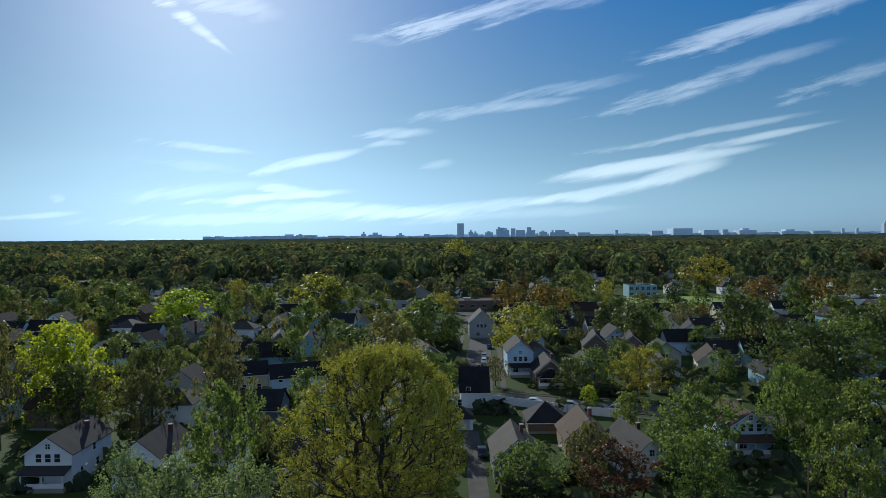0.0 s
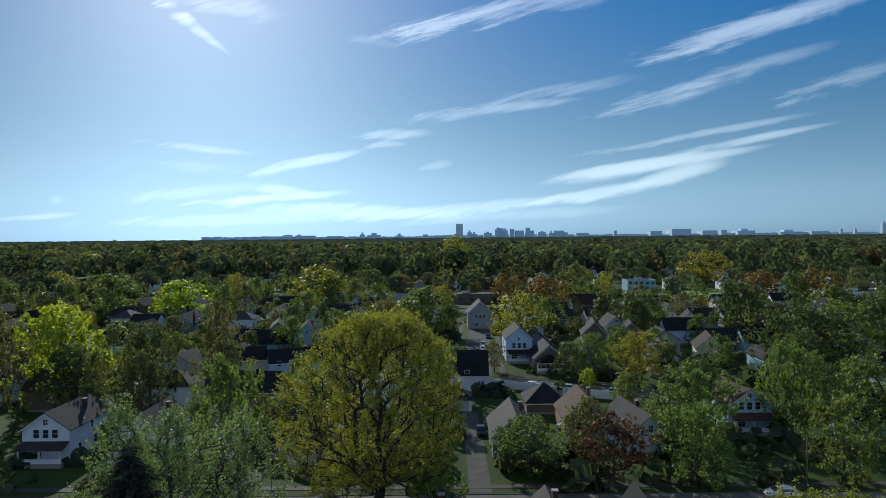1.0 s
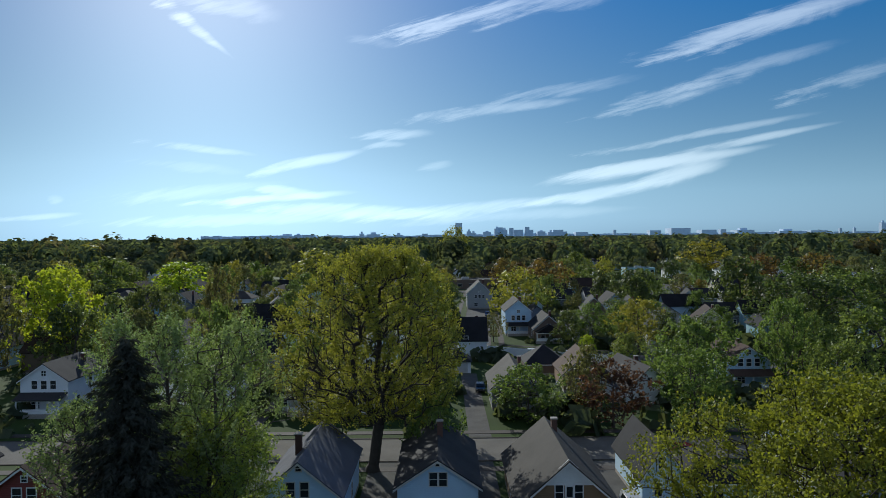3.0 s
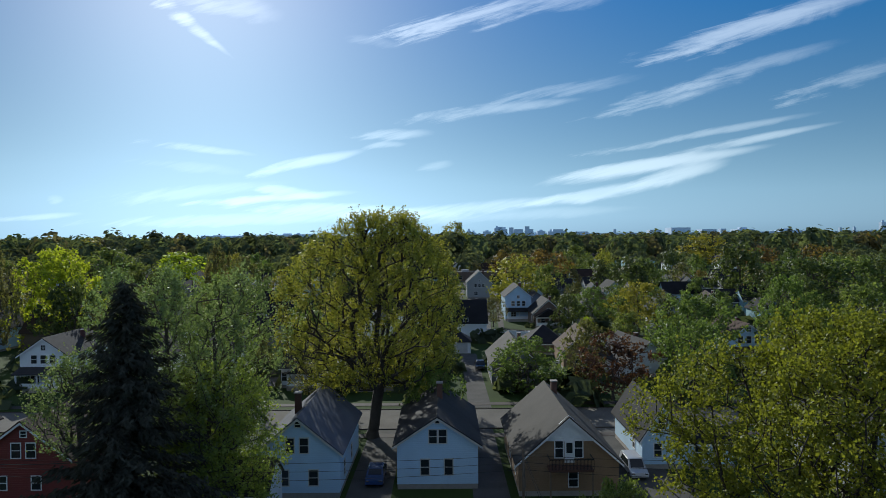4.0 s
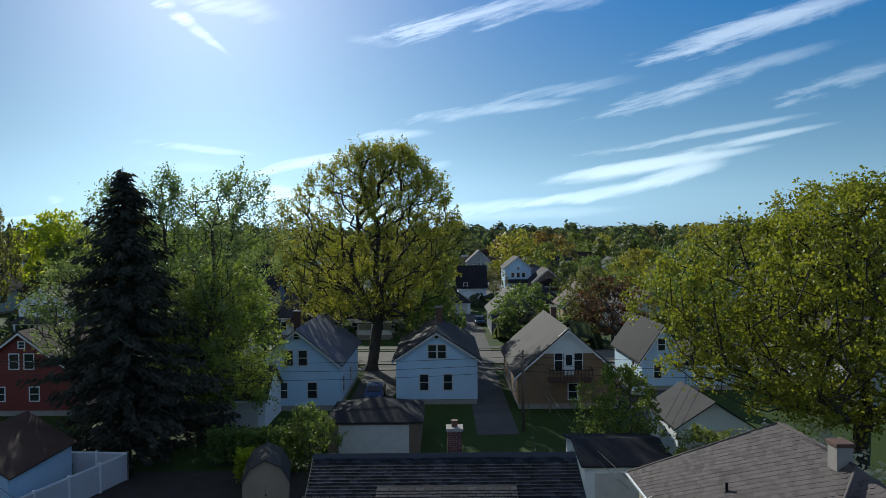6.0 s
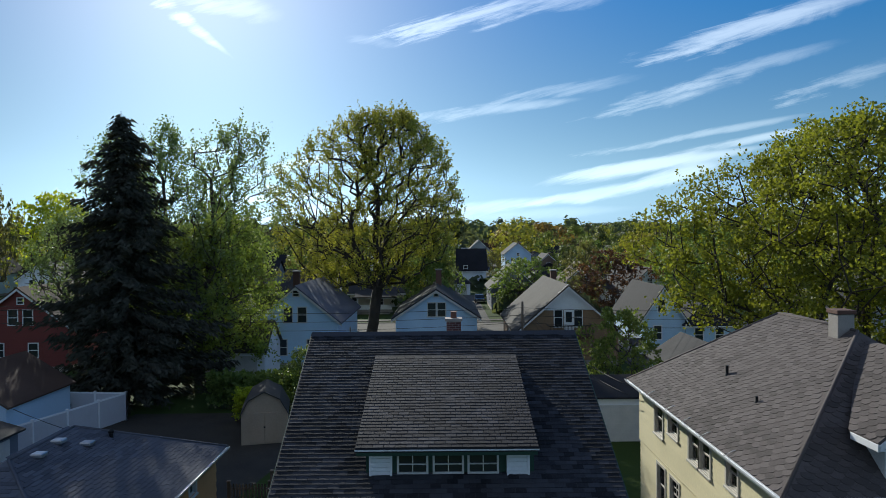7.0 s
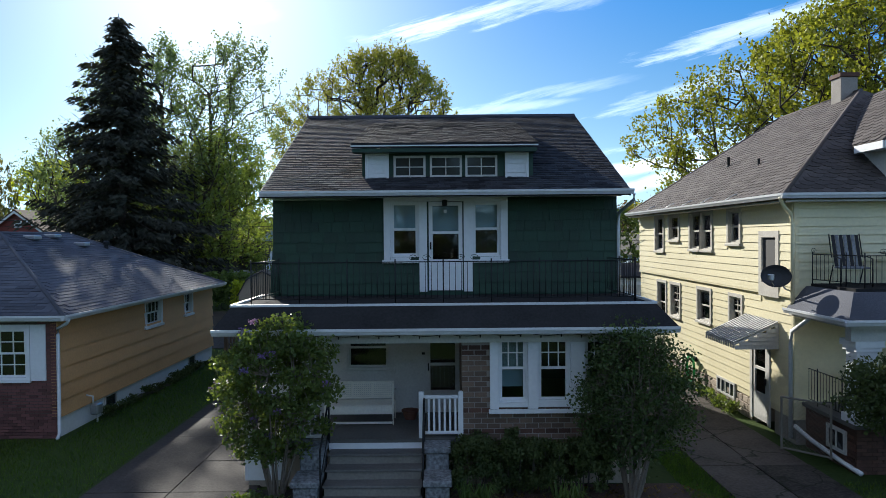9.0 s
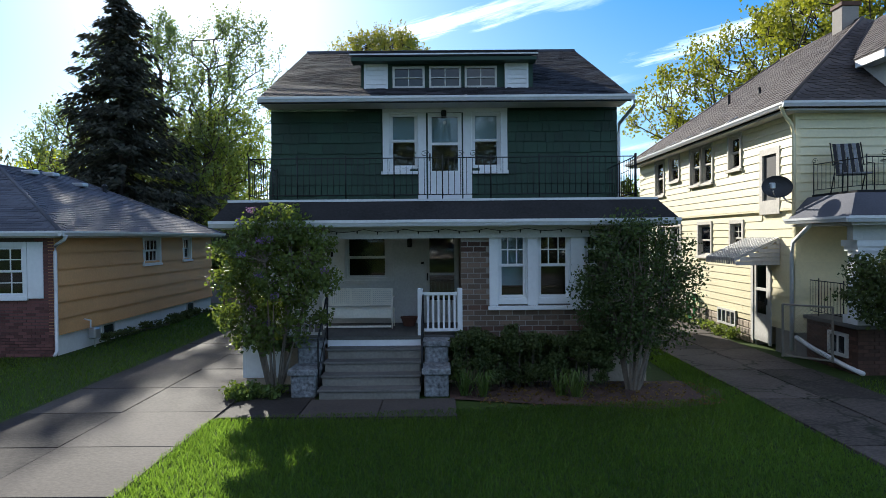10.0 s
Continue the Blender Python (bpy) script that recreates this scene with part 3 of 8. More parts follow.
def siding(parent, o, u, n, width, z0, z1, step, holes, mat, name="board", longest=3.6, lip=0.022, span=None, wander=0.0, seed=1):
    """Overlapping courses on a wall, cut at its openings, each board an object of its own."""
    rng = random.Random(seed)
    o, u, n = Vector(o), Vector(u), Vector(n)
    turn = Matrix((u, -n, Vector((0, 0, 1)))).transposed().to_4x4()
    z, row = z0, 0
    while z < z1 - 0.02:
        h = min(step * 1.06, z1 - z)
        lo, hi = span(z + step / 2) if span else (0, width)
        cuts = sorted((x[0], x[1]) for x in holes if x[2] < z + step * 0.5 < x[3])
        free, at = [], lo
        for c0, c1 in cuts:
            if c0 > at:
                free.append((at, min(c0, hi)))
            at = max(at, c1)
        if at < hi:
            free.append((at, hi))
        for a, b in free:
            x = a
            first = True
            while x < b - 0.01:
                ln = min(longest * (0.5 + 0.5 * rng.random() if first else 1 - wander * rng.random()), b - x)
                first = False
                if b - x - ln < longest * 0.15:
                    ln = b - x
                ln = round(ln, 2) if ln < b - x - 0.01 else ln
                part(name, board_mesh(ln - 0.004, h, mat, lip, name), None, parent).matrix_basis = Matrix.Translation(o + u * (x + ln / 2) + Vector((0, 0, z + (rng.random() - 0.5) * wander * 0.05)) + n * 0.001) @ turn
                x += ln
        z += step
        row += 1


TABS = {}


def tab_mesh(w, l, mat, shape):
    key = (w, l, mat.name, shape)
    if key not in TABS:
        a, t = w / 2 - (0.007 if shape == "tab" and w < 0.3 else 0.004), 0.014
        if shape == "hex":
            out = [(-a * 0.45, -0.0), (a * 0.45, -0.0), (a, l * 0.5), (a, l * 1.3), (-a, l * 1.3), (-a, l * 0.5)]
        else:
            out = [(-a, 0), (a, 0), (a, l * 1.15), (-a, l * 1.15)]
        k = len(out)
        v = [(x, y, t * (1 - 0.9 * y / (1.3 * l)) + 0.004) for x, y in out] + [(x, y, 0) for x, y in out]
        f = [tuple(range(k))] + [(i, i + k, (i + 1) % k + k, (i + 1) % k) for i in range(k)]
        TABS[key] = mesh_from("shingle", v, f, mat)
    return TABS[key]


def shingles(parent, o, u, v, width, length, step, tab, inside, mat, pieces=300, shape="tab", seed=3, jitter=0.012, edge=None):
    """Courses of shingles on a roof plane: the lowest ones as pieces, the rest joined."""
    rng = random.Random(seed)
    o, u, v = Vector(o), Vector(u).normalized(), Vector(v).normalized()
    n = u.cross(v)
    turn = Matrix((u, v, n)).transposed().to_4x4()
    me = tab_mesh(tab, step, mat, shape)
    base = np.array([q.co for q in me.vertices])
    polys = [tuple(p.vertices) for p in me.polygons]
    verts, faces, made = [], [], 0
    row, b = 0, 0.0
    while b < length:
        x = tab * (-0.5 if row % 2 else -1.0)
        while x < width + tab:
            for c in (x,):
                wide = 1.0
                if edge:
                    lo, hi = edge(b)
                    lo, hi = max(lo, c - tab / 2), min(hi, c + tab / 2)
                    if hi - lo < 0.04:
                        continue
                    c, wide = (lo + hi) / 2, (hi - lo) / tab
                if inside(c, b) and (edge or inside(c - tab * 0.4, b + step * 0.8) and inside(c + tab * 0.4, b + step * 0.8)):
                    p = o + u * c + v * (b + (rng.random() - 0.5) * jitter)
                    m = Matrix.Translation(p) @ turn @ pose(0, 0, 0, rng.uniform(-1.6, 0.9), rng.uniform(-0.6, 0.6), rng.uniform(-0.8, 0.8)) @ Matrix.Diagonal((wide, 1, 1, 1))
                    if made < pieces:
                        part("shingle", me, None, parent).matrix_basis = m
                        made += 1
                    else:
                        k = len(verts)
                        a = np.array(m)
                        verts += [tuple(r) for r in base @ a[:3, :3].T + a[:3, 3]]
                        faces += [tuple(i + k for i in q) for q in polys]
            x += tab
        b += step
        row += 1
    if verts:
        tagged(part("shingle_field", mesh_from("shingle_field", verts, faces, mat), None, parent), kind="stuff")


BRICKS = {}


def bricks(parent, o, u, n, width, height, mat, holes=(), seed=5, limit=300, size=(0.205, 0.066), joint=0.011, dark=None, dark_rows=()):
    """Running bond: bricks proud of the mortar behind, the first ones pieces, the rest joined."""
    rng = random.Random(seed)
    o, u, n = Vector(o), Vector(u), Vector(n)
    turn = Matrix((u, -n, Vector((0, 0, 1)))).transposed().to_4x4()
    bl, bh = size
    z, row, made = 0.0, 0, 0
    joined = {}
    while z + bh < height + 0.01:
        mt = dark if dark and row in dark_rows else mat
        x = -bl / 2 if row % 2 else 0.0
        while x < width - 0.02:
            a, b = max(x, 0), min(x + bl - 0.0, width)
            mid = (a + b) / 2
            if b - a > 0.03 and not any(h[0] - 0.01 < mid < h[1] + 0.01 and h[2] < z + bh / 2 < h[3] for h in holes):
                key = (round(b - a, 2), mt.name, bh)
                if key not in BRICKS:
                    BRICKS[key] = mesh_from("brick", *_box_arrays(-(b - a) / 2, (b - a) / 2, -0.012, 0.03, 0, bh), mt)
                m = Matrix.Translation(o + u * mid + Vector((0, 0, z)) + n * rng.uniform(-0.002, 0.003)) @ turn
                if made < limit:
                    part("brick", BRICKS[key], None, parent).matrix_basis = m
                    made += 1
                else:
                    vs, fs = joined.setdefault(mt.name, ([], []))
                    k = len(vs)
                    vs += [tuple(m @ q.co) for q in BRICKS[key].vertices]
                    fs += [tuple(i + k for i in p.vertices) for p in BRICKS[key].polygons]
            x += bl + joint
        z += bh + joint
        row += 1
    for nm, (vs, fs) in joined.items():
        tagged(part("brick_field", mesh_from("brick_field", vs, fs, bpy.data.materials[nm]), None, parent), kind="stuff")


def _box_arrays(x0, x1, y0, y1, z0, z1):
    v = [(x, y, z) for z in (z0, z1) for y in (y0, y1) for x in (x0, x1)]
    return v, [(0, 2, 3, 1), (4, 5, 7, 6), (0, 1, 5, 4), (2, 6, 7, 3), (0, 4, 6, 2), (1, 3, 7, 5)]


PANES = {}


def simple_window(parent, at, turn, w, h, trim, bars=1, name="window"):
    """A far window: a proud frame with a middle rail, and its dark pane. at: the middle of the sill, on the wall's face."""
    key = (round(w, 2), round(h, 2), trim.name, bars)
    if key not in PANES:
        t = 0.09
        bm = lattice(-w / 2 - t, w / 2 + t, -t, h + t, -0.05, 0.01, t, [-w / 2 + w * k / bars for k in range(1, bars)], [h / 2], 0.06)
        me = bpy.data.meshes.new("frame")
        bmesh.ops.recalc_face_normals(bm, faces=bm.faces)
        bm.to_mesh(me)
        bm.free()
        me.materials.append(trim)
        PANES[key] = (me, mesh_from("pane", *_box_arrays(-w / 2, w / 2, -0.02, -0.005, 0, h), M["far_glass"]))
    fr, pn = PANES[key]
    f = part(name, fr, None, parent)
    f.matrix_basis = Matrix.Translation(at) @ pose(0, 0, 0, 0, 0, turn)
    part("pane", pn, None, f)
    return f


def roof_slopes(w, d, eave, rise, style, over=0.4):
    """Top corners of each slope of a roof over a w by d plan (front at y = 0)."""
    a, y0, y1 = w / 2 + over, -over, d + over
    drop = rise / (w / 2) * over if style == "front" else rise / (d / 2) * over
    top, low = eave + rise + 0.15, eave - drop + 0.15
    if style == "front":
        return [[(-a, y0, low), (0, y0, top), (0, y1, top), (-a, y1, low)], [(0, y0, top), (a, y0, low), (a, y1, low), (0, y1, top)]]
    if style == "side":
        m = d / 2
        return [[(-a, y0, low), (a, y0, low), (a, m, top), (-a, m, top)], [(-a, m, top), (a, m, top), (a, y1, low), (-a, y1, low)]]
    if w <= d:
        drop = rise / (w / 2) * over
        low = eave - drop + 0.15
        r0, r1 = y0 + a, y1 - a
        return [[(-a, y0, low), (a, y0, low), (0, r0, top)], [(a, y0, low), (a, y1, low), (0, r1, top), (0, r0, top)],
                [(a, y1, low), (-a, y1, low), (0, r1, top)], [(-a, y1, low), (-a, y0, low), (0, r0, top), (0, r1, top)]]
    m, q = d / 2, w / 2 - d / 2
    return [[(-a, y0, low), (a, y0, low), (q, m, top), (-q, m, top)], [(a, y0, low), (a, y1, low), (q, m, top)],
            [(a, y1, low), (-a, y1, low), (-q, m, top), (q, m, top)], [(-a, y1, low), (-a, y0, low), (-q, m, top)]]


def house(label, at, turn, w, d, eave, rise, style, wall, roof, trim="white", windows=(), porch=None, chimney=None, dormer=None, group="", over=0.4, courses=True, door=None, base="mortar", plain=False):
    """A small timber house: front at local y = 0, looking towards -y. windows: (face, along, sill, width, height, bars)."""
    h = thing("house", label, "house", at, turn, group)
    wm, rm, tm = M[wall], M[roof], M[trim]
    bm = bmesh.new()
    foot = -0.3 if plain else 0.5
    if style == "front":
        prism(bm, [(-w / 2, 0, foot), (w / 2, 0, foot), (w / 2, 0, eave), (0, 0, eave + rise), (-w / 2, 0, eave)], (0, d, 0))
    elif style == "side":
        prism(bm, [(-w / 2, 0, foot), (-w / 2, d, foot), (-w / 2, d, eave), (-w / 2, d / 2, eave + rise), (-w / 2, 0, eave)], (w, 0, 0))
    else:
        box(bm, -w / 2, w / 2, 0, d, foot, eave)
    part("wall", bm, wm, h)
    if not plain:
        part("foundation", boxes((-w / 2 + 0.03, w / 2 - 0.03, 0.03, d - 0.03, -0.3, 0.5)), M[base], h)
    if courses:
        rows = []
        top = eave + (rise if style == "front" else 0)
        z = 0.5
        while z < top - 0.3:
            half = w / 2 if z < eave else w / 2 * max(0, 1 - (z + 0.2 - eave) / rise)
            rows.append((-half, half, -0.022, 0.0, z, z + 0.17))
            z += 0.2
        part("siding", boxes(*rows), wm, h)
    bm = bmesh.new()
    for c in roof_slopes(w, d, eave, rise, style, over):
        slab(bm, c, 0.14)
    part("roof", bm, rm, h)
    # pale verge boards along the front gable
    if plain:
        pass
    elif style == "front":
        a, drop = w / 2 + over, rise / (w / 2) * over
        for s in (-1, 1):
            part("bargeboard", prism(bmesh.new(), [(s * a, -over - 0.02, eave - drop - 0.2), (s * a, -over - 0.02, eave - drop - 0.01), (0, -over - 0.02, eave + rise - 0.01), (0, -over - 0.02, eave + rise - 0.22)], (0, 0.04, 0)), tm, h)
    else:
        part("fascia", boxes((-w / 2 - over, w / 2 + over, -over - 0.025, -over, eave - rise / ((min(w, d) if style == "hip" else d) / 2) * over - 0.2, eave - rise / ((min(w, d) if style == "hip" else d) / 2) * over - 0.03)), tm, h)
    for f, a, z, ww, hh, bars in windows:
        if f == "F":
            simple_window(h, (a, -0.022, z), 0, ww, hh, tm, bars)
        elif f == "R":
            simple_window(h, (w / 2, a, z), 90, ww, hh, tm, bars)
        elif f == "L":
            simple_window(h, (-w / 2, a, z), -90, ww, hh, tm, bars)
    if door:
        a, z = door
        dr = part("door", boxes((a - 0.45, a + 0.45, -0.06, 0.0, z, z + 2.05)), tm, h)
        part("pane", boxes((a - 0.28, a + 0.28, -0.07, -0.055, z + 0.9, z + 1.85)), M["far_glass"], dr)
    if porch:
        pw, pd, pz, kind = porch
        p = part("porch", boxes((-pw / 2, pw / 2, -pd, -0.03, 0.0, 0.75)), M[base], h)
        low, high = pz, pz + 0.75
        part("porch_roof", slab(bmesh.new(), [(-pw / 2 - 0.3, -pd - 0.3, low), (pw / 2 + 0.3, -pd - 0.3, low), (pw / 2 + 0.3, -0.03, high), (-pw / 2 - 0.3, -0.03, high)], 0.16) if kind == "shed" else prism(bmesh.new(), [(-pw / 2 - 0.3, -pd - 0.3, low), (pw / 2 + 0.3, -pd - 0.3, low), (0, -pd - 0.3, low + pw * 0.3)], (0, pd + 0.27, 0)), rm, h)
        part("beam", boxes((-pw / 2, pw / 2, -pd, -pd + 0.18, low - 0.32, low - 0.02)), tm, h)
        for x in (-pw / 2 + 0.15, 0.0, pw / 2 - 0.15):
            part("post", boxes((x - 0.11, x + 0.11, -pd + 0.0, -pd + 0.2, 0.75, low - 0.32)), tm, h)
        part("parapet", boxes((-pw / 2, pw / 2, -pd - 0.005, -pd + 0.08, 0.75, 1.5)), tm, h)
    if chimney:
        x, y, z0, z1, mt = chimney
        c = part("chimney", boxes((x - 0.3, x + 0.3, y - 0.3, y + 0.3, z0, z1)), M[mt], h)
        part("cap", boxes((x - 0.37, x + 0.37, y - 0.37, y + 0.37, z1, z1 + 0.12)), M["mortar"], c)
    if dormer:
        x, y, z, dw, dd, dh = dormer
        q = part("dormer", prism(bmesh.new(), [(x - dw / 2, y, z), (x + dw / 2, y, z), (x + dw / 2, y, z + dh), (x, y, z + dh + dw * 0.4), (x - dw / 2, y, z + dh)], (0, dd, 0)), wm, h)
        b2 = bmesh.new()
        for s in (-1, 1):
            slab(b2, [(x + s * (dw / 2 + 0.2), y - 0.25, z + dh - 0.16), (x, y - 0.25, z + dh + dw * 0.4 + 0.1), (x, y + dd, z + dh + dw * 0.4 + 0.1), (x + s * (dw / 2 + 0.2), y + dd, z + dh - 0.16)], 0.1)
        part("dormer_roof", b2, rm, q)
        simple_window(h, (x, y - 0.01, z + 0.25), 0, dw * 0.5, dh * 0.85, tm, 1)
    return h

# ---- ground, roads, yards ----
def sheet(name, corners, z, mat, label, category, thick=0.0, kind="structure"):
    bm = bmesh.new()
    if thick:
        prism(bm, [(x, y, z) for x, y in corners], (0, 0, -thick))
    else:
        bm.faces.new([bm.verts.new((x, y, z)) for x, y in corners])
    return tagged(part(name, bm, mat, None), label, category, kind=kind)


sheet("ground", [(-4900, -400), (4900, -400), (4900, 4950), (-4900, 4950)], 0.0, M["grass"], "grass and soil of a flat wooded suburb", "ground")


def road(name, x0, y0, x1, y1, width, label, mat="asphalt", z=0.03):
    a, b = Vector((x0, y0)), Vector((x1, y1))
    w = (b - a).normalized()
    n = Vector((-w.y, w.x)) * width / 2
    sheet(name, [a - n, b - n, b + n, a + n], z, M[mat], label, "road")
    for s in (-1, 1):
        m = n * s
        e = n.normalized() * s * 0.16
        sheet("kerb", [a + m, b + m, b + m + e, a + m + e], 0.12, M["concrete"], "pale concrete kerb along the road", "kerb", 0.15)
        f0, f1 = n.normalized() * s * 2.2, n.normalized() * s * 3.7
        sheet("pavement", [a + m + f0, b + m + f0, b + m + f1, a + m + f1], 0.06, M["concrete"], "pale concrete pavement beside the road", "pavement", 0.1)


road("road", -420, 89, 420, 89, 9.5, "pale worn street with parked cars", "road_pale")
road("road", 12, 168, 150, 110, 8.5, "asphalt street running aslant behind the yards", z=0.035)
road("road", 8, 174, 18, 340, 8.0, "asphalt side street lined with parked cars", z=0.04)
road("road", -300, 186, 4, 172, 8.5, "asphalt street between rows of houses", z=0.025)
road("road", -420, 345, 420, 345, 9.0, "asphalt street before low shops", z=0.03)
road("road", -60, -16, 60, -16, 9.0, "asphalt street in front of the house", z=0.03)
# far playing field and the parking lot beside it
sheet("playing_field", [(92, 366), (146, 352), (185, 436), (108, 434)], 0.05, material("mown_turf", (0.16, 0.24, 0.03), 0.9, 0.2, 0.05, 2.0, 0.0), "bright mown grass of an open field", "field")
sheet("parking_lot", [(-110, 362), (25, 362), (25, 382), (-110, 395)], 0.05, M["asphalt"], "open asphalt parking lot", "parking lot")

# slabs of the two driveways and the front walk
def slab_run(parent, x0, x1, y0, y1, nx, ny, mat, z=0.05, seed=1, gap=0.018, skip=()):
    rng = random.Random(seed)
    me = {}
    for i in range(nx):
        for j in range(ny):
            if (i, j) in skip:
                continue
            a, b = (x1 - x0) / nx, (y1 - y0) / ny
            key = (round(a, 3), round(b, 3), mat.name)
            if key not in me:
                bm = boxes((-a / 2 + gap / 2, a / 2 - gap / 2, -b / 2 + gap / 2, b / 2 - gap / 2, -0.12, 0.0), bevel=0.006)
                m2 = bpy.data.meshes.new("slab")
                bm.to_mesh(m2)
                bm.free()
                m2.materials.append(mat)
                me[key] = m2
            part("slab", me[key], None, parent).matrix_basis = pose(x0 + a * (i + 0.5), y0 + b * (j + 0.5), z + rng.uniform(-0.006, 0.006), rng.uniform(-0.25, 0.25), rng.uniform(-0.25, 0.25), 0)


drive = tagged(part("driveway", boxes((-7.0, -3.65, -9.0, 30.0, -0.1, 0.012)), M["earth"], None), "pale concrete driveway laid in large slabs", "driveway", kind="structure")
slab_run(drive, -6.98, -3.67, -9.0, 29.8, 2, 21, M["concrete"], 0.03)
for x0, x1, y0, y1, lab in ((2.6, 6.0, 54.0, 84.0, "worn driveway between two back houses"), (-9.2, -5.0, 56.0, 84.0, "worn driveway beside a blue house"), (3.4, 6.6, 94.5, 138.5, "long grey driveway leading to a garage"), (17.0, 22.5, 55.0, 84.0, "wide driveway beside a brick house"), (-30.5, -27.5, 94.5, 120.0, "grey driveway between pale houses")):
    sheet("driveway", [(x0, y0), (x1, y0), (x1, y1), (x0, y1)], 0.02, M["drive_dark"], lab, "driveway")
drive2 = tagged(part("driveway", boxes((5.35, 7.75, -9.0, 38.0, -0.1, 0.012)), M["earth"], None), "cracked and stained concrete driveway beside a cream house", "driveway", kind="structure")
slab_run(drive2, 5.37, 7.73, -9.0, 37.8, 2, 18, M["concrete_cracked"], 0.045, seed=4, gap=0.03)
walkway = tagged(part("front_walk", boxes((-3.62, 0.2, 10.85, 12.1, -0.1, 0.012)), M["earth"], None), "narrow concrete walk at the foot of the steps", "path", kind="structure")
slab_run(walkway, -3.62, 0.2, 10.9, 12.1, 3, 1, M["concrete"], 0.04, seed=6)
sheet("planting_bed", [(-3.6, 12.15), (-2.3, 12.15), (-2.3, 13.3), (-3.95, 13.3)], 0.02, M["earth"], "dark soil bed below a lilac", "soil bed")
sheet("planting_bed", [(0.1, 12.1), (1.6, 11.7), (3.4, 11.3), (4.7, 11.6), (5.1, 12.6), (4.6, 13.45), (0.1, 13.45)], 0.025, M["mulch"], "brown wood mulch bed along the porch", "soil bed")
# soil sheet over the yard; the shade of the trees is in its colour
sheet("back_yard", [(-24.0, 30.5), (-9.6, 30.5), (-8.4, 37.0), (-7.5, 46.0), (-21.0, 46.0)], 0.018, M["earth"], "bare back-yard soil, its colour darkened for shade", "yard")

# ---- windows and small fittings of the near houses ----
def near_window(parent, at, turn, w, h, trim=0.11, bars=(1, 1), both=False, blind=0.0, mat="white", sill=True, depth=0.12, cased=True):
    """A double-hung sash window set in its opening. at: middle of the sill line on the wall's outer face; outwards is local -y."""
    x = w / 2
    f = part("window", lattice(-x, x, -0.02, h, 0.0, depth, 0.03, low=0.05), M[mat], parent)
    f.matrix_basis = Matrix.Translation(at) @ pose(0, 0, 0, 0, 0, turn)
    if cased:
        part("casing", lattice(-x - trim, x + trim, -0.02, h + trim, -0.045, -0.001, trim, low=0.02), M[mat], f)
    if sill:
        part("sill", boxes((-x - trim - 0.02, x + trim + 0.02, -0.085, 0.0, -0.09, -0.022), bevel=0.004), M[mat], f)
    m = h / 2
    for k, (z0, z1, y) in enumerate(((m - 0.02, h - 0.03, 0.035), (0.03, m + 0.02, 0.068))):
        a = x - 0.03
        on = k == 0 or both
        part("sash", lattice(-a, a, z0, z1, y, y + 0.03, 0.05, [-a + 2 * a * c / bars[0] for c in range(1, bars[0])] if on else (), [z0 + (z1 - z0) * r / bars[1] for r in range(1, bars[1])] if on else ()), M[mat], f)
        p = part("pane", boxes((-a + 0.045, a - 0.045, y + 0.012, y + 0.017, z0 + 0.045, z1 - 0.045)), M["glass"], f)
        p.visible_shadow = False
    if blind:
        part("blind", boxes((-x + 0.04, x - 0.04, 0.115, 0.12, h * (1 - blind), h - 0.03)), M["blind"], f, "pale window blind")
    return f


def gutter(parent, a, b, drop=0.11, out=0.1, mat="gutter"):
    """A moulded gutter along an eave from a to b; it hangs outside, on the right-hand side of the way."""
    a, b = Vector(a), Vector(b)
    w = (b - a).normalized()
    n = Vector((w.y, -w.x, 0))
    prof = [(0, 0), (0, -drop), (out * 0.6, -drop), (out * 0.85, -drop * 0.55), (out, -drop * 0.35), (out, 0.012), (out * 0.9, 0.012), (out * 0.9, -drop * 0.3), (0.012, -drop * 0.3), (0.012, 0)]
    return part("gutter", prism(bmesh.new(), [a + n * p + Vector((0, 0, q)) for p, q in prof], b - a), M[mat], parent)


def downspout(parent, points, r=0.04, mat="gutter"):
    return part("downspout", tube("downspout", points, r, M[mat], 6), None, parent)


# ---- the green house ----
hs = thing("house", "dark green shingled two-storey house with a brick porch room", "house")
L, R, Y0, YU, Y1 = -3.94, 4.03, 15.45, 15.87, 28.2  # YU: the upper front wall, set back
up_holes = [(2.72, 3.38, 0.92, 2.2), (3.6, 4.4, 0.13, 2.2), (4.62, 5.28, 0.92, 2.2)]
wall_up = part("wall", wall_holes(bmesh.new(), (L, YU, 3.55), (1, 0, 0), (0, -1, 0), R - L, 2.3, 0.15, up_holes), M["green_flat"], hs, "upper front wall under dark green shingles")
low_holes = [(1.74, 2.7, 1.0, 1.98), (3.54, 4.28, 0.0, 2.03)]
part("wall", wall_holes(bmesh.new(), (L, Y0, 0.95), (1, 0, 0), (0, -1, 0), 4.29, 2.1, 0.15, low_holes), M["white_old"], hs, "off-white painted wall at the back of the porch")
for x in (L, R - 0.15):
    part("wall", prism(bmesh.new(), [(x, Y0 + 0.15, 0.3), (x, Y1, 0.3), (x, Y1, 5.85), (x, 21.9, 8.5), (x, YU + 0.15, 5.85), (x, YU + 0.15, 3.5), (x, Y0 + 0.15, 3.5)], (0.15, 0, 0)), M["green_flat"], hs)
part("wall", boxes((L + 0.15, R - 0.15, Y1 - 0.15, Y1, 0.3, 5.85)), M["green_flat"], hs)
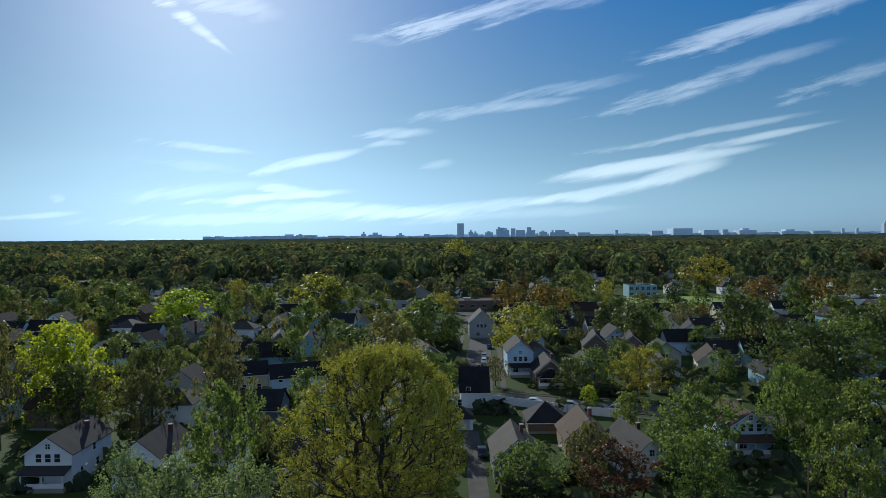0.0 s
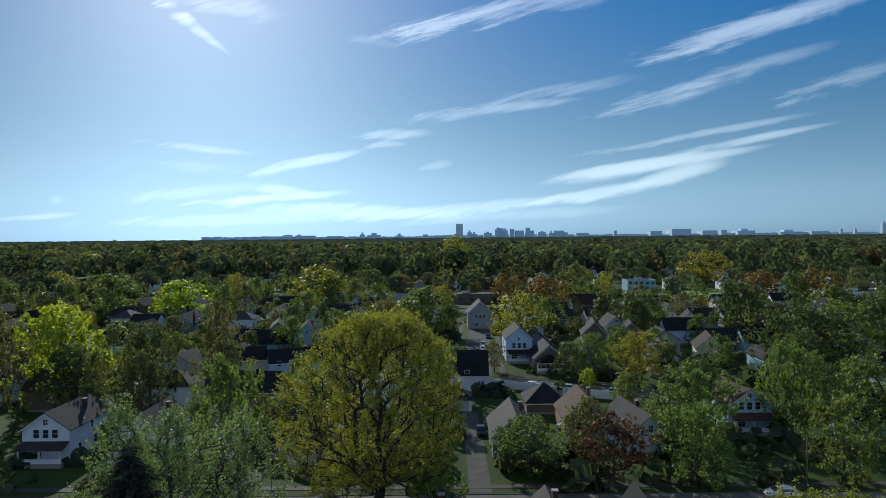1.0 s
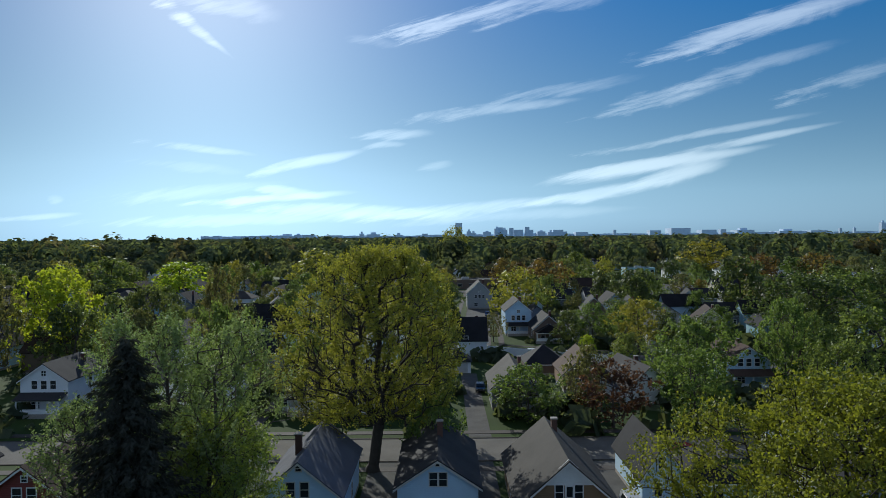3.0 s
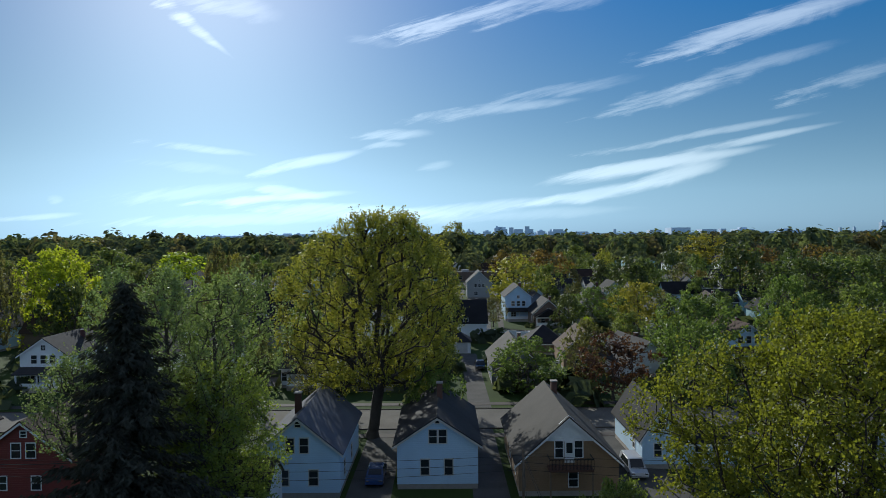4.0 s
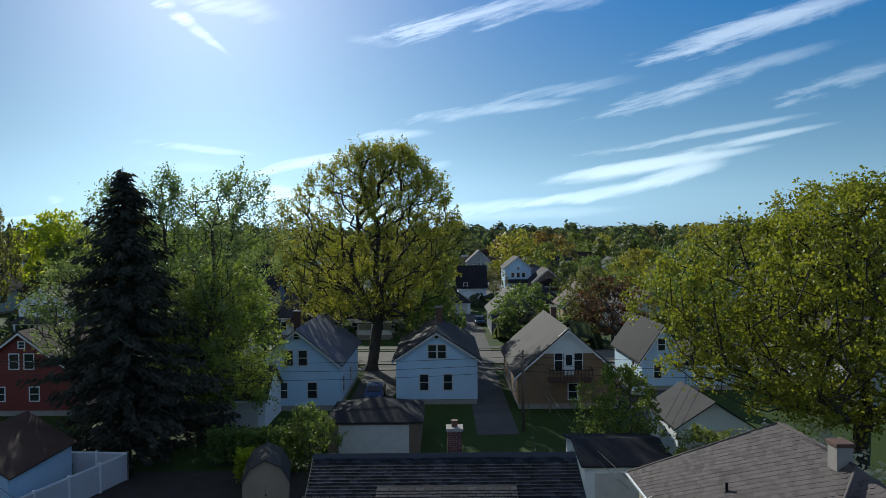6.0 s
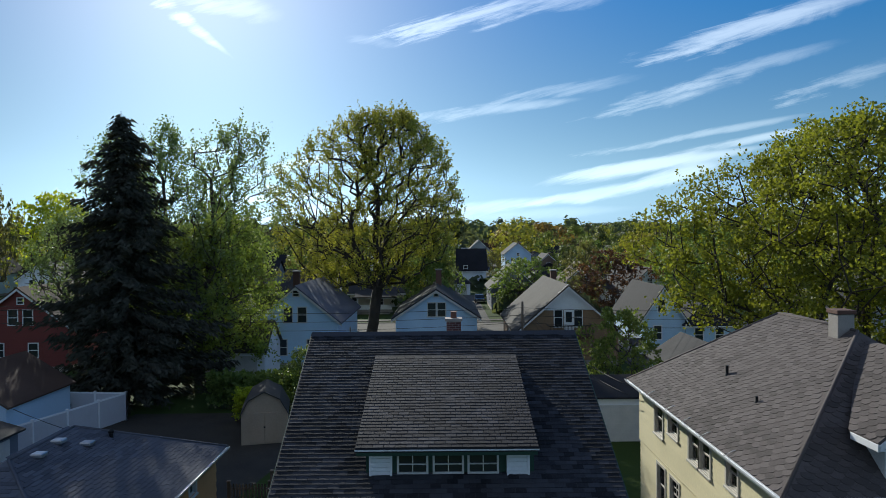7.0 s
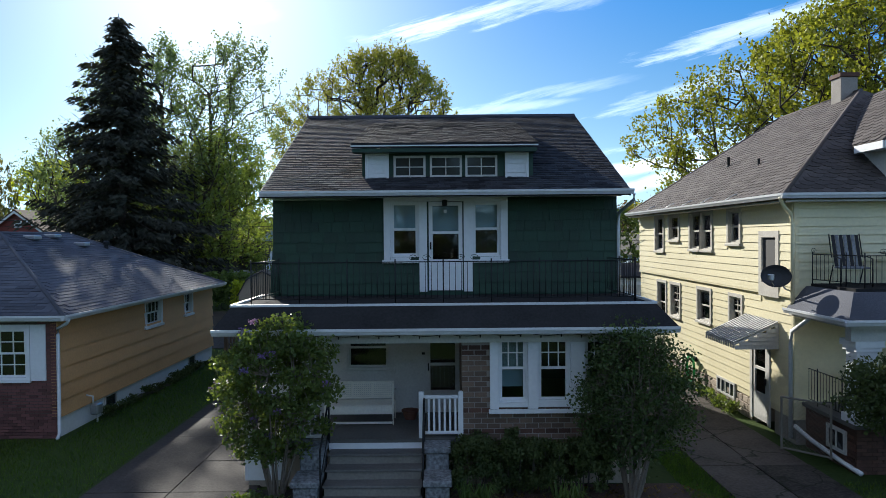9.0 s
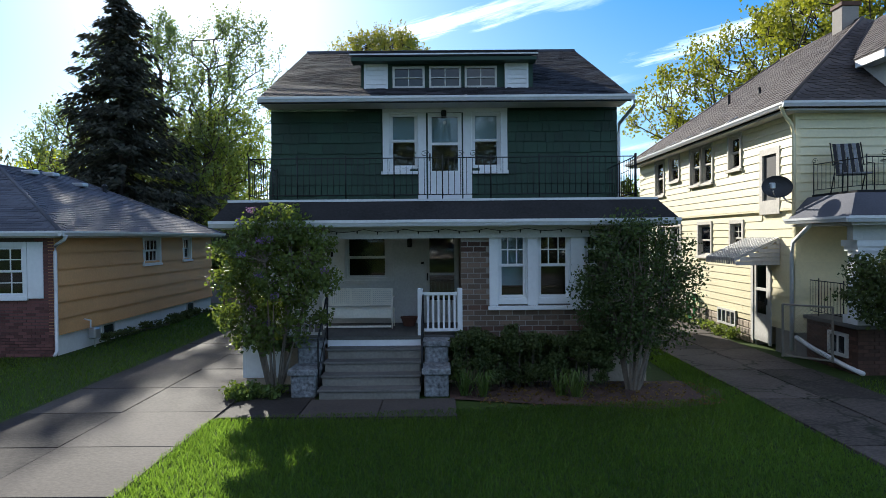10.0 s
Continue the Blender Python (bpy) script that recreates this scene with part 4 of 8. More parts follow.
# floor and backing added to keep the space behind the panes dark
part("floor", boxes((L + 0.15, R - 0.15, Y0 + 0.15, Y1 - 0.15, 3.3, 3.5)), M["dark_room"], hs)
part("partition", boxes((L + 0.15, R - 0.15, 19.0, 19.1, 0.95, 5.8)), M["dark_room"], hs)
# a flared skirt of shingles where the upper wall meets the porch roof
for x, s in ((L, -1), (R, 1)):
    part("skirt", prism(bmesh.new(), [(x, YU, 3.6), (x + s * 0.09, YU, 3.6), (x + s * 0.005, YU, 4.9)], (0, 4, 0)), M["green_flat"], hs)
siding(wall_up, (L, YU, 0), (1, 0, 0), (0, -1, 0), R - L, 3.62, 5.84, 0.24, [(2.54, 5.46, 4.3, 5.9), (3.45, 4.55, 3.5, 5.9)], M["green"], "shingle", 0.34, 0.034, None, 0.55, 2)
# upper window group in white surrounds
part("surround", boxes((-1.37, 1.5, YU - 0.06, YU - 0.002, 5.75, 5.845), bevel=0.006), M["white"], hs)
for x0, x1, z0 in ((-1.37, -1.22, 4.39), (1.34, 1.5, 4.39), (-0.56, -0.37, 3.66), (0.48, 0.68, 3.66)):
    part("surround", boxes((x0, x1, YU - 0.06, YU - 0.002, z0, 5.748), bevel=0.006), M["white"], hs)
for x0, x1 in ((-1.41, -0.55), (0.66, 1.53)):
    part("sill", boxes((x0, x1, YU - 0.1, YU - 0.062, 4.33, 4.4), bevel=0.006), M["white"], hs)
    part("apron", boxes((x0 + 0.2, x1 - 0.2, YU - 0.03, YU - 0.002, 4.34, 4.465)), M["white"], hs)
for x in (-0.89, 1.01):
    near_window(hs, (x, YU, 4.47), 0, 0.66, 1.28, blind=0.5, cased=False, sill=False)


def storm_door(parent, x0, x1, y, z0, z1, mid, mat="white", kick=0.55):
    d = part("door", lattice(x0, x1, z0, z1, y, y + 0.04, 0.09, (), (mid,), 0.06, kick), M[mat], parent)
    for a, b in ((z0 + kick, mid - 0.03), (mid + 0.03, z1 - 0.1)):
        p = part("pane", boxes((x0 + 0.085, x1 - 0.085, y + 0.018, y + 0.023, a - 0.005, b + 0.005)), M["glass"], d)
        p.visible_shadow = False
    part("handle", boxes((x0 + 0.03, x0 + 0.06, y - 0.05, y, z0 + 0.95, z0 + 1.12), bevel=0.005), M["iron"], d, "black door handle")
    return d


up_door = storm_door(hs, -0.33, 0.45, YU - 0.02, 3.69, 5.74, 5.03, kick=0.72)
part("blind", boxes((-0.24, 0.36, YU + 0.12, YU + 0.13, 5.06, 5.64)), M["blind"], up_door)
part("sticker", boxes((0.02, 0.09, YU - 0.012, YU - 0.008, 5.48, 5.56)), M["white"], up_door, "small white notice on the glass")
part("porch_lamp", boxes((-0.02, 0.1, YU - 0.2, YU - 0.08, 5.64, 5.78), bevel=0.02), M["iron"], hs, "small black wall lamp over the balcony door")

# main roof
roof = part("roof", slab(slab(bmesh.new(), [(-3.99, 15.0, 5.95), (4.1, 15.0, 5.95), (4.22, 21.9, 8.8), (-4.26, 21.9, 8.8)], 0.14), [(-4.26, 21.9, 8.8), (4.22, 21.9, 8.8), (4.1, 28.8, 5.95), (-3.99, 28.8, 5.95)], 0.14), M["roof_black"], hs, "charcoal shingle roof with a shed dormer")
part("ridge_cap", prism(bmesh.new(), [(-4.27, 21.72, 8.74), (-4.27, 21.9, 8.84), (-4.27, 22.08, 8.74)], (8.5, 0, 0)), M["roof_black"], hs)
soffit = part("soffit", boxes((-3.98, 4.08, 15.0, YU - 0.065, 5.835, 5.86)), M["white_old"], hs)
for x0, x1 in ((-4.02, -4.29), (4.09, 4.21)):
    part("rake_board", prism(bmesh.new(), [(x0, 15.0, 5.8), (x0, 15.0, 5.93), (x1, 21.9, 8.78), (x1, 21.9, 8.63)], (0.04, 0, 0)), M["green_flat"], hs)
gutter(hs, (-4.0, 15.0, 5.94), (4.18, 15.0, 5.94), 0.1, 0.09)
for k in range(10):
    part("gutter_strap", boxes((-3.8 + k * 0.86, -3.76 + k * 0.86, 14.89, 15.02, 5.945, 5.96)), M["galvanised"], hs)
downspout(hs, [(4.18, 14.95, 5.84), (4.18, 14.98, 5.7), (4.06, 15.78, 5.45), (4.06, 15.83, 5.2), (4.06, 15.83, 3.65)])
run = math.hypot(6.9, 2.85)
shingles(roof, (-3.99, 15.0, 5.952), (1, 0, 0), (0, 6.9, 2.85), 8.3, run - 0.1, 0.15, 0.26, lambda a, b: not (2.25 < a < 5.9 and b > 1.1 and b < 5.7), M["roof_black"], 300, edge=lambda b: (-0.27 * b / run, 8.09 + 0.12 * b / run))
# shed dormer
dm = part("dormer", boxes((-1.86, 2.1, 15.9, 16.02, 6.3, 6.95)), M["green_flat"], hs)
for x in (-1.86, 2.0):
    part("cheek", prism(bmesh.new(), [(x, 16.02, 6.3), (x, 16.02, 7.1), (x, 20.2, 8.25)], (0.1, 0, 0)), M["green_flat"], dm)
dr = part("dormer_roof", slab(bmesh.new(), [(-2.06, 15.48, 7.05), (2.16, 15.48, 7.05), (2.16, 20.4, 8.33), (-2.06, 20.4, 8.33)], 0.1), M["roof_black"], dm)
part("fascia", boxes((-2.04, 2.14, 15.5, 15.9, 6.86, 6.94)), M["green_flat"], dm)
part("drip_edge", boxes((-2.07, 2.17, 15.46, 15.49, 6.98, 7.01)), M["gutter"], dm)
drun = math.hypot(4.92, 1.26)
shingles(hs, (-2.06, 15.48, 7.052), (1, 0, 0), (0, 4.92, 1.28), 4.22, drun - 0.15, 0.15, 0.26, lambda a, b: True, M["roof_dormer"], 0, seed=9, edge=lambda b: (0.0, 4.22))
for x in (-1.51, 1.72):
    lv = part("louvre", boxes((x - 0.27, x - 0.22, 15.8, 15.9, 6.28, 6.86), (x + 0.22, x + 0.27, 15.8, 15.9, 6.28, 6.86), (x - 0.22, x + 0.22, 15.8, 15.9, 6.82, 6.86), (x - 0.22, x + 0.22, 15.85, 15.9, 6.28, 6.82)), M["white"], hs, "white louvred vent panel beside dormer windows")
    for k in range(5):
        part("slat", boxes((x - 0.22, x + 0.22, 15.825, 15.85, 6.3 + k * 0.105, 6.385 + k * 0.105)), M["white"], lv)
for x in (-0.76, 0.08, 0.9):
    w = part("dormer_window", lattice(x - 0.37, x + 0.37, 6.31, 6.81, 15.84, 15.897, 0.05, (x,), (6.55,)), M["white_old"], hs, "small four-pane attic window with a worn frame")
    part("pane", boxes((x - 0.33, x + 0.33, 15.885, 15.892, 6.35, 6.77)), M["far_glass"], w)
chim = part("chimney", boxes((0.1, 0.62, 24.3, 24.8, 7.0, 8.86)), M["mortar"], hs, "red brick chimney behind the ridge")
bricks(chim, (0.1, 24.3, 7.6), (1, 0, 0), (0, -1, 0), 0.52, 1.24, M["brick_red"], limit=60)
part("cap", boxes((0.05, 0.67, 24.25, 24.85, 8.86, 8.95)), M["mortar"], chim)
part("flue", lathe(bmesh.new(), [(0.11, 0), (0.11, 0.22), (0.13, 0.24)], 10, (0.36, 24.55, 8.95)), M["terracotta"], chim)

# porch roof: a hipped band round a flat deck
b = bmesh.new()
i, o = [(-4.16, 13.4, 3.6), (4.16, 13.4, 3.6), (4.16, 15.86, 3.6), (-4.16, 15.86, 3.6)], [(-4.38, 12.92, 3.2), (4.45, 12.92, 3.2), (4.45, 15.86, 3.2), (-4.38, 15.86, 3.2)]
slab(b, [o[0], o[1], i[1], i[0]], 0.07)
slab(b, [o[1], o[2], i[2], i[1]], 0.07)
slab(b, [o[3], o[0], i[0], i[3]], 0.07)
porch_roof = part("porch_roof", b, M["membrane"], hs, "dark porch roof with a flat deck behind a white edge")
part("deck", boxes((-4.14, 4.14, 13.42, 15.85, 3.5, 3.585)), M["membrane"], hs)
part("deck_edge", boxes((-4.18, 4.18, 13.37, 13.43, 3.585, 3.63), (-4.19, -4.14, 13.43, 15.84, 3.585, 3.63), (4.14, 4.19, 13.43, 15.84, 3.585, 3.63)), M["gutter"], hs)
gutter(hs, (-4.38, 12.92, 3.2), (4.45, 12.92, 3.2))
part("soffit", boxes((-4.34, 4.41, 12.95, 15.84, 3.07, 3.1)), M["white_old"], hs)
part("frieze", boxes((-4.0, 4.06, 13.34, 13.5, 2.86, 3.07), (-4.0, -3.86, 13.5, 15.44, 2.86, 3.07)), M["white_old"], hs)
part("post", boxes((-3.98, -3.8, 13.34, 13.52, 0.95, 2.86), bevel=0.01), M["white_old"], hs)
# brick porch room
room_holes = [(0.72, 1.3, 0.95, 2.28), (1.5, 2.14, 0.95, 2.28), (2.42, 3.02, 0.95, 2.28)]
room = part("wall", wall_holes(bmesh.new(), (0.35, 13.5, 0.7), (1, 0, 0), (0, -1, 0), 3.67, 2.17, 0.15, room_holes), M["mortar"], hs, "buff and dark brick wall of the porch room")
part("wall", boxes((0.35, 0.47, 13.65, Y0 - 0.002, 0.95, 3.0), (3.87, 4.02, 13.65, Y0 - 0.002, 0.3, 3.0)), M["brick"], hs)
bricks(room, (0.35, 13.5, 0.72), (1, 0, 0), (0, -1, 0), 3.67, 2.14, M["brick"], [(0.55, 3.15, 0.8, 2.3)], dark=M["brick_dark"], dark_rows=(3, 7, 18, 19), size=(0.235, 0.086), joint=0.018)
for x0, x1 in ((0.9, 1.07), (1.65, 1.85), (2.49, 2.77), (3.37, 3.52)):
    part("surround", boxes((x0, x1, 13.42, 13.498, 1.53, 2.958), bevel=0.006), M["white"], hs, "white upright between porch windows")
part("surround", boxes((0.9, 3.52, 13.43, 13.498, 2.96, 3.04), bevel=0.006), M["white"], hs)
part("sill", boxes((0.87, 3.55, 13.36, 13.418, 1.45, 1.53), bevel=0.006), M["white"], hs, "white sill under three porch windows")
for x, w in ((1.36, 0.58), (2.17, 0.64), (3.07, 0.6)):
    near_window(hs, (x, 13.5, 1.65), 0, w, 1.33, bars=(3, 2), cased=False, sill=False, blind=0.0)
    part("apron", boxes((x - w / 2, x + w / 2, 13.45, 13.498, 1.56, 1.65)), M["white"], hs)
part("curtain", boxes((1.08, 1.66, 13.78, 13.79, 1.9, 2.95)), M["blind"], hs, "thin pale curtain")
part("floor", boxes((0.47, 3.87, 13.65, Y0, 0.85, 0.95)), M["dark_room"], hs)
part("foundation", boxes((-3.9, -2.3, 13.52, Y0, -0.1, 0.72), (-2.3, 4.0, 13.56, Y0, -0.1, 0.72), (L, R, Y0, Y1, -0.1, 0.3)), M["stone"], hs)
# porch floor, skirting, steps and piers
porch = part("porch_floor", boxes((-3.92, 0.35, 13.44, Y0 - 0.002, 0.88, 0.95)), M["steps"], hs, "grey painted porch floor")
for k in range(28):
    part("floor_board", boxes((-3.9 + k * 0.151, -3.9 + k * 0.151 + 0.145, 13.42, Y0 - 0.004, 0.95, 0.958)), M["steps"], porch)
part("skirting", boxes((-2.28, -0.42, 13.45, 13.5, 0.72, 0.88), (-3.95, -3.9, 13.45, Y0, 0.15, 0.9), (-3.9, -3.2, 13.45, 13.5, 0.15, 0.88)), M["white"], hs)
near_window(hs, (-1.72, Y0, 1.95), 0, 0.96, 0.98, 0.12, mat="white_old")
low_door = storm_door(hs, -0.4, 0.34, Y0 - 0.02, 0.96, 2.97, 2.05, "white_old", 0.5)
part("jamb", boxes((-0.53, -0.4, Y0 - 0.05, Y0 - 0.002, 0.96, 3.05)), M["white_old"], hs)
part("wall_lamp", boxes((-0.8, -0.7, Y0 - 0.14, Y0 - 0.01, 2.66, 2.86), bevel=0.015), M["iron"], hs, "small black porch lantern")
part("mailbox", boxes((-0.5, -0.43, Y0 - 0.07, Y0 - 0.05, 2.28, 2.33)), M["iron"], hs)
for x in (-2.62, -2.53):
    part("number_bar", boxes((x, x + 0.05, Y0 - 0.015, Y0 - 0.002, 2.46, 2.57)), M["iron"], hs, "small dark bar beside the porch window")
part("striped_cloth", boxes((-0.3, 0.24, Y0 + 0.06, Y0 + 0.065, 1.5, 2.02)), M["wood"], low_door, "brown striped cloth behind the door glass")
st = thing("front_steps", "worn grey wooden steps up to the porch", "steps")
for k in range(4):
    y = 12.15 + 0.325 * k
    s = part("tread", boxes((-2.25, -0.42, y - 0.02, y + 0.36, 0.19 * (k + 1) - 0.045, 0.19 * (k + 1)), bevel=0.008), M["steps"], st)
    part("riser", boxes((-2.22, -0.45, y + 0.01, y + 0.04, 0.19 * k, 0.19 * (k + 1) - 0.045)), M["riser"], st)
part("stringer", boxes((-2.22, -2.17, 12.2, 13.42, 0.0, 0.14), (-0.5, -0.45, 12.2, 13.42, 0.0, 0.14)), M["white_old"], st)
for x0, x1 in ((-2.78, -2.3), (-0.38, 0.1)):
    p = thing("step_pier", "blue-grey weathered stone pier flanking porch steps", "pier", group="piers of the front steps")
    part("block", boxes((x0 + 0.02, x1 - 0.02, 12.3, 12.9, 0, 0.42), bevel=0.03), M["stone_blue"], p)
    part("capstone", boxes((x0 - 0.02, x1 + 0.02, 12.24, 12.9, 0.42, 0.53), bevel=0.015), M["stone_blue"], p)
    part("block", boxes((x0 + 0.02, x1 - 0.02, 12.92, 13.42, 0, 0.82), bevel=0.03), M["stone_blue"], p)
    part("capstone", boxes((x0 - 0.02, x1 + 0.02, 12.9, 13.43, 0.82, 0.93), bevel=0.015), M["stone_blue"], p)
for x in (-2.27, -0.4):
    h = thing("handrail", "slim black iron handrail beside porch steps", "handrail", group="stair handrails")
    part("rail", tube("rail", [(x, 12.35, 1.02), (x, 13.3, 1.72), (x, 13.42, 1.75)], 0.018, M["iron"]), None, h)
    for y, z0, z1 in ((12.38, 0.2, 1.04), (13.38, 0.9, 1.74)):
        part("post", tube("post", [(x, y, z0), (x, y, z1)], 0.018, M["iron"]), None, h)
    part("lower_rail", tube("lower_rail", [(x, 12.38, 0.5), (x, 13.38, 1.2)], 0.01, M["iron"]), None, h)
pk = thing("porch_railing", "white vinyl baluster railing beside the porch door", "railing")
part("top_rail", boxes((-0.42, 0.3, 13.44, 13.52, 1.74, 1.8), bevel=0.01), M["white"], pk)
part("bottom_rail", boxes((-0.42, 0.3, 13.45, 13.51, 1.03, 1.09), bevel=0.01), M["white"], pk)
for x in (-0.46, 0.32):
    part("post", boxes((x - 0.05, x + 0.05, 13.43, 13.53, 0.96, 1.88), bevel=0.01), M["white"], pk)
for k in range(6):
    part("baluster", boxes((-0.33 + k * 0.105, -0.29 + k * 0.105, 13.46, 13.5, 1.09, 1.74)), M["white"], pk)
rl = thing("porch_railing", "white wooden railing at the open end of the porch", "railing")
part("top_rail", boxes((-3.9, -3.84, 13.55, 15.45, 1.7, 1.77), (-3.8, -2.4, 13.46, 13.52, 1.7, 1.77)), M["white_old"], rl)
for k in range(12):
    part("baluster", boxes((-3.72 + k * 0.115, -3.69 + k * 0.115, 13.47, 13.51, 0.98, 1.7)), M["white_old"], rl)
part("bottom_rail", boxes((-3.8, -2.4, 13.46, 13.52, 0.98, 1.03)), M["white_old"], rl)

# balcony railing on the porch roof
br = thing("balcony_railing", "black wrought-iron railing round a porch roof deck", "railing")
def iron_run(parent, p, q, count, h=0.82, scroll=()):
    p, q = Vector(p), Vector(q)
    part("top_rail", tube("top_rail", [p + Vector((0, 0, h)), q + Vector((0, 0, h))], 0.011, M["iron"], 5), None, parent)
    part("bottom_rail", tube("bottom_rail", [p + Vector((0, 0, 0.1)), q + Vector((0, 0, 0.1))], 0.009, M["iron"], 5), None, parent)
    for k in range(count + 1):
        c = p.lerp(q, k / count)
        big = k % 8 == 0
        part("post" if big else "baluster", tube("baluster", [c + Vector((0, 0, 0.0 if big else 0.1)), c + Vector((0, 0, h + (0.06 if big else 0)))], 0.014 if big else 0.0065, M["iron"], 5), None, parent)
    for f in scroll:
        c = p.lerp(q, f)
        w = (q - p).normalized()
        pts = [c + w * (0.09 * (1 - t / 14) * math.cos(t * 0.75)) + Vector((0, 0, h + 0.08 + 0.07 * (1 - t / 14) * math.sin(t * 0.75))) for t in range(13)]
        part("scroll", tube("scroll", pts, 0.006, M["iron"], 4), None, parent)
iron_run(br, (-3.8, 13.52, 3.62), (3.8, 13.52, 3.62), 64, scroll=(0.42, 0.455, 0.545, 0.58))
iron_run(br, (-3.8, 15.8, 3.6), (-3.8, 13.6, 3.62), 15)
iron_run(br, (3.8, 13.6, 3.62), (3.8, 15.8, 3.6), 15)
# string lights below the porch eave
sl = thing("string_lights", "dark string of unlit bulbs along the porch frieze", "string lights")
pts = [(-3.9 + 7.9 * k / 60, 13.32, 3.04 - 0.05 * abs(math.sin(k * math.pi / 6))) for k in range(61)]
part("cable", tube("cable", pts, 0.006, M["iron"], 4), None, sl)
for k in range(2, 60, 3):
    part("bulb", lathe(bmesh.new(), [(0.008, 0), (0.014, -0.015), (0.01, -0.05), (0.002, -0.06)], 6, pts[k]), M["iron"], sl)
# glider bench on the porch
gb = thing("glider_bench", "old white metal glider bench with a woven lattice back", "bench")
rows = [(-2.5, -1.1, 14.95, 14.98, 1.74, 1.78), (-2.5, -1.1, 14.95, 14.98, 1.4, 1.44), (-2.5, -2.46, 14.95, 14.98, 1.4, 1.78), (-1.14, -1.1, 14.95, 14.98, 1.4, 1.78), (-2.04, -2.01, 14.95, 14.98, 1.44, 1.74), (-1.59, -1.56, 14.95, 14.98, 1.44, 1.74)]
part("back_frame", boxes(*rows, bevel=0.006), M["bench"], gb)
part("lattice", boxes(*[(-2.46 + k * 0.045, -2.438 + k * 0.045, 14.96, 14.966, 1.44, 1.74) for k in range(30)], *[(-2.46, -1.14, 14.967, 14.973, 1.45 + k * 0.045, 1.472 + k * 0.045) for k in range(7)]), M["bench"], gb)
part("seat", boxes((-2.52, -1.08, 14.4, 14.98, 1.32, 1.38), bevel=0.02), M["bench"], gb)
part("apron", boxes((-2.52, -1.08, 14.38, 14.4, 1.2, 1.36)), M["bench"], gb)
for x in (-2.52, -1.08):
    part("arm", tube("arm", [(x, 14.97, 1.6), (x, 14.6, 1.64), (x, 14.36, 1.56), (x, 14.34, 1.1)], 0.02, M["bench"], 6), None, gb)
    part("leg", tube("leg", [(x, 14.4, 0.96), (x, 14.42, 1.3)], 0.015, M["bench"], 5), None, gb)
    part("leg", tube("leg", [(x, 14.95, 0.96), (x, 14.92, 1.35)], 0.015, M["bench"], 5), None, gb)
part("runner", boxes((-2.5, -1.1, 14.36, 14.4, 1.0, 1.04)), M["bench"], gb)
pot = thing("flower_pot", "low brown clay pot on the porch floor", "flower pot", (-0.75, 14.9, 0.958))
part("pot", lathe(bmesh.new(), [(0.12, 0), (0.17, 0.16), (0.19, 0.17), (0.19, 0.2), (0.16, 0.2), (0.14, 0.1)], 14), M["terracotta"], pot)

# ---- the cream house beside it ----
ch2 = thing("house", "cream clapboard two-storey house with a hipped grey-brown roof", "house")
CX0, CX1, CY0, CY1 = 8.15, 15.9, 15.85, 28.05
side_holes = [(25.02, 25.92, 4.36, 5.6), (23.42, 24.36, 4.77, 5.6), (21.48, 22.3, 4.48, 5.6), (20.56, 21.36, 4.48, 5.6), (18.62, 19.33, 4.7, 5.6), (16.57, 17.38, 3.4, 4.9),
              (24.9, 25.8, 1.7, 3.18), (23.43, 24.32, 2.1, 3.18), (20.77, 21.76, 2.24, 3.2), (18.62, 19.34, 2.38, 3.19), (17.08, 17.98, 0.25, 2.3)]
# along the wall, counted from its far end
sh = [(CY1 - b, CY1 - a, z0 - 0.6, z1 - 0.6) for a, b, z0, z1 in side_holes[:-1]]
cw = part("wall", wall_holes(bmesh.new(), (CX0, CY1, 0.6), (0, -1, 0), (-1, 0, 0), CY1 - CY0, 5.25, 0.15, sh + [(CY1 - 17.98, CY1 - 17.08, -0.4, 1.7)]), M["cream"], ch2)
cf = part("wall", boxes((CX0 + 0.15, CX1, CY0, CY0 + 0.15, 0.6, 5.85), (CX1 - 0.15, CX1, CY0 + 0.15, CY1, 0.6, 5.85), (CX0 + 0.15, CX1 - 0.15, CY1 - 0.15, CY1, 0.6, 5.85)), M["cream"], ch2)
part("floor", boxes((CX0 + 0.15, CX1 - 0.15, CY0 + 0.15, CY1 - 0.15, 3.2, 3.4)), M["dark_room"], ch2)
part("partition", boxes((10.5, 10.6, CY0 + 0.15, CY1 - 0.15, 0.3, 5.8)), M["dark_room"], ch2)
part("foundation", boxes((CX0 + 0.05, CX1, CY0 + 0.05, 16.9, -0.1, 0.6), (CX0 + 0.05, CX1, 17.9, CY1, -0.1, 0.6)), M["mortar"], ch2)
rngb = random.Random(8)
y = 18.0
while y < 27.8:
    z = 0.0
    while z < 0.55:
        ln, hh = rngb.uniform(0.22, 0.5), 0.19
        part("stone", boxes((CX0 - 0.02 + rngb.uniform(0, 0.02), CX0 + 0.06, y + 0.01, y + ln - 0.01, z + 0.008, z + hh - 0.008), bevel=0.015), M["stone"], ch2)
        z += hh
    y += ln
siding(cw, (CX0, CY1, 0), (0, -1, 0), (-1, 0, 0), CY1 - CY0, 0.76, 3.44, 0.205, [(a - 0.1, b + 0.1, z0 + 0.5, z1 + 0.7) for a, b, z0, z1 in sh] + [(CY1 - 18.08, CY1 - 16.98, 0, 2.4)], M["cream"], "board", 3.6, 0.024, None, 0.0, 3)
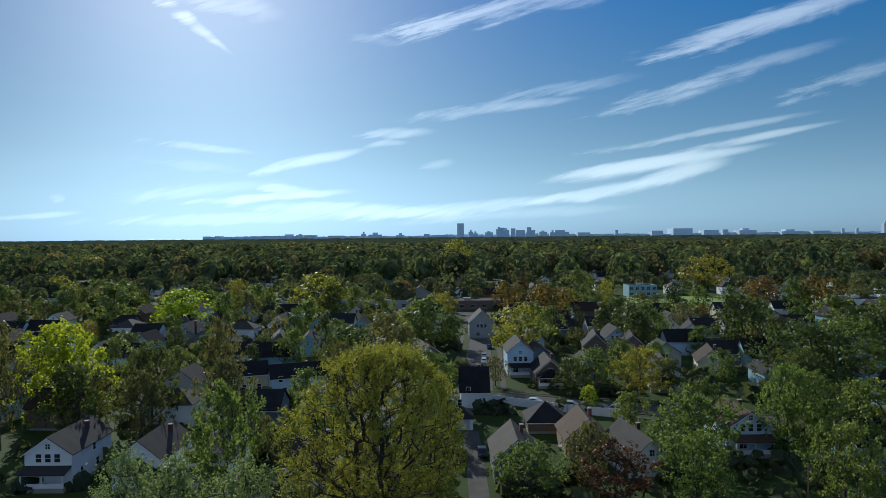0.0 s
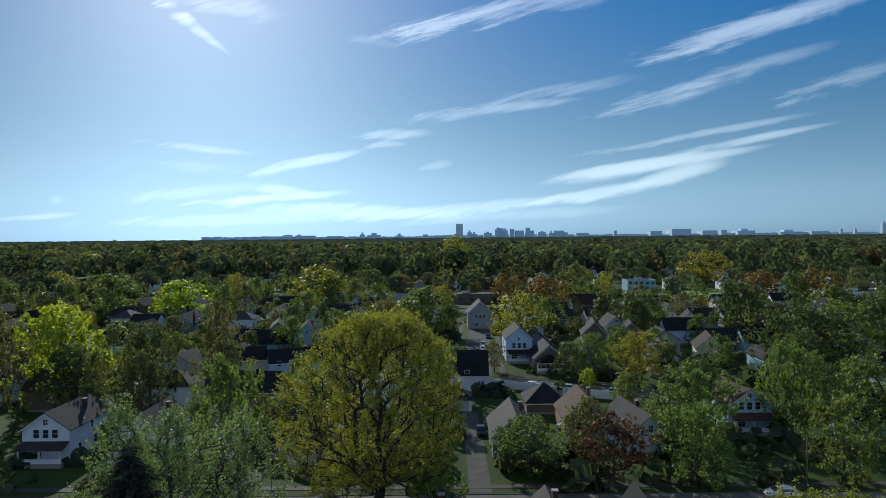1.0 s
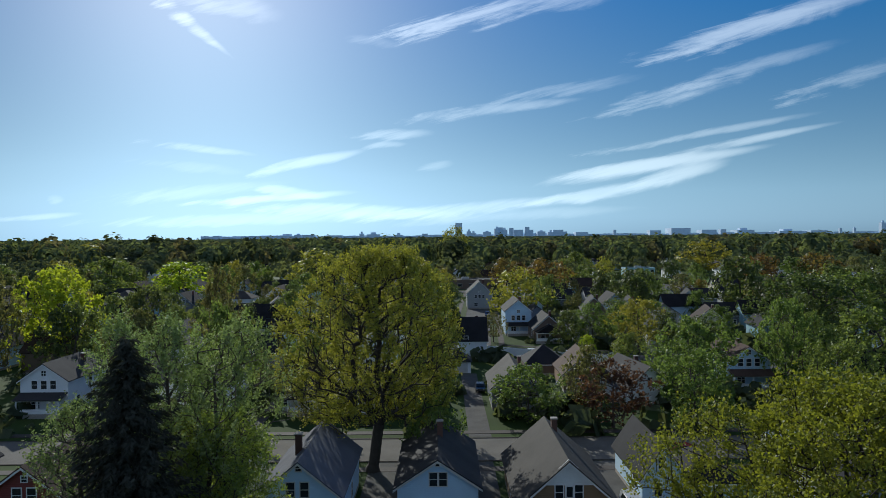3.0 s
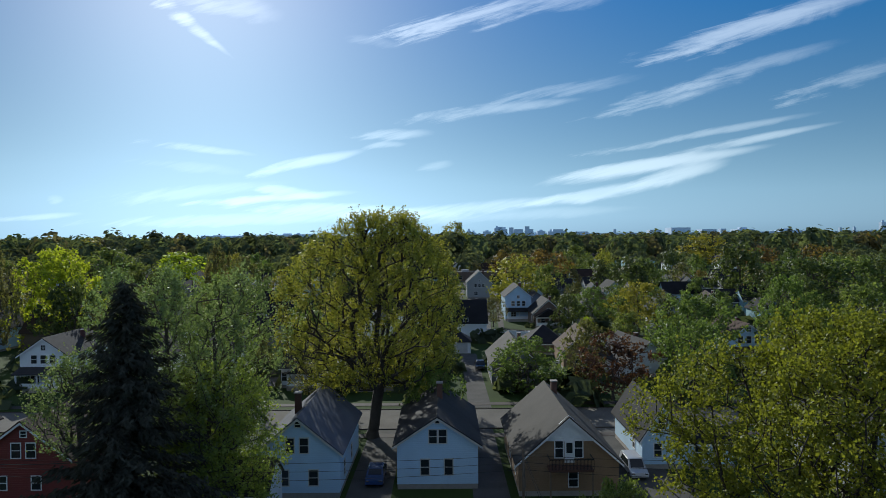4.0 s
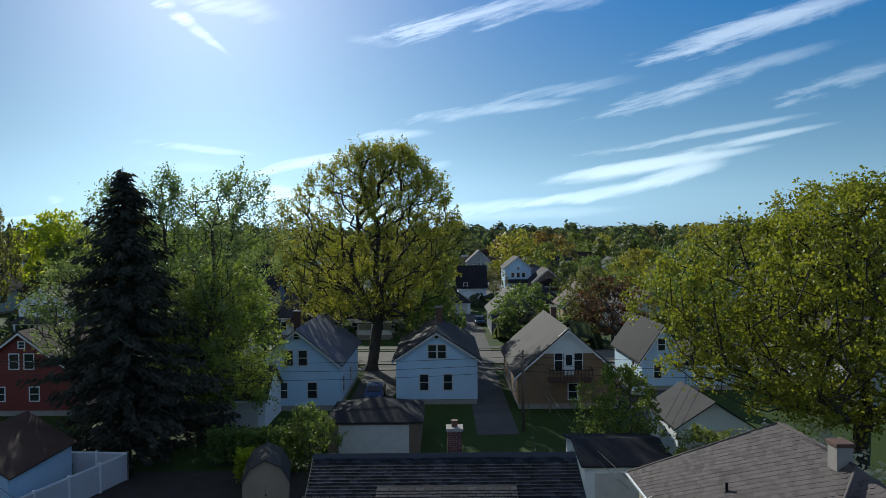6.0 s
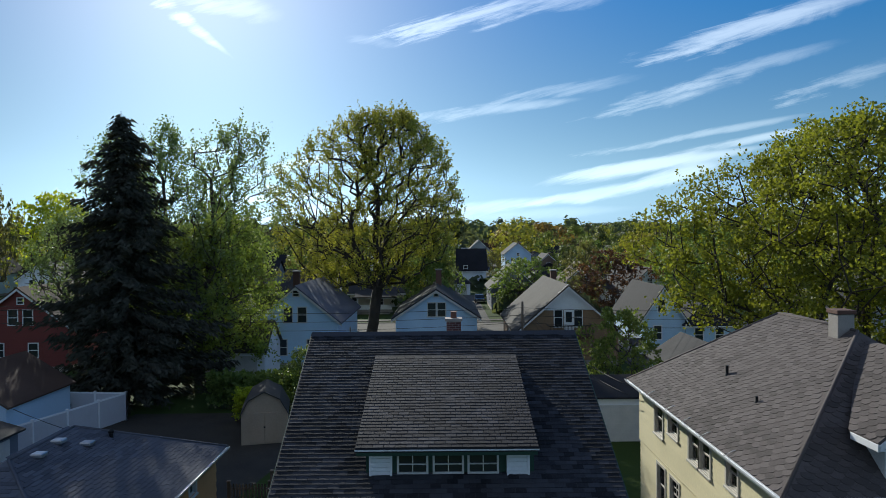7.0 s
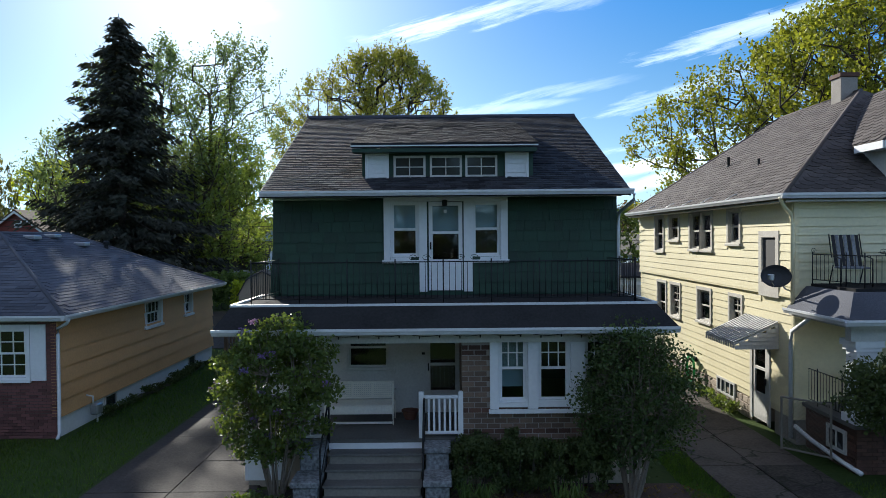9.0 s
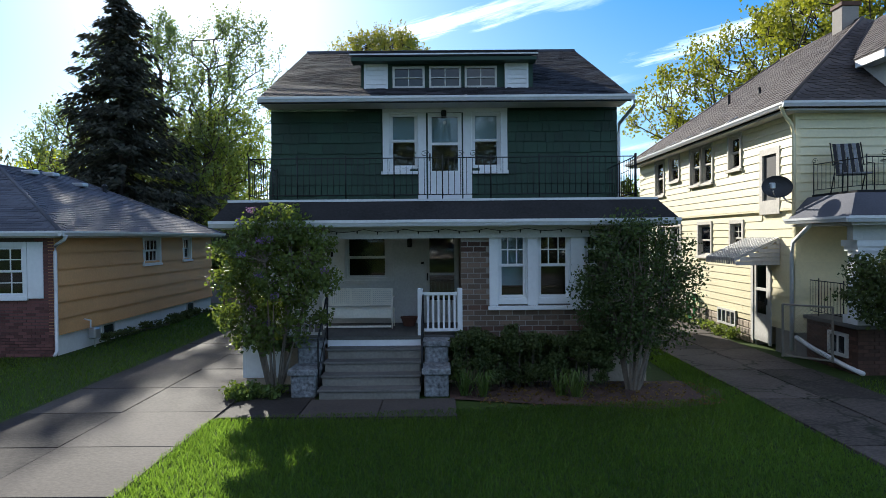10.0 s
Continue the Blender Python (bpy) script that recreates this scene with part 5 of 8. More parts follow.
siding(cw, (CX0 - 0.045, CY1, 0), (0, -1, 0), (-1, 0, 0), CY1 - CY0, 3.49, 5.8, 0.205, [(a - 0.1, b + 0.1, z0 + 0.5, z1 + 0.7) for a, b, z0, z1 in sh], M["cream"], "board", 3.6, 0.024, None, 0.0, 4)
part("belt", prism(bmesh.new(), [(CX0 - 0.001, CY1, 3.44), (CX0 - 0.075, CY1, 3.44), (CX0 - 0.075, CY1, 3.485), (CX0 - 0.001, CY1, 3.485)], (0, CY0 - CY1, 0)), M["cream"], ch2)
part("wall", wall_holes(bmesh.new(), (CX0 - 0.044, CY1, 3.49), (0, -1, 0), (-1, 0, 0), CY1 - CY0, 2.35, 0.042, [(a - 0.1, b + 0.1, z0 - 2.98, z1 - 2.79) for a, b, z0, z1 in sh if z1 > 3.2]), M["cream"], ch2, "upper wall, furred out over the belt")
siding(cf, (CX0, CY0, 0), (1, 0, 0), (0, -1, 0), CX1 - CX0, 0.8, 5.8, 0.205, [], M["cream"], "board", 3.8, 0.04, None, 0.0, 5)
part("corner_board", boxes((CX0 - 0.03, CX0 + 0.09, CY0 - 0.035, CY0 - 0.002, 0.6, 5.8), (CX0 - 0.035, CX0 - 0.002, CY0, CY0 + 0.1, 0.6, 5.8)), M["cream"], ch2)
for a, b, z0, z1 in side_holes[:-1]:
    if 3 < z0 < 4:
        d = part("upper_door", lattice(-(b - a) / 2 - 0.11, (b - a) / 2 + 0.11, z0 - 0.02, z1 + 0.11, -0.08, 0.02, 0.16, low=0.34), M["casing"], ch2, "upper side door in a weathered grey casing")
        d.matrix_basis = Matrix.Translation((CX0, (a + b) / 2, 0)) @ pose(0, 0, 0, 0, 0, -90)
        part("pane", boxes((-(b - a) / 2 + 0.03, (b - a) / 2 - 0.03, -0.03, -0.02, z0 + 0.3, z1 - 0.03)), M["screen"], d, "dark grey insect screen")
    else:
        near_window(ch2, (CX0 - (0.05 if z0 > 3.4 else 0.0), (a + b) / 2, z0), -90, b - a, z1 - z0, 0.1, mat="casing", bars=(2, 2) if (a, z0) in ((18.62, 2.38), (23.43, 2.1)) else (1, 1), both=True)
sd = part("side_door", lattice(-0.4, 0.4, 0.15, 2.3, -0.02, 0.03, 0.12, (), (1.48,), 0.07, 0.7), M["white_old"], ch2, "cream storm door under a metal awning")
sd.matrix_basis = Matrix.Translation((CX0, 17.53, 0)) @ pose(0, 0, 0, 0, 0, -90)
part("pane", boxes((-0.3, 0.3, 0.002, 0.008, 0.83, 2.2)), M["glass"], sd).visible_shadow = False
part("handle", boxes((0.32, 0.35, -0.08, -0.02, 1.1, 1.28), bevel=0.005), M["iron"], sd)
for y in (16.99, 17.94):
    part("casing", boxes((CX0 - 0.04, CX0, y, y + 0.13, 0.1, 2.3)), M["white_old"], ch2)
aw = part("awning", prism(bmesh.new(), [(CX0 - 0.03, 16.6, 2.95), (CX0 - 0.03, 16.6, 2.99), (CX0 - 1.1, 16.6, 2.5), (CX0 - 1.1, 16.6, 2.46)], (0, 1.75, 0)), M["awning"], ch2, "ribbed white metal door awning")
bwl = part("basement_window", lattice(-0.62, 0.62, 0.3, 0.76, -0.03, 0.03, 0.06, (-0.3, 0.0, 0.3), (), 0.05), M["white_old"], ch2, "weathered boarded basement window in the stone footing")
bwl.matrix_basis = Matrix.Translation((CX0 - 0.01, 19.65, 0)) @ pose(0, 0, 0, 0, 0, -90)
part("pane", boxes((-0.58, 0.58, -0.005, 0.005, 0.34, 0.72)), M["far_glass"], bwl)
aw.matrix_basis = Matrix.Translation((0, -0.06, -0.22))
for k in range(13):
    y = 16.62 + k * 0.14
    part("rib", prism(bmesh.new(), [(CX0 - 0.03, y, 3.0), (CX0 - 0.03, y, 3.03), (CX0 - 1.12, y, 2.54), (CX0 - 1.12, y, 2.38), (CX0 - 1.1, y, 2.38), (CX0 - 1.1, y, 2.52)], (0, 0.07, 0)), M["awning"], aw)
    if k < 6:
        z = 2.36 + k * 0.1
        reach = 1.1 if z + 0.09 < 2.5 else 1.1 - (z + 0.09 - 2.5) / 0.49 * 1.07
        part("side_slat", prism(bmesh.new(), [(CX0 - 0.03, 16.57, z), (CX0 - reach, 16.57, z), (CX0 - reach, 16.6, z + 0.095), (CX0 - 0.03, 16.6, z + 0.095)], (0, 0.02, 0)), M["awning"], aw)
# roof
b = bmesh.new()
E, T = 5.84, 9.05
q = [(7.7, 15.4, E), (16.35, 15.4, E), (16.35, 28.5, E), (7.7, 28.5, E)]
r0, r1 = (12.02, 19.65, T), (12.02, 24.3, T)
for c in ([q[0], q[1], r0], [q[1], q[2], r1, r0], [q[2], q[3], r1], [q[3], q[0], r0, r1]):
    slab(b, c, 0.12)
croof = part("roof", b, M["roof_brown"], ch2, "hipped roof of grey-brown hexagonal shingles")
part("soffit", boxes((7.75, 16.3, 15.45, CY0, 5.66, 5.7), (7.75, CX0, CY0, 28.45, 5.66, 5.7)), M["white_old"], ch2)
sl_len = math.hypot(4.32, T - E)
shingles(croof, (7.7, 28.5, E + 0.002), (0, -1, 0), (4.32, 0, T - E), 13.1, sl_len, 0.16, 0.34, lambda a, b: b * 4.2 / sl_len < a < 13.1 - b * 4.25 / sl_len - 0.05, M["roof_brown"], 300, "hex", 12)
sl2 = math.hypot(4.25, T - E)
shingles(ch2, (7.7, 15.4, E + 0.002), (1, 0, 0), (0, 4.25, T - E), 8.65, sl2, 0.16, 0.34, lambda a, b: b * 4.32 / sl2 < a < 8.65 - b * 4.32 / sl2 - 0.05, M["roof_brown"], 0, "hex", 13)
for a, b in ((q[0], r0), (q[3], r1), (r0, r1)):
    part("hip_cap", tube("hip_cap", [a, b], 0.05, M["roof_brown"], 5), None, ch2)
gutter(ch2, (7.7, 28.5, E), (7.7, 15.4, E))
gutter(ch2, (7.6, 15.4, E), (16.35, 15.4, E))
for y in (18.4, 20.15, 21.75, 23.3, 25.5):
    part("gutter_strap", tube("gutter_strap", [(7.6, y, E + 0.02), (7.85, y - 0.05, E + 0.16), (7.95, y - 0.05, E + 0.18)], 0.012, M["galvanised"], 4), None, ch2)
downspout(ch2, [(7.64, 15.5, E - 0.08), (7.75, 15.6, E - 0.25), (8.0, 15.75, E - 0.45), (8.05, 15.75, E - 0.7), (8.05, 15.75, 3.3)], 0.045, "cream")
downspout(ch2, [(8.0, 14.9, 3.1), (7.95, 15.1, 2.95), (7.98, 15.65, 2.7), (8.02, 15.78, 2.4), (8.02, 15.78, 0.2)], 0.045, "gutter")
for x, y, h, r in ((9.5, 22.7, 0.34, 0.05), (9.19, 19.87, 0.2, 0.04)):
    z = E + (x - 7.7) * (T - E) / 4.32
    part("vent_pipe", lathe(bmesh.new(), [(r * 1.8, 0), (r, 0.08), (r, h), (r * 0.8, h)], 10, (x, y, z - 0.02)), M["iron"], ch2, "short black roof vent pipe")
cc = part("chimney", boxes((11.64, 12.13, 19.98, 20.5, 8.2, 9.5), bevel=0.015), M["mortar"], ch2, "rendered pale chimney on the ridge")
part("cap", boxes((11.6, 12.17, 19.94, 20.54, 9.5, 9.62), bevel=0.01), M["brick_dark"], cc)
cd = part("dormer", prism(bmesh.new(), [(10.3, 15.78, 6.02), (13.7, 15.78, 6.02), (13.7, 15.78, 7.04), (12.0, 15.78, 8.5), (10.3, 15.78, 7.04)], (0, 3.4, 0)), M["white_old"], ch2)
for s in (-1, 1):
    part("dormer_roof", slab(bmesh.new(), [(12.0 + s * 2.05, 15.5, 7.06), (12.0, 15.5, 8.76), (12.0, 19.6, 8.76), (12.0 + s * 2.05, 16.62, 7.06)], 0.1), M["roof_brown"], cd)
    part("eave_board", boxes((12.0 + min(s * 2.02, s * 2.055), 12.0 + max(s * 2.02, s * 2.055), 15.48, 16.56, 6.85, 7.03), bevel=0.006), M["white"], cd)
    part("eave_board", prism(bmesh.new(), [(12.0 + s * 2.015, 15.46, 6.86), (12.0 + s * 2.015, 15.46, 7.01), (12.0, 15.46, 8.67), (12.0, 15.46, 8.48)], (0, 0.035, 0)), M["white"], cd)
    part("soffit", boxes((12.0 + min(s * 2.015, s * 1.704), 12.0 + max(s * 2.015, s * 1.704), 15.5, 16.5, 6.86, 6.9)), M["white"], cd)
sl3 = math.hypot(2.05, 1.7)
shingles(cd, (9.95, 19.6, 7.064), (0, -1, 0), (2.05, 0, 1.7), 4.1, sl3, 0.16, 0.34, lambda a, b: 2.98 * (1 - b / sl3) < a < 4.05, M["roof_brown"], 100, "hex", 14)
# porch of the cream house
cp = part("porch", boxes((8.4, 16.0, 13.9, CY0 - 0.04, -0.1, 0.95)), M["brick_dark"], ch2, "dark brick porch base")
part("porch_floor", boxes((8.3, 16.1, 13.8, CY0 - 0.04, 0.95, 1.03)), M["steps"], ch2)
bricks(cp, (8.4, 13.9, 0.0), (1, 0, 0), (0, -1, 0), 3.2, 0.95, M["brick_dark"], limit=150, seed=15)
bricks(cp, (8.4, CY0 - 0.04, 0.0), (0, -1, 0), (-1, 0, 0), 1.9, 0.95, M["brick_dark"], limit=100, seed=16)
bwin = part("basement_window", boxes((8.34, 8.4, 14.2, 14.27, 0.3, 0.8), (8.34, 8.4, 14.83, 14.9, 0.3, 0.8), (8.34, 8.4, 14.27, 14.83, 0.73, 0.8), (8.34, 8.4, 14.27, 14.83, 0.3, 0.37), (8.35, 8.39, 14.53, 14.57, 0.37, 0.73)), M["white_old"], ch2, "small white basement window in the porch base")
part("pane", boxes((8.37, 8.38, 14.27, 14.83, 0.37, 0.73)), M["far_glass"], bwin)
b = bmesh.new()
o = [(7.95, 13.4, 3.22), (16.2, 13.4, 3.22), (16.2, CY0 - 0.02, 3.22), (7.95, CY0 - 0.02, 3.22)]
i = [(8.4, 14.0, 3.72), (16.2, 14.0, 3.72), (16.2, CY0 - 0.02, 3.72), (8.4, CY0 - 0.02, 3.72)]
slab(b, [o[0], o[1], i[1], i[0]], 0.07)
slab(b, [o[3], o[0], i[0], i[3]], 0.07)
slab(b, i, 0.06)
part("porch_roof", b, M["roof_blue"], ch2)
part("soffit", boxes((8.0, 16.1, 13.45, CY0 - 0.04, 3.05, 3.1), (8.2, 16.1, 13.75, 13.95, 2.75, 3.05)), M["white_old"], ch2)
gutter(ch2, (7.95, CY0 - 0.02, 3.22), (7.95, 13.4, 3.22))
gutter(ch2, (7.85, 13.4, 3.22), (16.2, 13.4, 3.22))
col = part("column", boxes((8.38, 8.82, 13.85, 14.25, 1.2, 2.62), bevel=0.02), M["white"], ch2, "square white porch column with a plain capital")
part("capital", boxes((8.3, 8.9, 13.77, 14.33, 2.62, 2.75), (8.34, 8.86, 13.81, 14.29, 2.52, 2.62)), M["white"], col)
part("plinth", boxes((8.32, 8.88, 13.79, 14.31, 1.03, 1.2), bevel=0.01), M["white"], col)
pr = thing("porch_railing", "black iron railing of a cream porch", "railing")
iron_run(pr, (8.4, 14.4, 1.03), (8.4, 15.7, 1.03), 11, 0.8)
dk = thing("balcony_railing", "black wrought-iron railing on a porch roof", "railing")
part("deck", boxes((8.5, 16.1, 14.1, CY0 - 0.05, 3.72, 3.78)), M["membrane"], ch2, "black flat deck on the porch roof")
iron_run(dk, (8.48, 15.7, 3.78), (8.72, 14.15, 3.78), 12, 0.68, (0.02,))
iron_run(dk, (8.72, 14.15, 3.78), (12.5, 14.15, 3.78), 32, 0.68, (0.1, 0.2, 0.3))
sw = thing("porch_swing", "dark wooden porch swing hung on chains", "swing")
part("seat", boxes((8.95, 10.1, 14.75, 15.2, 1.42, 1.47), bevel=0.01), M["wood"], sw)
for k in range(9):
    part("slat", boxes((8.97 + k * 0.13, 9.06 + k * 0.13, 15.18, 15.21, 1.47, 1.85)), M["wood"], sw)
for x in (8.98, 10.05):
    part("chain", bundle("chain", [([(x, 14.78, 1.45), (x, 15.0, 2.15), (x, 15.0, 3.05)], 0.012), ([(x, 15.18, 1.8), (x, 15.0, 2.15)], 0.012)], M["iron"], 4), None, sw)
# deck chair and table behind it
dc = thing("deck_chair", "dark striped deck chair with a tall tilted back", "chair", (8.98, 15.1, 3.78), -12)
for k in range(7):
    part("slat", prism(bmesh.new(), [(-0.28 + k * 0.08, 0.05, 0.42), (-0.21 + k * 0.08, 0.05, 0.42), (-0.21 + k * 0.08, 0.32, 1.12), (-0.28 + k * 0.08, 0.32, 1.12)], (0, 0.02, 0)), M["fabric" if k % 2 else "iron"], dc)
part("seat", boxes((-0.29, 0.28, -0.4, 0.08, 0.38, 0.42), bevel=0.01), M["fabric"], dc)
for x in (-0.32, 0.3):
    part("frame", tube("frame", [(x, -0.42, 0), (x, -0.42, 0.6), (x, -0.1, 0.64), (x, 0.15, 0.62), (x, 0.34, 1.14)], 0.014, M["iron"], 6), None, dc)
    part("leg", tube("leg", [(x, 0.3, 0), (x, 0.05, 0.45)], 0.014, M["iron"], 6), None, dc)
tb = thing("patio_table", "glass-topped patio table with black legs", "table", (10.25, 15.0, 3.78))
part("tabletop", lathe(bmesh.new(), [(0.58, 0.7), (0.6, 0.71), (0.6, 0.725), (0.58, 0.73)], 24), M["car_glass"], tb)
for k in range(4):
    a = math.pi / 4 + k * math.pi / 2
    part("leg", tube("leg", [(0.45 * math.cos(a), 0.45 * math.sin(a), 0), (0.3 * math.cos(a), 0.3 * math.sin(a), 0.35), (0.48 * math.cos(a), 0.48 * math.sin(a), 0.7)], 0.014, M["iron"], 6), None, tb)
copy_thing(dc, pose(11.5, 15.0, 3.78, 0, 0, -40))
# satellite dish on the side wall
sd2 = thing("satellite_dish", "dark grey satellite dish on a bent arm", "satellite dish", (7.65, 15.75, 3.95))
b = lathe(bmesh.new(), [(0.02, 0.0), (0.16, 0.018), (0.28, 0.05), (0.36, 0.09), (0.365, 0.085), (0.28, 0.035), (0.02, -0.015)], 24)
ds = part("reflector", b, material("dish_grey", (0.016, 0.017, 0.02), 0.5, 0.15, 3.0, 20.0, 0.0), sd2)
ds.matrix_basis = pose(0, 0, 0, 78, 0, -12) @ Matrix.Diagonal((0.92, 0.72, 0.92, 1))
part("arm", tube("arm", [(0.02, 0.05, -0.02), (0.3, 0.12, -0.3), (0.48, 0.1, -0.38)], 0.022, M["galvanised"], 6), None, sd2)
part("feed_arm", tube("feed_arm", [(0, 0.02, -0.25), (-0.25, -0.35, -0.1), (-0.3, -0.4, -0.02)], 0.014, M["galvanised"], 5), None, sd2)
part("receiver", boxes((-0.36, -0.24, -0.48, -0.36, -0.06, 0.08), bevel=0.02), M["galvanised"], sd2)

# ---- the tan bungalow on the other side ----
tb2 = thing("house", "tan-sided brick bungalow with a hipped blue-grey roof", "house")
BX, BY0, BY1, BXL = -9.6, 16.9, 28.2, -17.2
bh = [(21.9, 23.1, 2.12, 2.93), (25.2, 25.9, 2.15, 2.93)]
bw = part("wall", wall_holes(bmesh.new(), (BX, BY0, 0.55), (0, 1, 0), (1, 0, 0), BY1 - BY0, 2.45, 0.15, [(a - BY0, b - BY0, z0 - 0.55, z1 - 0.55) for a, b, z0, z1 in bh]), M["tan"], tb2)
bf = part("wall", wall_holes(bmesh.new(), (BXL, BY0, 0.55), (1, 0, 0), (0, -1, 0), BX - BXL - 0.15, 2.45, 0.15, [(5.5, 6.85, 0.95, 2.2), (1.2, 2.6, 0.95, 2.2)]), M["mortar_dark"], tb2, "red brick front wall of the bungalow")
part("wall", boxes((BXL, BX - 0.15, BY1 - 0.15, BY1, 0.55, 3.0), (BXL, BXL + 0.15, BY0 + 0.15, BY1 - 0.15, 0.55, 3.0)), M["tan"], tb2)
part("foundation", boxes((BXL, BX - 0.03, BY0 + 0.16, BY1 - 0.03, -0.1, 0.55)), M["white"], tb2, "white painted foundation")
part("footing", boxes((BXL, BX - 0.03, BY0 + 0.03, BY0 + 0.158, -0.1, 0.548)), M["mortar_dark"], tb2)
part("partition", boxes((-12.6, -12.5, BY0 + 0.15, BY1 - 0.15, 0.6, 3.0)), M["dark_room"], tb2)
siding(bw, (BX, BY0, 0), (0, 1, 0), (1, 0, 0), BY1 - BY0, 0.52, 2.96, 0.41, [(a - BY0 - 0.08, b - BY0 + 0.08, z0 - 0.1, z1 + 0.1) for a, b, z0, z1 in bh], M["tan"], "board", 4.9, 0.05, None, 0.0, 6)
bricks(bf, (BXL, BY0, -0.06), (1, 0, 0), (0, -1, 0), BX - BXL, 3.06, M["brick_red"], [(5.4, 7.2, 1.56, 3.06), (1.1, 2.7, 1.56, 3.06), (-1, 4.0, -1, 9)], 21, 300)
near_window(tb2, (BX, 22.5, 2.12), 90, 1.2, 0.81, 0.09, bars=(4, 1), both=True)
near_window(tb2, (BX, 25.55, 2.15), 90, 0.7, 0.78, 0.09, bars=(2, 1), both=True)
for x, w in ((BXL + 6.175, 1.35), (BXL + 1.9, 1.4)):
    near_window(tb2, (x, BY0, 1.5), 0, w, 1.25, 0.1, bars=(4, 2), both=True)
    part("shutter", boxes((x + w / 2 + 0.11, x + w / 2 + 0.5, BY0 - 0.05, BY0 - 0.013, 1.45, 2.85), bevel=0.01), M["white"], tb2, "plain white window shutter")
for y in (19.6, 25.9):
    bwn = part("basement_window", boxes((BX - 0.03, BX + 0.005, y - 0.35, y - 0.3, 0.15, 0.5), (BX - 0.03, BX + 0.005, y + 0.3, y + 0.35, 0.15, 0.5), (BX - 0.03, BX + 0.005, y - 0.3, y + 0.3, 0.46, 0.5)), M["white_old"], tb2)
    part("pane", boxes((BX - 0.03, BX - 0.02, y - 0.3, y + 0.3, 0.15, 0.46)), M["far_glass"], bwn)
b = bmesh.new()
E2, T2 = 3.1, 5.15
q = [(-17.6, 16.5, E2), (-9.2, 16.5, E2), (-9.2, 28.6, E2), (-17.6, 28.6, E2)]
s0, s1 = (-13.4, 20.7, T2), (-13.4, 24.4, T2)
for c in ([q[0], q[1], s0], [q[1], q[2], s1, s0], [q[2], q[3], s1], [q[3], q[0], s0, s1]):
    slab(b, c, 0.1)
broof = part("roof", b, M["roof_blue"], tb2, "hipped blue-grey shingle roof")
part("soffit", boxes((BX, -9.25, 16.55, 28.55, 2.95, 3.0), (-17.5, BX, 16.55, BY0, 2.95, 3.0)), M["white_old"], tb2)
l1 = math.hypot(4.2, T2 - E2)
shingles(broof, (-9.2, 16.5, E2 + 0.002), (0, 1, 0), (-4.2, 0, T2 - E2), 12.1, l1, 0.145, 0.5, lambda a, b: b * 4.15 / l1 < a < 12.1 - b * 4.15 / l1, M["roof_blue"], 300, "tab", 31, 0.006)
shingles(tb2, (-17.6, 16.5, E2 + 0.002), (1, 0, 0), (0, 4.2, T2 - E2), 8.4, l1, 0.145, 0.5, lambda a, b: b * 4.15 / l1 < a < 8.4 - b * 4.15 / l1, M["roof_blue"], 0, "tab", 32, 0.006)
for a, b in ((q[1], s0), (q[2], s1), (s0, s1)):
    part("hip_cap", tube("hip_cap", [a, b], 0.055, M["roof_blue"], 5), None, tb2)
gutter(tb2, (-9.2, 16.4, E2), (-9.2, 28.6, E2))
gutter(tb2, (-17.6, 16.5, E2), (-9.1, 16.5, E2))
downspout(tb2, [(-9.12, 16.6, E2 - 0.1), (-9.2, 16.65, E2 - 0.2), (-9.5, 16.8, E2 - 0.35), (-9.52, 16.82, E2 - 0.5), (-9.52, 16.82, 0.15), (-9.45, 16.6, 0.08)], 0.045)
for x, y in ((-13.0, 21.6), (-13.1, 22.9), (-12.5, 23.6)):
    z = T2 - (x + 13.4) * (T2 - E2) / 4.2
    part("roof_vent", boxes((x - 0.2, x + 0.2, y - 0.2, y + 0.2, z, z + 0.14), bevel=0.03), M["galvanised"], tb2, "low metal roof vent")
part("vent_pipe", lathe(bmesh.new(), [(0.09, 0), (0.07, 0.3), (0.11, 0.32), (0.11, 0.4), (0.03, 0.46)], 10, (-12.3, 24.9, 4.45)), M["iron"], tb2, "dark metal flue")
gm = thing("gas_meter", "grey gas meter with white pipework at a foundation", "gas meter", (-9.35, 18.3, 0))
part("body", boxes((-0.12, 0.1, -0.16, 0.16, 0.25, 0.55), bevel=0.04), M["galvanised"], gm)
part("pipe", tube("pipe", [(-0.05, -0.1, 0.5), (-0.05, -0.1, 0.75), (-0.22, -0.1, 0.78)], 0.025, M["white"], 6), None, gm)
part("pipe", tube("pipe", [(-0.05, 0.12, 0.0), (-0.05, 0.12, 0.3)], 0.025, M["white"], 6), None, gm)

# ---- the neighbours behind ----
W1 = (("F", -0.6, 4.6, 0.75, 1.3, 1), ("F", 0.6, 4.6, 0.75, 1.3, 1))
back_blue = house("pale blue two-storey house with a grey gable roof", (-13.5, 62, 0), 0, 7.6, 14, 4.35, 3.1, "front", "wall_blue", "roof_blue", "white_old",
    [("F", -0.75, 4.2, 0.75, 1.35, 1), ("F", 0.55, 4.2, 0.75, 1.35, 1), ("F", -1.3, 1.2, 0.8, 1.4, 1), ("F", 1.4, 1.2, 0.8, 1.4, 1), ("R", 3, 1.2, 0.8, 1.4, 1), ("R", 8, 1.2, 0.8, 1.4, 1), ("F", 0, 6.6, 0.5, 0.5, 1)], chimney=(-1.0, 5, 6.5, 8.6, "brick_dark"), group="backs of the next street")
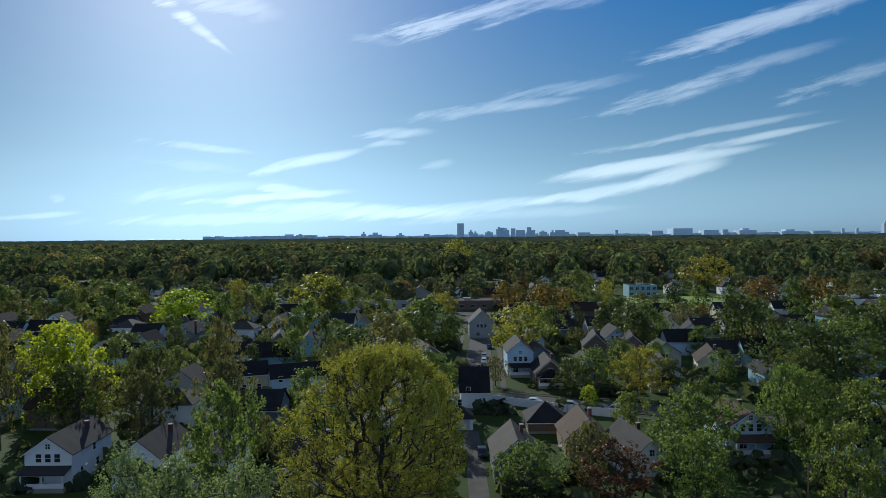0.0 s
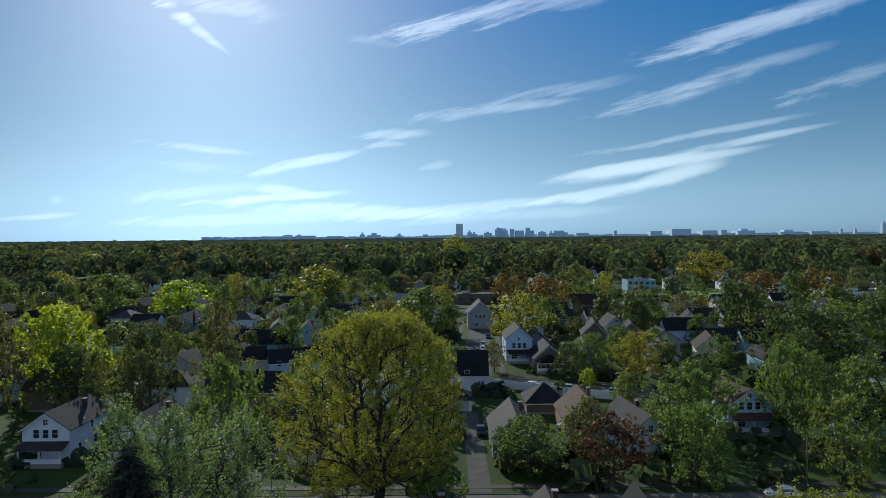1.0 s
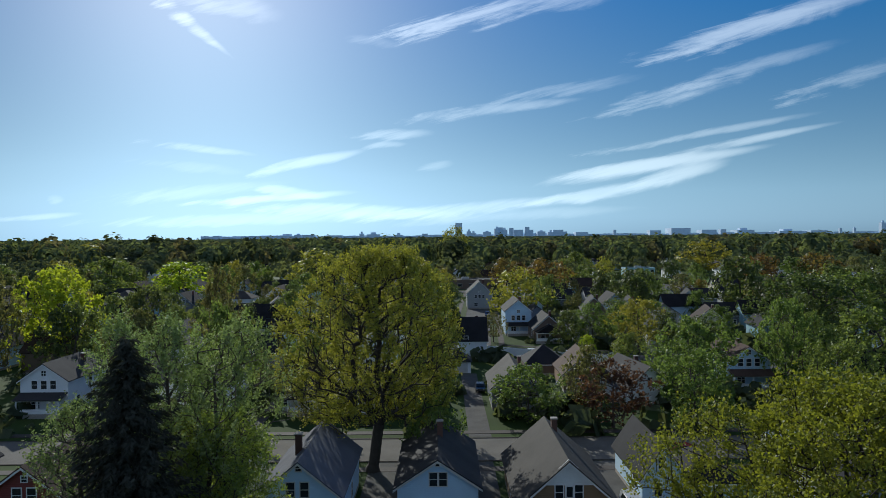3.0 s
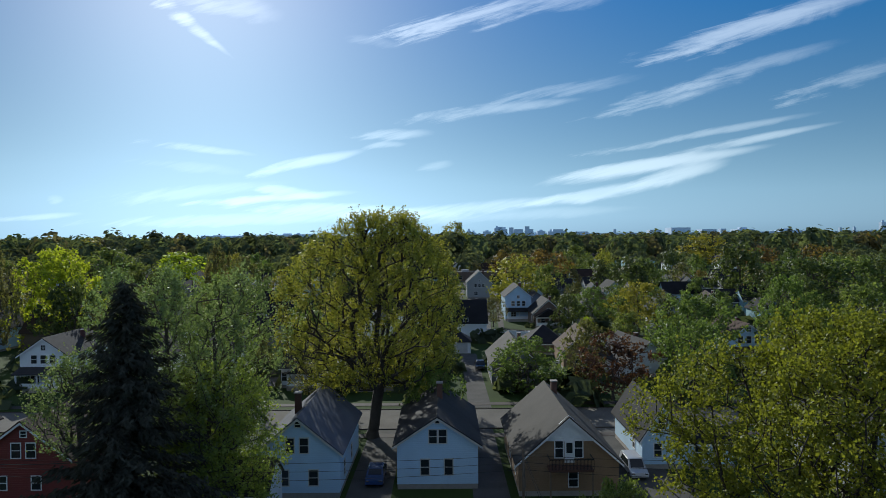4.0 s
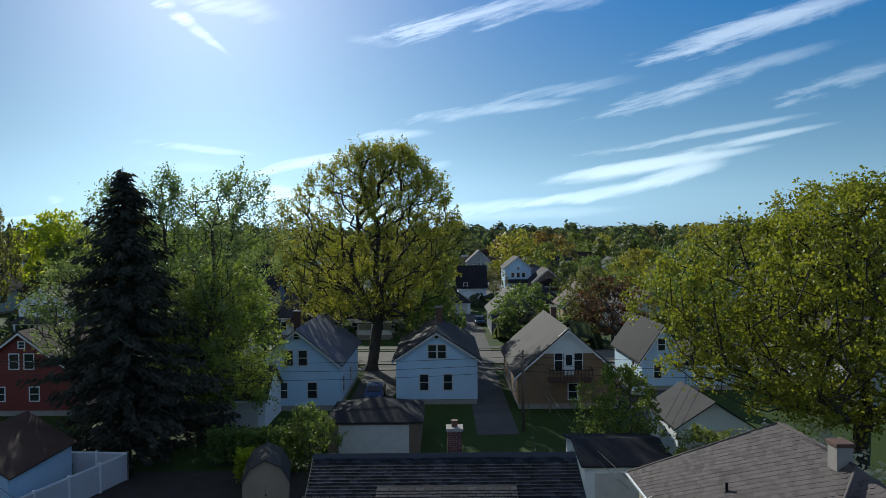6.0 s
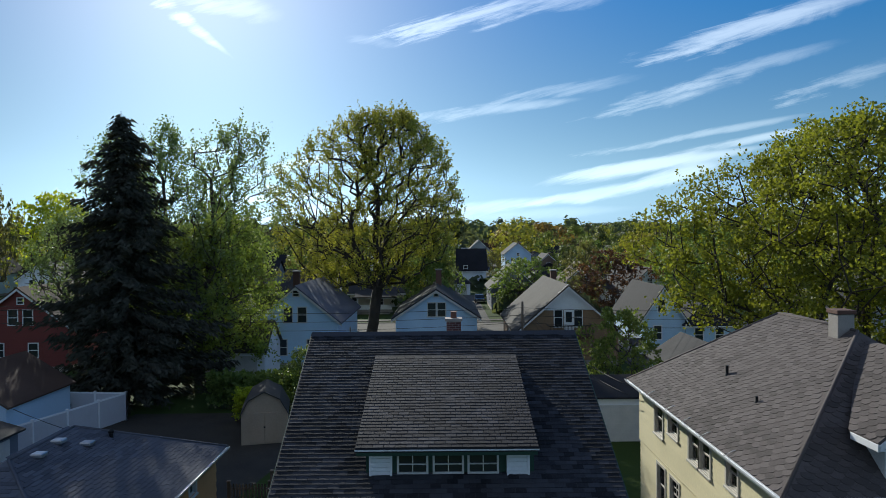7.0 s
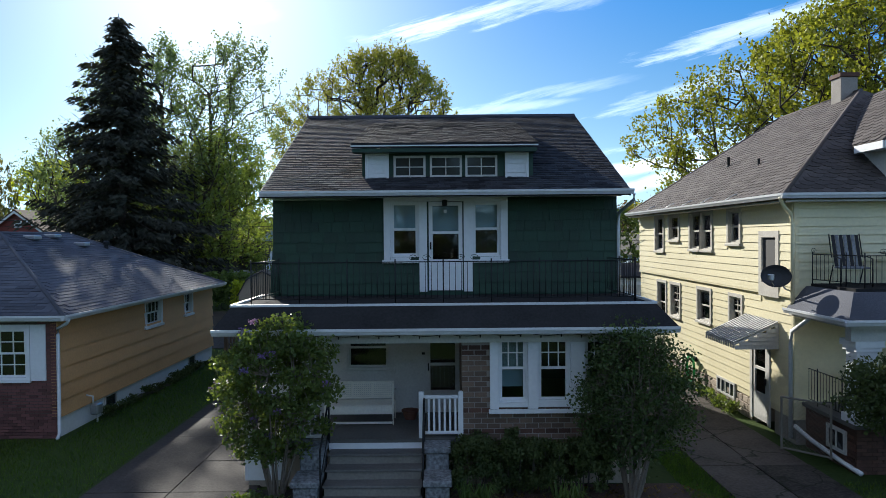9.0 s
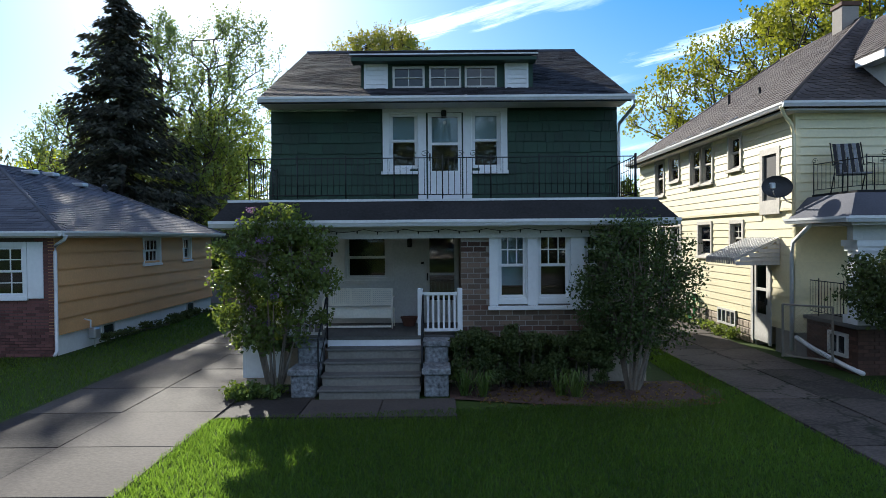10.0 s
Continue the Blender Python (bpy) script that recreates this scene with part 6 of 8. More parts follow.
# white walls; the blue cast of shade is put into the clapboard colour
back_white = house("white house, walls tinted shade-blue, with a worn grey shingle gable roof", (-0.7, 64, 0), 0, 7.7, 14, 4.39, 2.5, "front", "wall_blue", "roof_grey", "white_old",
    [("F", -0.42, 4.4, 0.72, 1.25, 1), ("F", 0.5, 4.4, 0.72, 1.25, 1), ("F", -1.2, 1.4, 0.75, 1.45, 1), ("F", 1.05, 1.4, 0.75, 1.45, 1), ("F", 0.0, 6.3, 0.35, 0.5, 1)], chimney=(0.2, 8, 6.5, 8.4, "brick_dark"), group="backs of the next street")
back_buff = house("buff brick house with a white gable and a rear balcony", (11.4, 62, 0), 0, 9.2, 15, 3.3, 4.0, "front", "wall_buff", "roof_tan", "white",
    [("F", -0.9, 3.6, 0.7, 1.7, 1), ("F", 0.9, 3.6, 0.7, 1.7, 1), ("F", 0.4, 0.9, 0.8, 1.4, 1), ("L", 3, 1.2, 0.9, 1.3, 1), ("L", 8, 1.2, 0.9, 1.3, 1)], chimney=(0.5, 11.5, 6.3, 8.15, "brick_dark"), door=(0.05, 3.1), group="backs of the next street")
part("gable_panel", prism(bmesh.new(), [(-2.6, -0.05, 5.1), (2.6, -0.05, 5.1), (0, -0.05, 7.5)], (0, 0.06, 0)), M["wall_white"], back_buff, "pale blue-white gable boards")
bal = part("balcony", boxes((-2.0, 2.0, -1.5, -0.02, 2.7, 2.9)), M["brick_dark"], back_buff)
part("balcony_rail", boxes((-2.0, 2.0, -1.5, -1.44, 3.8, 3.88)), M["iron"], bal)
for x in (-2.0, 1.94):
    part("balcony_rail", boxes((x, x + 0.06, -1.438, -0.02, 3.8, 3.88)), M["iron"], bal)
for k in range(33):
    part("baluster", boxes((k / 8 - 2.0, k / 8 - 1.97, -1.49, -1.45, 2.9, 3.8)), M["iron"], bal)
for x in (-1.9, 1.9):
    part("post", boxes((x - 0.07, x + 0.07, -1.45, -1.3, 0, 2.7)), M["wood"], back_buff)
house("low pale blue annexe with a hipped dark roof", (27.2, 69, 0), 0, 5.0, 8, 2.9, 1.7, "hip", "wall_blue", "roof_dark", "white", [("F", -1.2, 1.0, 0.8, 1.4, 1), ("F", 0.9, 1.0, 0.8, 1.4, 1), ("L", 2, 1.0, 0.8, 1.4, 1)], group="backs of the next street")
house("pale blue cottage with a steep dark roof", (22.4, 69, 0), 0, 4.4, 11, 3.4, 3.2, "front", "wall_blue", "roof_charcoal", "white", [("F", -0.6, 1.3, 0.75, 1.35, 1), ("F", -0.2, 4.1, 0.7, 1.2, 1), ("L", 3, 1.3, 0.8, 1.3, 1)], group="backs of the next street")
back_red = house("barn-red house with a brown roof and white windows", (-38.2, 61, 0), 0, 8.6, 13, 4.4, 3.2, "front", "wall_red", "roof_rust", "white",
    [("F", -0.6, 4.3, 0.8, 1.3, 1), ("F", 0.75, 4.3, 0.8, 1.3, 1), ("F", -1.9, 1.4, 0.8, 1.2, 1), ("F", 1.2, 1.4, 0.8, 1.2, 1), ("F", 0.1, 6.2, 0.5, 0.5, 1)], group="backs of the next street")
house("cream cottage with a grey roof", (-24.5, 65, 0), 0, 8, 12, 3.2, 3.2, "side", "wall_cream", "roof_tan", "white_old", [("F", -1.5, 1.2, 0.9, 1.3, 1), ("F", 1.5, 1.2, 0.9, 1.3, 1)], group="backs of the next street")
house("white cottage with a grey roof", (-53, 62, 0), 0, 8, 12, 4.6, 3.0, "front", "wall_white", "roof_grey", "white", [("F", -1.2, 1.2, 0.9, 1.3, 1), ("F", 1.2, 1.2, 0.9, 1.3, 1), ("F", 0, 4.6, 0.9, 1.2, 2)], group="backs of the next street")
house("grey cottage with a dark roof", (40.5, 60, 0), 0, 8, 12, 4.6, 3.2, "front", "wall_grey", "roof_dark", "white", [("F", -1.2, 1.2, 0.9, 1.3, 1), ("F", 1.2, 1.2, 0.9, 1.3, 1), ("F", 0, 4.6, 0.9, 1.2, 2)], group="backs of the next street")
house("cream cottage with a brown roof", (54, 61, 0), 0, 8, 12, 4.6, 3.2, "front", "wall_cream", "roof_rust", "white", [("F", -1.2, 1.2, 0.9, 1.3, 1), ("F", 1.2, 1.2, 0.9, 1.3, 1), ("F", 0, 4.6, 0.9, 1.2, 2)], group="backs of the next street")

# garages and sheds between the yards
def garage(label, at, turn, w, d, eave, rise, style, wall, roof):
    g = thing("garage", label, "garage", at, turn, "yard garages")
    if style == "front":
        bm = prism(bmesh.new(), [(-w / 2, 0, -0.1), (w / 2, 0, -0.1), (w / 2, 0, eave), (0, 0, eave + rise), (-w / 2, 0, eave)], (0, d, 0))
    elif style == "side":
        bm = prism(bmesh.new(), [(-w / 2, 0, -0.1), (-w / 2, d, -0.1), (-w / 2, d, eave), (-w / 2, d / 2, eave + rise), (-w / 2, 0, eave)], (w, 0, 0))
    else:
        bm = boxes((-w / 2, w / 2, 0, d, -0.1, eave))
    part("wall", bm, M[wall], g)
    bm = bmesh.new()
    for c in roof_slopes(w, d, eave, rise, style, 0.25):
        slab(bm, c, 0.1)
    part("roof", bm, M[roof], g)
    dr = part("door", boxes((-w * 0.38, w * 0.38, -0.05, -0.005, 0, 2.1)), M["white_old"], g)
    for k in range(1, 4):
        part("panel_rib", boxes((-w * 0.37, w * 0.37, -0.065, -0.05, k * 0.52 - 0.02, k * 0.52 + 0.02)), M["white_old"], dr)
    return g


garage("dark shingled garage in the back yard", (-5.2, 49.5, 0), 0, 6.8, 6.0, 2.3, 1.0, "hip", "wall_brown", "roof_dark")
garage("white garage with a grey gable roof", (19.0, 47.5, 0), 0, 5.2, 6.5, 2.3, 1.7, "front", "wall_white", "roof_grey")
garage("low white garage with a dark hipped roof", (10.6, 39.0, 0), 0, 5.0, 6.0, 2.5, 0.6, "side", "wall_white", "roof_dark")
garage("pale blue garage with a brown shingle roof", (-30.5, 41.0, 0), -90, 6.5, 6.0, 2.6, 1.9, "side", "wall_blue", "roof_rust")
garage("small white outbuilding with a grey roof", (-17.5, 56.5, 0), 0, 5.0, 5.5, 2.5, 2.1, "side", "wall_white", "roof_tan")
garage("white garage at the end of a long driveway", (2.8, 139, 0), 0, 5.4, 6, 2.4, 1.9, "hip", "wall_white", "roof_dark")
garage("grey garage with a shallow roof", (-21.5, 31, 0), 90, 6.0, 6.0, 2.3, 0.9, "side", "wall_slate", "roof_grey")

# ---- the far side of the next street, and the blocks beyond ----
FRONT2 = [("F", -1.5, 4.3, 0.9, 1.3, 1), ("F", 0.0, 4.3, 0.9, 1.3, 1), ("F", 1.5, 4.3, 0.9, 1.3, 1), ("F", -1.4, 1.2, 1.3, 1.3, 2), ("F", 0.0, 6.4, 0.7, 0.8, 2), ("R", 3, 1.3, 0.9, 1.3, 1), ("R", 7, 4.2, 0.9, 1.2, 1), ("R", 8, 1.3, 0.9, 1.3, 1), ("L", 4, 1.3, 0.9, 1.3, 1), ("L", 8, 4.2, 0.9, 1.2, 1)]
FRONT1 = [("F", 0.0, 3.9, 0.8, 1.0, 2), ("F", -1.5, 1.2, 1.0, 1.3, 1), ("R", 3, 1.3, 0.9, 1.3, 1), ("L", 4, 1.3, 0.9, 1.3, 1)]
SIDE2 = [("F", -4.5, 4.0, 0.9, 1.3, 1), ("F", -1.5, 4.0, 0.9, 1.3, 1), ("F", 2.0, 4.0, 0.9, 1.3, 2), ("F", -3.5, 1.2, 0.9, 1.3, 1), ("F", 0.5, 1.2, 0.9, 1.3, 1), ("F", 4.2, 1.2, 0.9, 1.3, 1)]
NEAR = [  # label, x, y, turn, w, d, eave, rise, style, wall, roof, windows, porch
    ("white two-storey house with a dark roof and a front porch", -64, 108, 0, 7.6, 13, 5.7, 2.6, "front", "wall_white", "roof_grey", FRONT2, (7.0, 2.0, 3.0, "shed")),
    ("white house with a bay front and a tan roof", -49.5, 108, 0, 7.6, 13, 4.6, 3.0, "front", "wall_white", "roof_tan", FRONT1, (6.5, 2.2, 2.8, "gable")),
    ("pale house with a grey roof behind a tree", -38.5, 107, 0, 7.6, 13, 4.8, 2.7, "front", "wall_white", "roof_tan", FRONT2, (7.0, 2.0, 3.0, "shed")),
    ("white cottage half hidden by a maple", -22, 108, 0, 8, 12, 3.4, 3.2, "side", "wall_white", "roof_grey", SIDE2[3:], (5.5, 2.0, 2.7, "gable")),
    ("white bungalow with a porch behind a maple", -10.5, 107, 0, 8.5, 12, 3.3, 3.0, "side", "wall_cream", "roof_grey", SIDE2[3:], (6.0, 2.0, 2.7, "shed")),
    ("grey-roofed house with a cross gable", 11.5, 109, 0, 7.6, 12, 3.6, 3.4, "front", "wall_slate", "roof_tan", FRONT1, (6.5, 2.2, 2.8, "gable")),
    ("house with a broad brown roof", 25.5, 121, 0, 8.2, 10, 3.4, 3.6, "front", "wall_buff", "roof_rust", FRONT1, None),
    ("dark hipped-roof outbuilding behind a house", 20.5, 136, 0, 8, 8, 2.6, 3.0, "hip", "wall_brown", "roof_dark", (), None),
    ("long white house with a grey roof and dormer", 33.5, 110, 8, 8.0, 13, 3.0, 3.6, "front", "wall_white", "roof_grey", FRONT1, None),
    ("cream house with a brown roof and upper windows", 55, 122, 0, 7.8, 12, 5.2, 2.6, "front", "wall_blue", "roof_rust", FRONT2, (7.0, 2.0, 3.0, "shed")),
    ("white house with a steep black gambrel-like roof", 6.6, 155, 0, 6.4, 10, 4.4, 4.6, "side", "wall_white", "roof_charcoal", SIDE2[1:2] + SIDE2[3:5], None),
    ("tall pale blue house with balconies and a dark roof", 21.2, 192, 0, 7.4, 13, 7.0, 3.0, "front", "wall_blue", "roof_charcoal", FRONT2, (6.6, 2.0, 3.0, "shed")),
    ("brown bungalow with a porch and a dark roof", 27.6, 178, 0, 7.8, 12, 3.8, 3.4, "front", "wall_brown", "roof_charcoal", FRONT1, (7.0, 2.2, 2.9, "gable")),
    ("grey cottage with a dark roof", 38.2, 180, 0, 7.6, 12, 3.8, 3.4, "front", "wall_grey", "roof_charcoal", FRONT1, None),
    ("buff brick house with a grey roof", -4.5, 196, 18, 8.0, 13, 5.6, 2.8, "front", "wall_buff", "roof_dark", FRONT2, (6.8, 2.0, 3.0, "shed")),
    ("large pale grey house with a steep gable", 14, 263, 0, 9.5, 13, 6.2, 4.4, "front", "wall_grey", "roof_dark", FRONT2, None),
    ("white gabled timber cottage", 86.5, 238, -15, 7.6, 12, 4.8, 3.9, "front", "wall_white", "roof_charcoal", FRONT1, None),
    ("tall white house with a porch and a slate roof", 55.5, 172, -12, 7.6, 12, 4.9, 3.2, "front", "wall_white", "roof_dark", FRONT2, (7.0, 2.0, 3.0, "shed")),
    ("brown gabled timber house", 59.5, 215, -10, 7.8, 12, 4.6, 3.6, "front", "wall_brown", "roof_charcoal", FRONT1, None),
    ("dark brown gabled house", 48, 216, -8, 7.8, 12, 4.6, 3.8, "front", "wall_brown", "roof_dark", FRONT1, None),
    ("long white house with a black roof", -52, 172, 20, 13, 8.5, 5.0, 2.6, "side", "wall_cream", "roof_charcoal", SIDE2, None),
    ("long aqua house with a black roof", -37, 170, 20, 13.5, 8.5, 5.0, 2.6, "side", "wall_blue", "roof_charcoal", SIDE2, None),
    ("dark-roofed house in a row", -112, 250, 0, 10, 11, 4.6, 3.2, "side", "wall_white", "roof_charcoal", SIDE2[1:], None),
    ("dark-roofed house with a white gable", -98, 252, 0, 8.5, 12, 4.4, 3.6, "front", "wall_slate", "roof_charcoal", FRONT2, None),
    ("slate-blue cottage with a dark roof", -84, 248, 0, 8.0, 11, 3.6, 3.4, "front", "wall_slate", "roof_dark", FRONT1, None),
    ("white gambrel house with a brown roof", -66, 268, 0, 9.0, 12, 5.6, 3.4, "front", "wall_white", "roof_umber", FRONT2, None),
    ("brown house with a dark roof", -56.5, 230, 12, 8.5, 11, 4.0, 3.6, "front", "wall_brown", "roof_charcoal", FRONT1, None),
    ("aqua cottage with a grey roof", -46, 226, 8, 7.0, 11, 4.0, 3.6, "front", "wall_aqua", "roof_dark", FRONT1, None),
    ("aqua painted gabled house", -49.5, 264, 0, 8.0, 11, 5.0, 3.6, "front", "wall_aqua", "roof_dark", FRONT2, None),
    ("white house behind trees", 127, 178, -15, 8.0, 12, 5.4, 3.2, "front", "wall_white", "roof_umber", FRONT2, None),
    ("pale house with a brown roof among trees", 75, 190, -14, 8.0, 12, 4.0, 3.4, "front", "wall_cream", "roof_umber", FRONT1, None),
]
PLACED = [(0, 20), (12, 22), (-13, 22), (-13.5, 69), (-0.6, 69), (11.4, 69), (26.5, 64), (-38, 67), (-24, 70), (-53, 68), (40, 66), (54, 67)]
for label, x, y, turn, w, d, eave, rise, style, wall, roof, win, porch in NEAR:
    house(label, (x, y, 0), turn, w, d, eave, rise, style, wall, roof, "white", win, porch, group="houses of the next blocks", courses=False, chimney=(w * 0.2, d * 0.7, eave, eave + rise + 0.15, "brick_red") if style != "hip" else None)
    PLACED.append((x, y + d / 2))

# rows of houses on the blocks further off: a few kinds, repeated
rng = random.Random(11)
KINDS = []
for k, (wall, roof, style, w, d, eave, rise) in enumerate([
        ("wall_white", "roof_charcoal", "front", 7.6, 12, 5.4, 3.0), ("wall_blue", "roof_charcoal", "front", 7.4, 12, 5.0, 3.4), ("wall_cream", "roof_dark", "front", 7.8, 12, 4.4, 3.4),
        ("wall_grey", "roof_dark", "side", 9.0, 9, 4.6, 3.0), ("wall_brown", "roof_umber", "front", 7.6, 12, 4.8, 3.2), ("wall_slate", "roof_dark", "side", 9.5, 9, 4.0, 3.2), ("wall_white", "roof_tan", "hip", 8.5, 11, 5.4, 2.4), ("wall_aqua", "roof_charcoal", "front", 7.4, 11, 4.8, 3.4)]):
    win = FRONT2[:6] if style == "front" else [("F", -2.5, 1.2, 0.9, 1.3, 1), ("F", 2.5, 1.2, 0.9, 1.3, 1), ("F", 0, 3.1, 0.9, 1.2, 1)]
    KINDS.append((wall, roof, style, w, d, eave, rise, win))
made = {}
road_rows = [118, 143, 172, 205, 228, 262, 286, 318, 410, 445, 480, 520, 565, 610, 660, 710]
for y in road_rows:
    half = y * 0.62 + 16
    x = -half + rng.uniform(0, 8)
    while x < half:
        yy = y + rng.uniform(-2.5, 2.5)
        clear = all((x - a) ** 2 + (yy + 5 - b) ** 2 > 13.5 ** 2 for a, b in PLACED)
        in_field = 85 < x < 190 and 340 < yy < 445
        on_road = (8 < x < 26 and 170 < yy < 345) or (10 < x < 155 and abs(yy + 5 - (168 - (x - 12) * 0.42)) < 12)
        if clear and not in_field and not on_road and rng.random() < (0.85 if y < 420 else 0.6):
            k = rng.randrange(len(KINDS))
            turn = rng.choice((0, 0, 0, 90, -90)) + rng.uniform(-4, 4)
            far = y > 300
            if (k, far) not in made:
                wall, roof, style, w, d, eave, rise, win = KINDS[k]
                made[k, far] = house("{} timber house with a {} roof".format(wall.split("_")[1], {"roof_dark": "dark", "roof_charcoal": "charcoal", "roof_umber": "dark brown", "roof_tan": "tan"}[roof]), (x, yy, 0), turn, w, d, eave, rise, style, wall, roof, "white", win[1:3] if far else win[:5], None, group="houses of the far blocks", courses=False, plain=far)
            else:
                copy_thing(made[k, far], pose(x, yy, 0, 0, 0, turn))
            PLACED.append((x, yy + 5))
        x += rng.uniform(11, 15) if y < 420 else rng.uniform(16, 30)

# low shops with flat roofs, a church and a school among the trees
def flat_block(name, label, category, x, y, w, d, h, wall, roof, rows=1, cols=8):
    b = thing(name, label, category, (x, y, 0))
    part("wall", boxes((-w / 2, w / 2, 0, d, 0, h)), M[wall], b)
    part("roof", boxes((-w / 2 + 0.3, w / 2 - 0.3, 0.3, d - 0.3, h, h + 0.08)), M[roof], b)
    part("parapet", boxes((-w / 2, w / 2, 0, 0.25, h, h + 0.5), (-w / 2, w / 2, d - 0.25, d, h, h + 0.5), (-w / 2, -w / 2 + 0.25, 0.25, d - 0.25, h, h + 0.5), (w / 2 - 0.25, w / 2, 0.25, d - 0.25, h, h + 0.5)), M[wall], b)
    for r in range(rows):
        for c in range(cols):
            simple_window(b, (-w / 2 + w * (c + 0.5) / cols, 0.0, 1.2 + 3.4 * r), 0, min(2.2, w / cols * 0.55), 1.6, M["white_old"], 2)
    part("roof_unit", boxes((-2, 2, d * 0.4, d * 0.4 + 3, h + 0.08, h + 1.4), bevel=0.08), M["galvanised"], b)
    return b


flat_block("shop", "long low shop with a flat grey roof", "shop", -55, 372, 70, 16, 4.5, "wall_grey", "roof_grey", 1, 12)
flat_block("shop", "low brown shop with a flat roof", "shop", 12, 366, 36, 18, 4.5, "wall_brown", "roof_grey", 1, 6)
flat_block("school", "pale green-grey school block at a field", "school", 126, 432, 18, 14, 7.0, "wall_aqua", "roof_grey", 2, 5)
flat_block("warehouse", "white flat-roofed commercial warehouse", "warehouse", 205, 330, 30, 22, 7.0, "wall_white", "roof_grey", 1, 5)
flat_block("warehouse", "white low commercial block", "warehouse", 232, 350, 26, 22, 5.5, "wall_white", "galvanised", 1, 5)
flat_block("warehouse", "white commercial block with a pale roof", "warehouse", 262, 372, 30, 22, 8.0, "wall_white", "wall_white", 2, 6)
ch = thing("church", "large brown brick church with a slate roof", "church", (-72, 660, 0))
part("wall", boxes((-18, 18, 0, 16, 0, 9)), M["brick_dark"], ch)
part("tower", boxes((18, 25, 0, 8, 0, 17), bevel=0.2), M["brick_dark"], ch)
part("roof", prism(bmesh.new(), [(-18.5, -0.5, 9), (-18.5, 16.5, 9), (-18.5, 8, 15.5)], (37, 0, 0)), M["roof_tan"], ch)
for k in range(6):
    simple_window(ch, (-15 + k * 6, 0, 3), 0, 1.6, 4.0, M["white_old"], 2)

# ---- trees ----
def grow(seed, height, base, reach, count, profile, trunk=0.35, lean=(0, 0), fork=0.55, flat=1.0, limbs=(), ragged=1.0):
    """Branch nodes of a tree: each point of the crown joins the nearest branch that leads up to it."""
    g = np.random.default_rng(seed)
    lobes = g.uniform(0, 2 * math.pi, 4), g.integers(2, 6, 4), g.uniform(0.04, 0.13, 4) * ragged
    pts = []
    while len(pts) < count:
        t = g.random()
        a = g.uniform(0, 2 * math.pi)
        rim = reach * profile(t) * (1 + sum(w * math.sin(n * a + p + 3 * t) for p, n, w in zip(*lobes)))
        r = rim * math.sqrt(g.uniform(0.06, 1.0))
        p = np.array([r * math.cos(a) + lean[0] * t, r * math.sin(a) * flat + lean[1] * t, base + (height - base) * t])
        if pts and min(((np.array(pts[-60:]) - p) ** 2).sum(1)) < (reach * 0.09) ** 2:
            continue
        pts.append(p)
    top = base + (height - base) * fork
    steps = 7
    nodes = [np.array([0.0, 0.0, 0.0])]
    par = [-1]
    for k in range(1, steps + 1):
        z = top * k / steps
        nodes.append(np.array([g.normal(0, 0.012) * z + lean[0] * 0.5 * k / steps, g.normal(0, 0.012) * z, z]))
        par.append(k - 1)
    for start, *ends in limbs:
        k = max(range(steps + 1), key=lambda j: -abs(nodes[j][2] - start))
        for p in ends:
            near = np.array(nodes[k])
            for s in (0.34, 0.67, 1.0):
                nodes.append(near + (np.array(p) - near) * s + (g.normal(0, 0.16, 3) if s < 1 else 0))
                par.append(k)
                k = len(nodes) - 1
    length = [np.linalg.norm(nodes[k] - nodes[0]) for k in range(len(nodes))]
    most = len(nodes) + 2 * count
    q, along = np.zeros((most, 3)), np.zeros(most)
    q[: len(nodes)], along[: len(nodes)] = nodes, length
    n, low = len(nodes), next(k for k in range(len(nodes)) if nodes[k][2] >= base * 0.8)
    pts.sort(key=lambda p: np.hypot(p[0], p[1]) + 0.25 * abs(p[2] - base))
    first = n
    for p in pts:
        c = q[low:n]
        dist = np.linalg.norm(c - p, axis=1)
        up = np.maximum(0, c[:, 2] - p[2] + 0.25 * np.hypot(p[0] - c[:, 0], p[1] - c[:, 1]))
        k = low + int(np.argmin(dist + 0.12 * along[low:n] + 1.2 * up))
        d = np.linalg.norm(p - q[k])
        if d > reach * 0.28:
            q[n] = (p + q[k]) / 2 + g.normal(0, 0.06, 3) * d
            along[n] = along[k] + d / 2
            par.append(k)
            k = n
            n += 1
        q[n] = p
        along[n] = along[k] + np.linalg.norm(p - q[k])
        par.append(k)
        n += 1
    nodes = q[:n]
    rad = np.zeros(len(nodes))
    kids = [[] for _ in nodes]
    for i, p in enumerate(par):
        if p >= 0:
            kids[p].append(i)
    for i in range(len(nodes) - 1, -1, -1):
        rad[i] = 0.02 if not kids[i] else sum(rad[k] ** 2.3 for k in kids[i]) ** (1 / 2.3)
    rad = np.maximum(rad * trunk / rad[1], 0.012)
    rad[0] = rad[1] * 1.5
    return nodes, par, rad, first


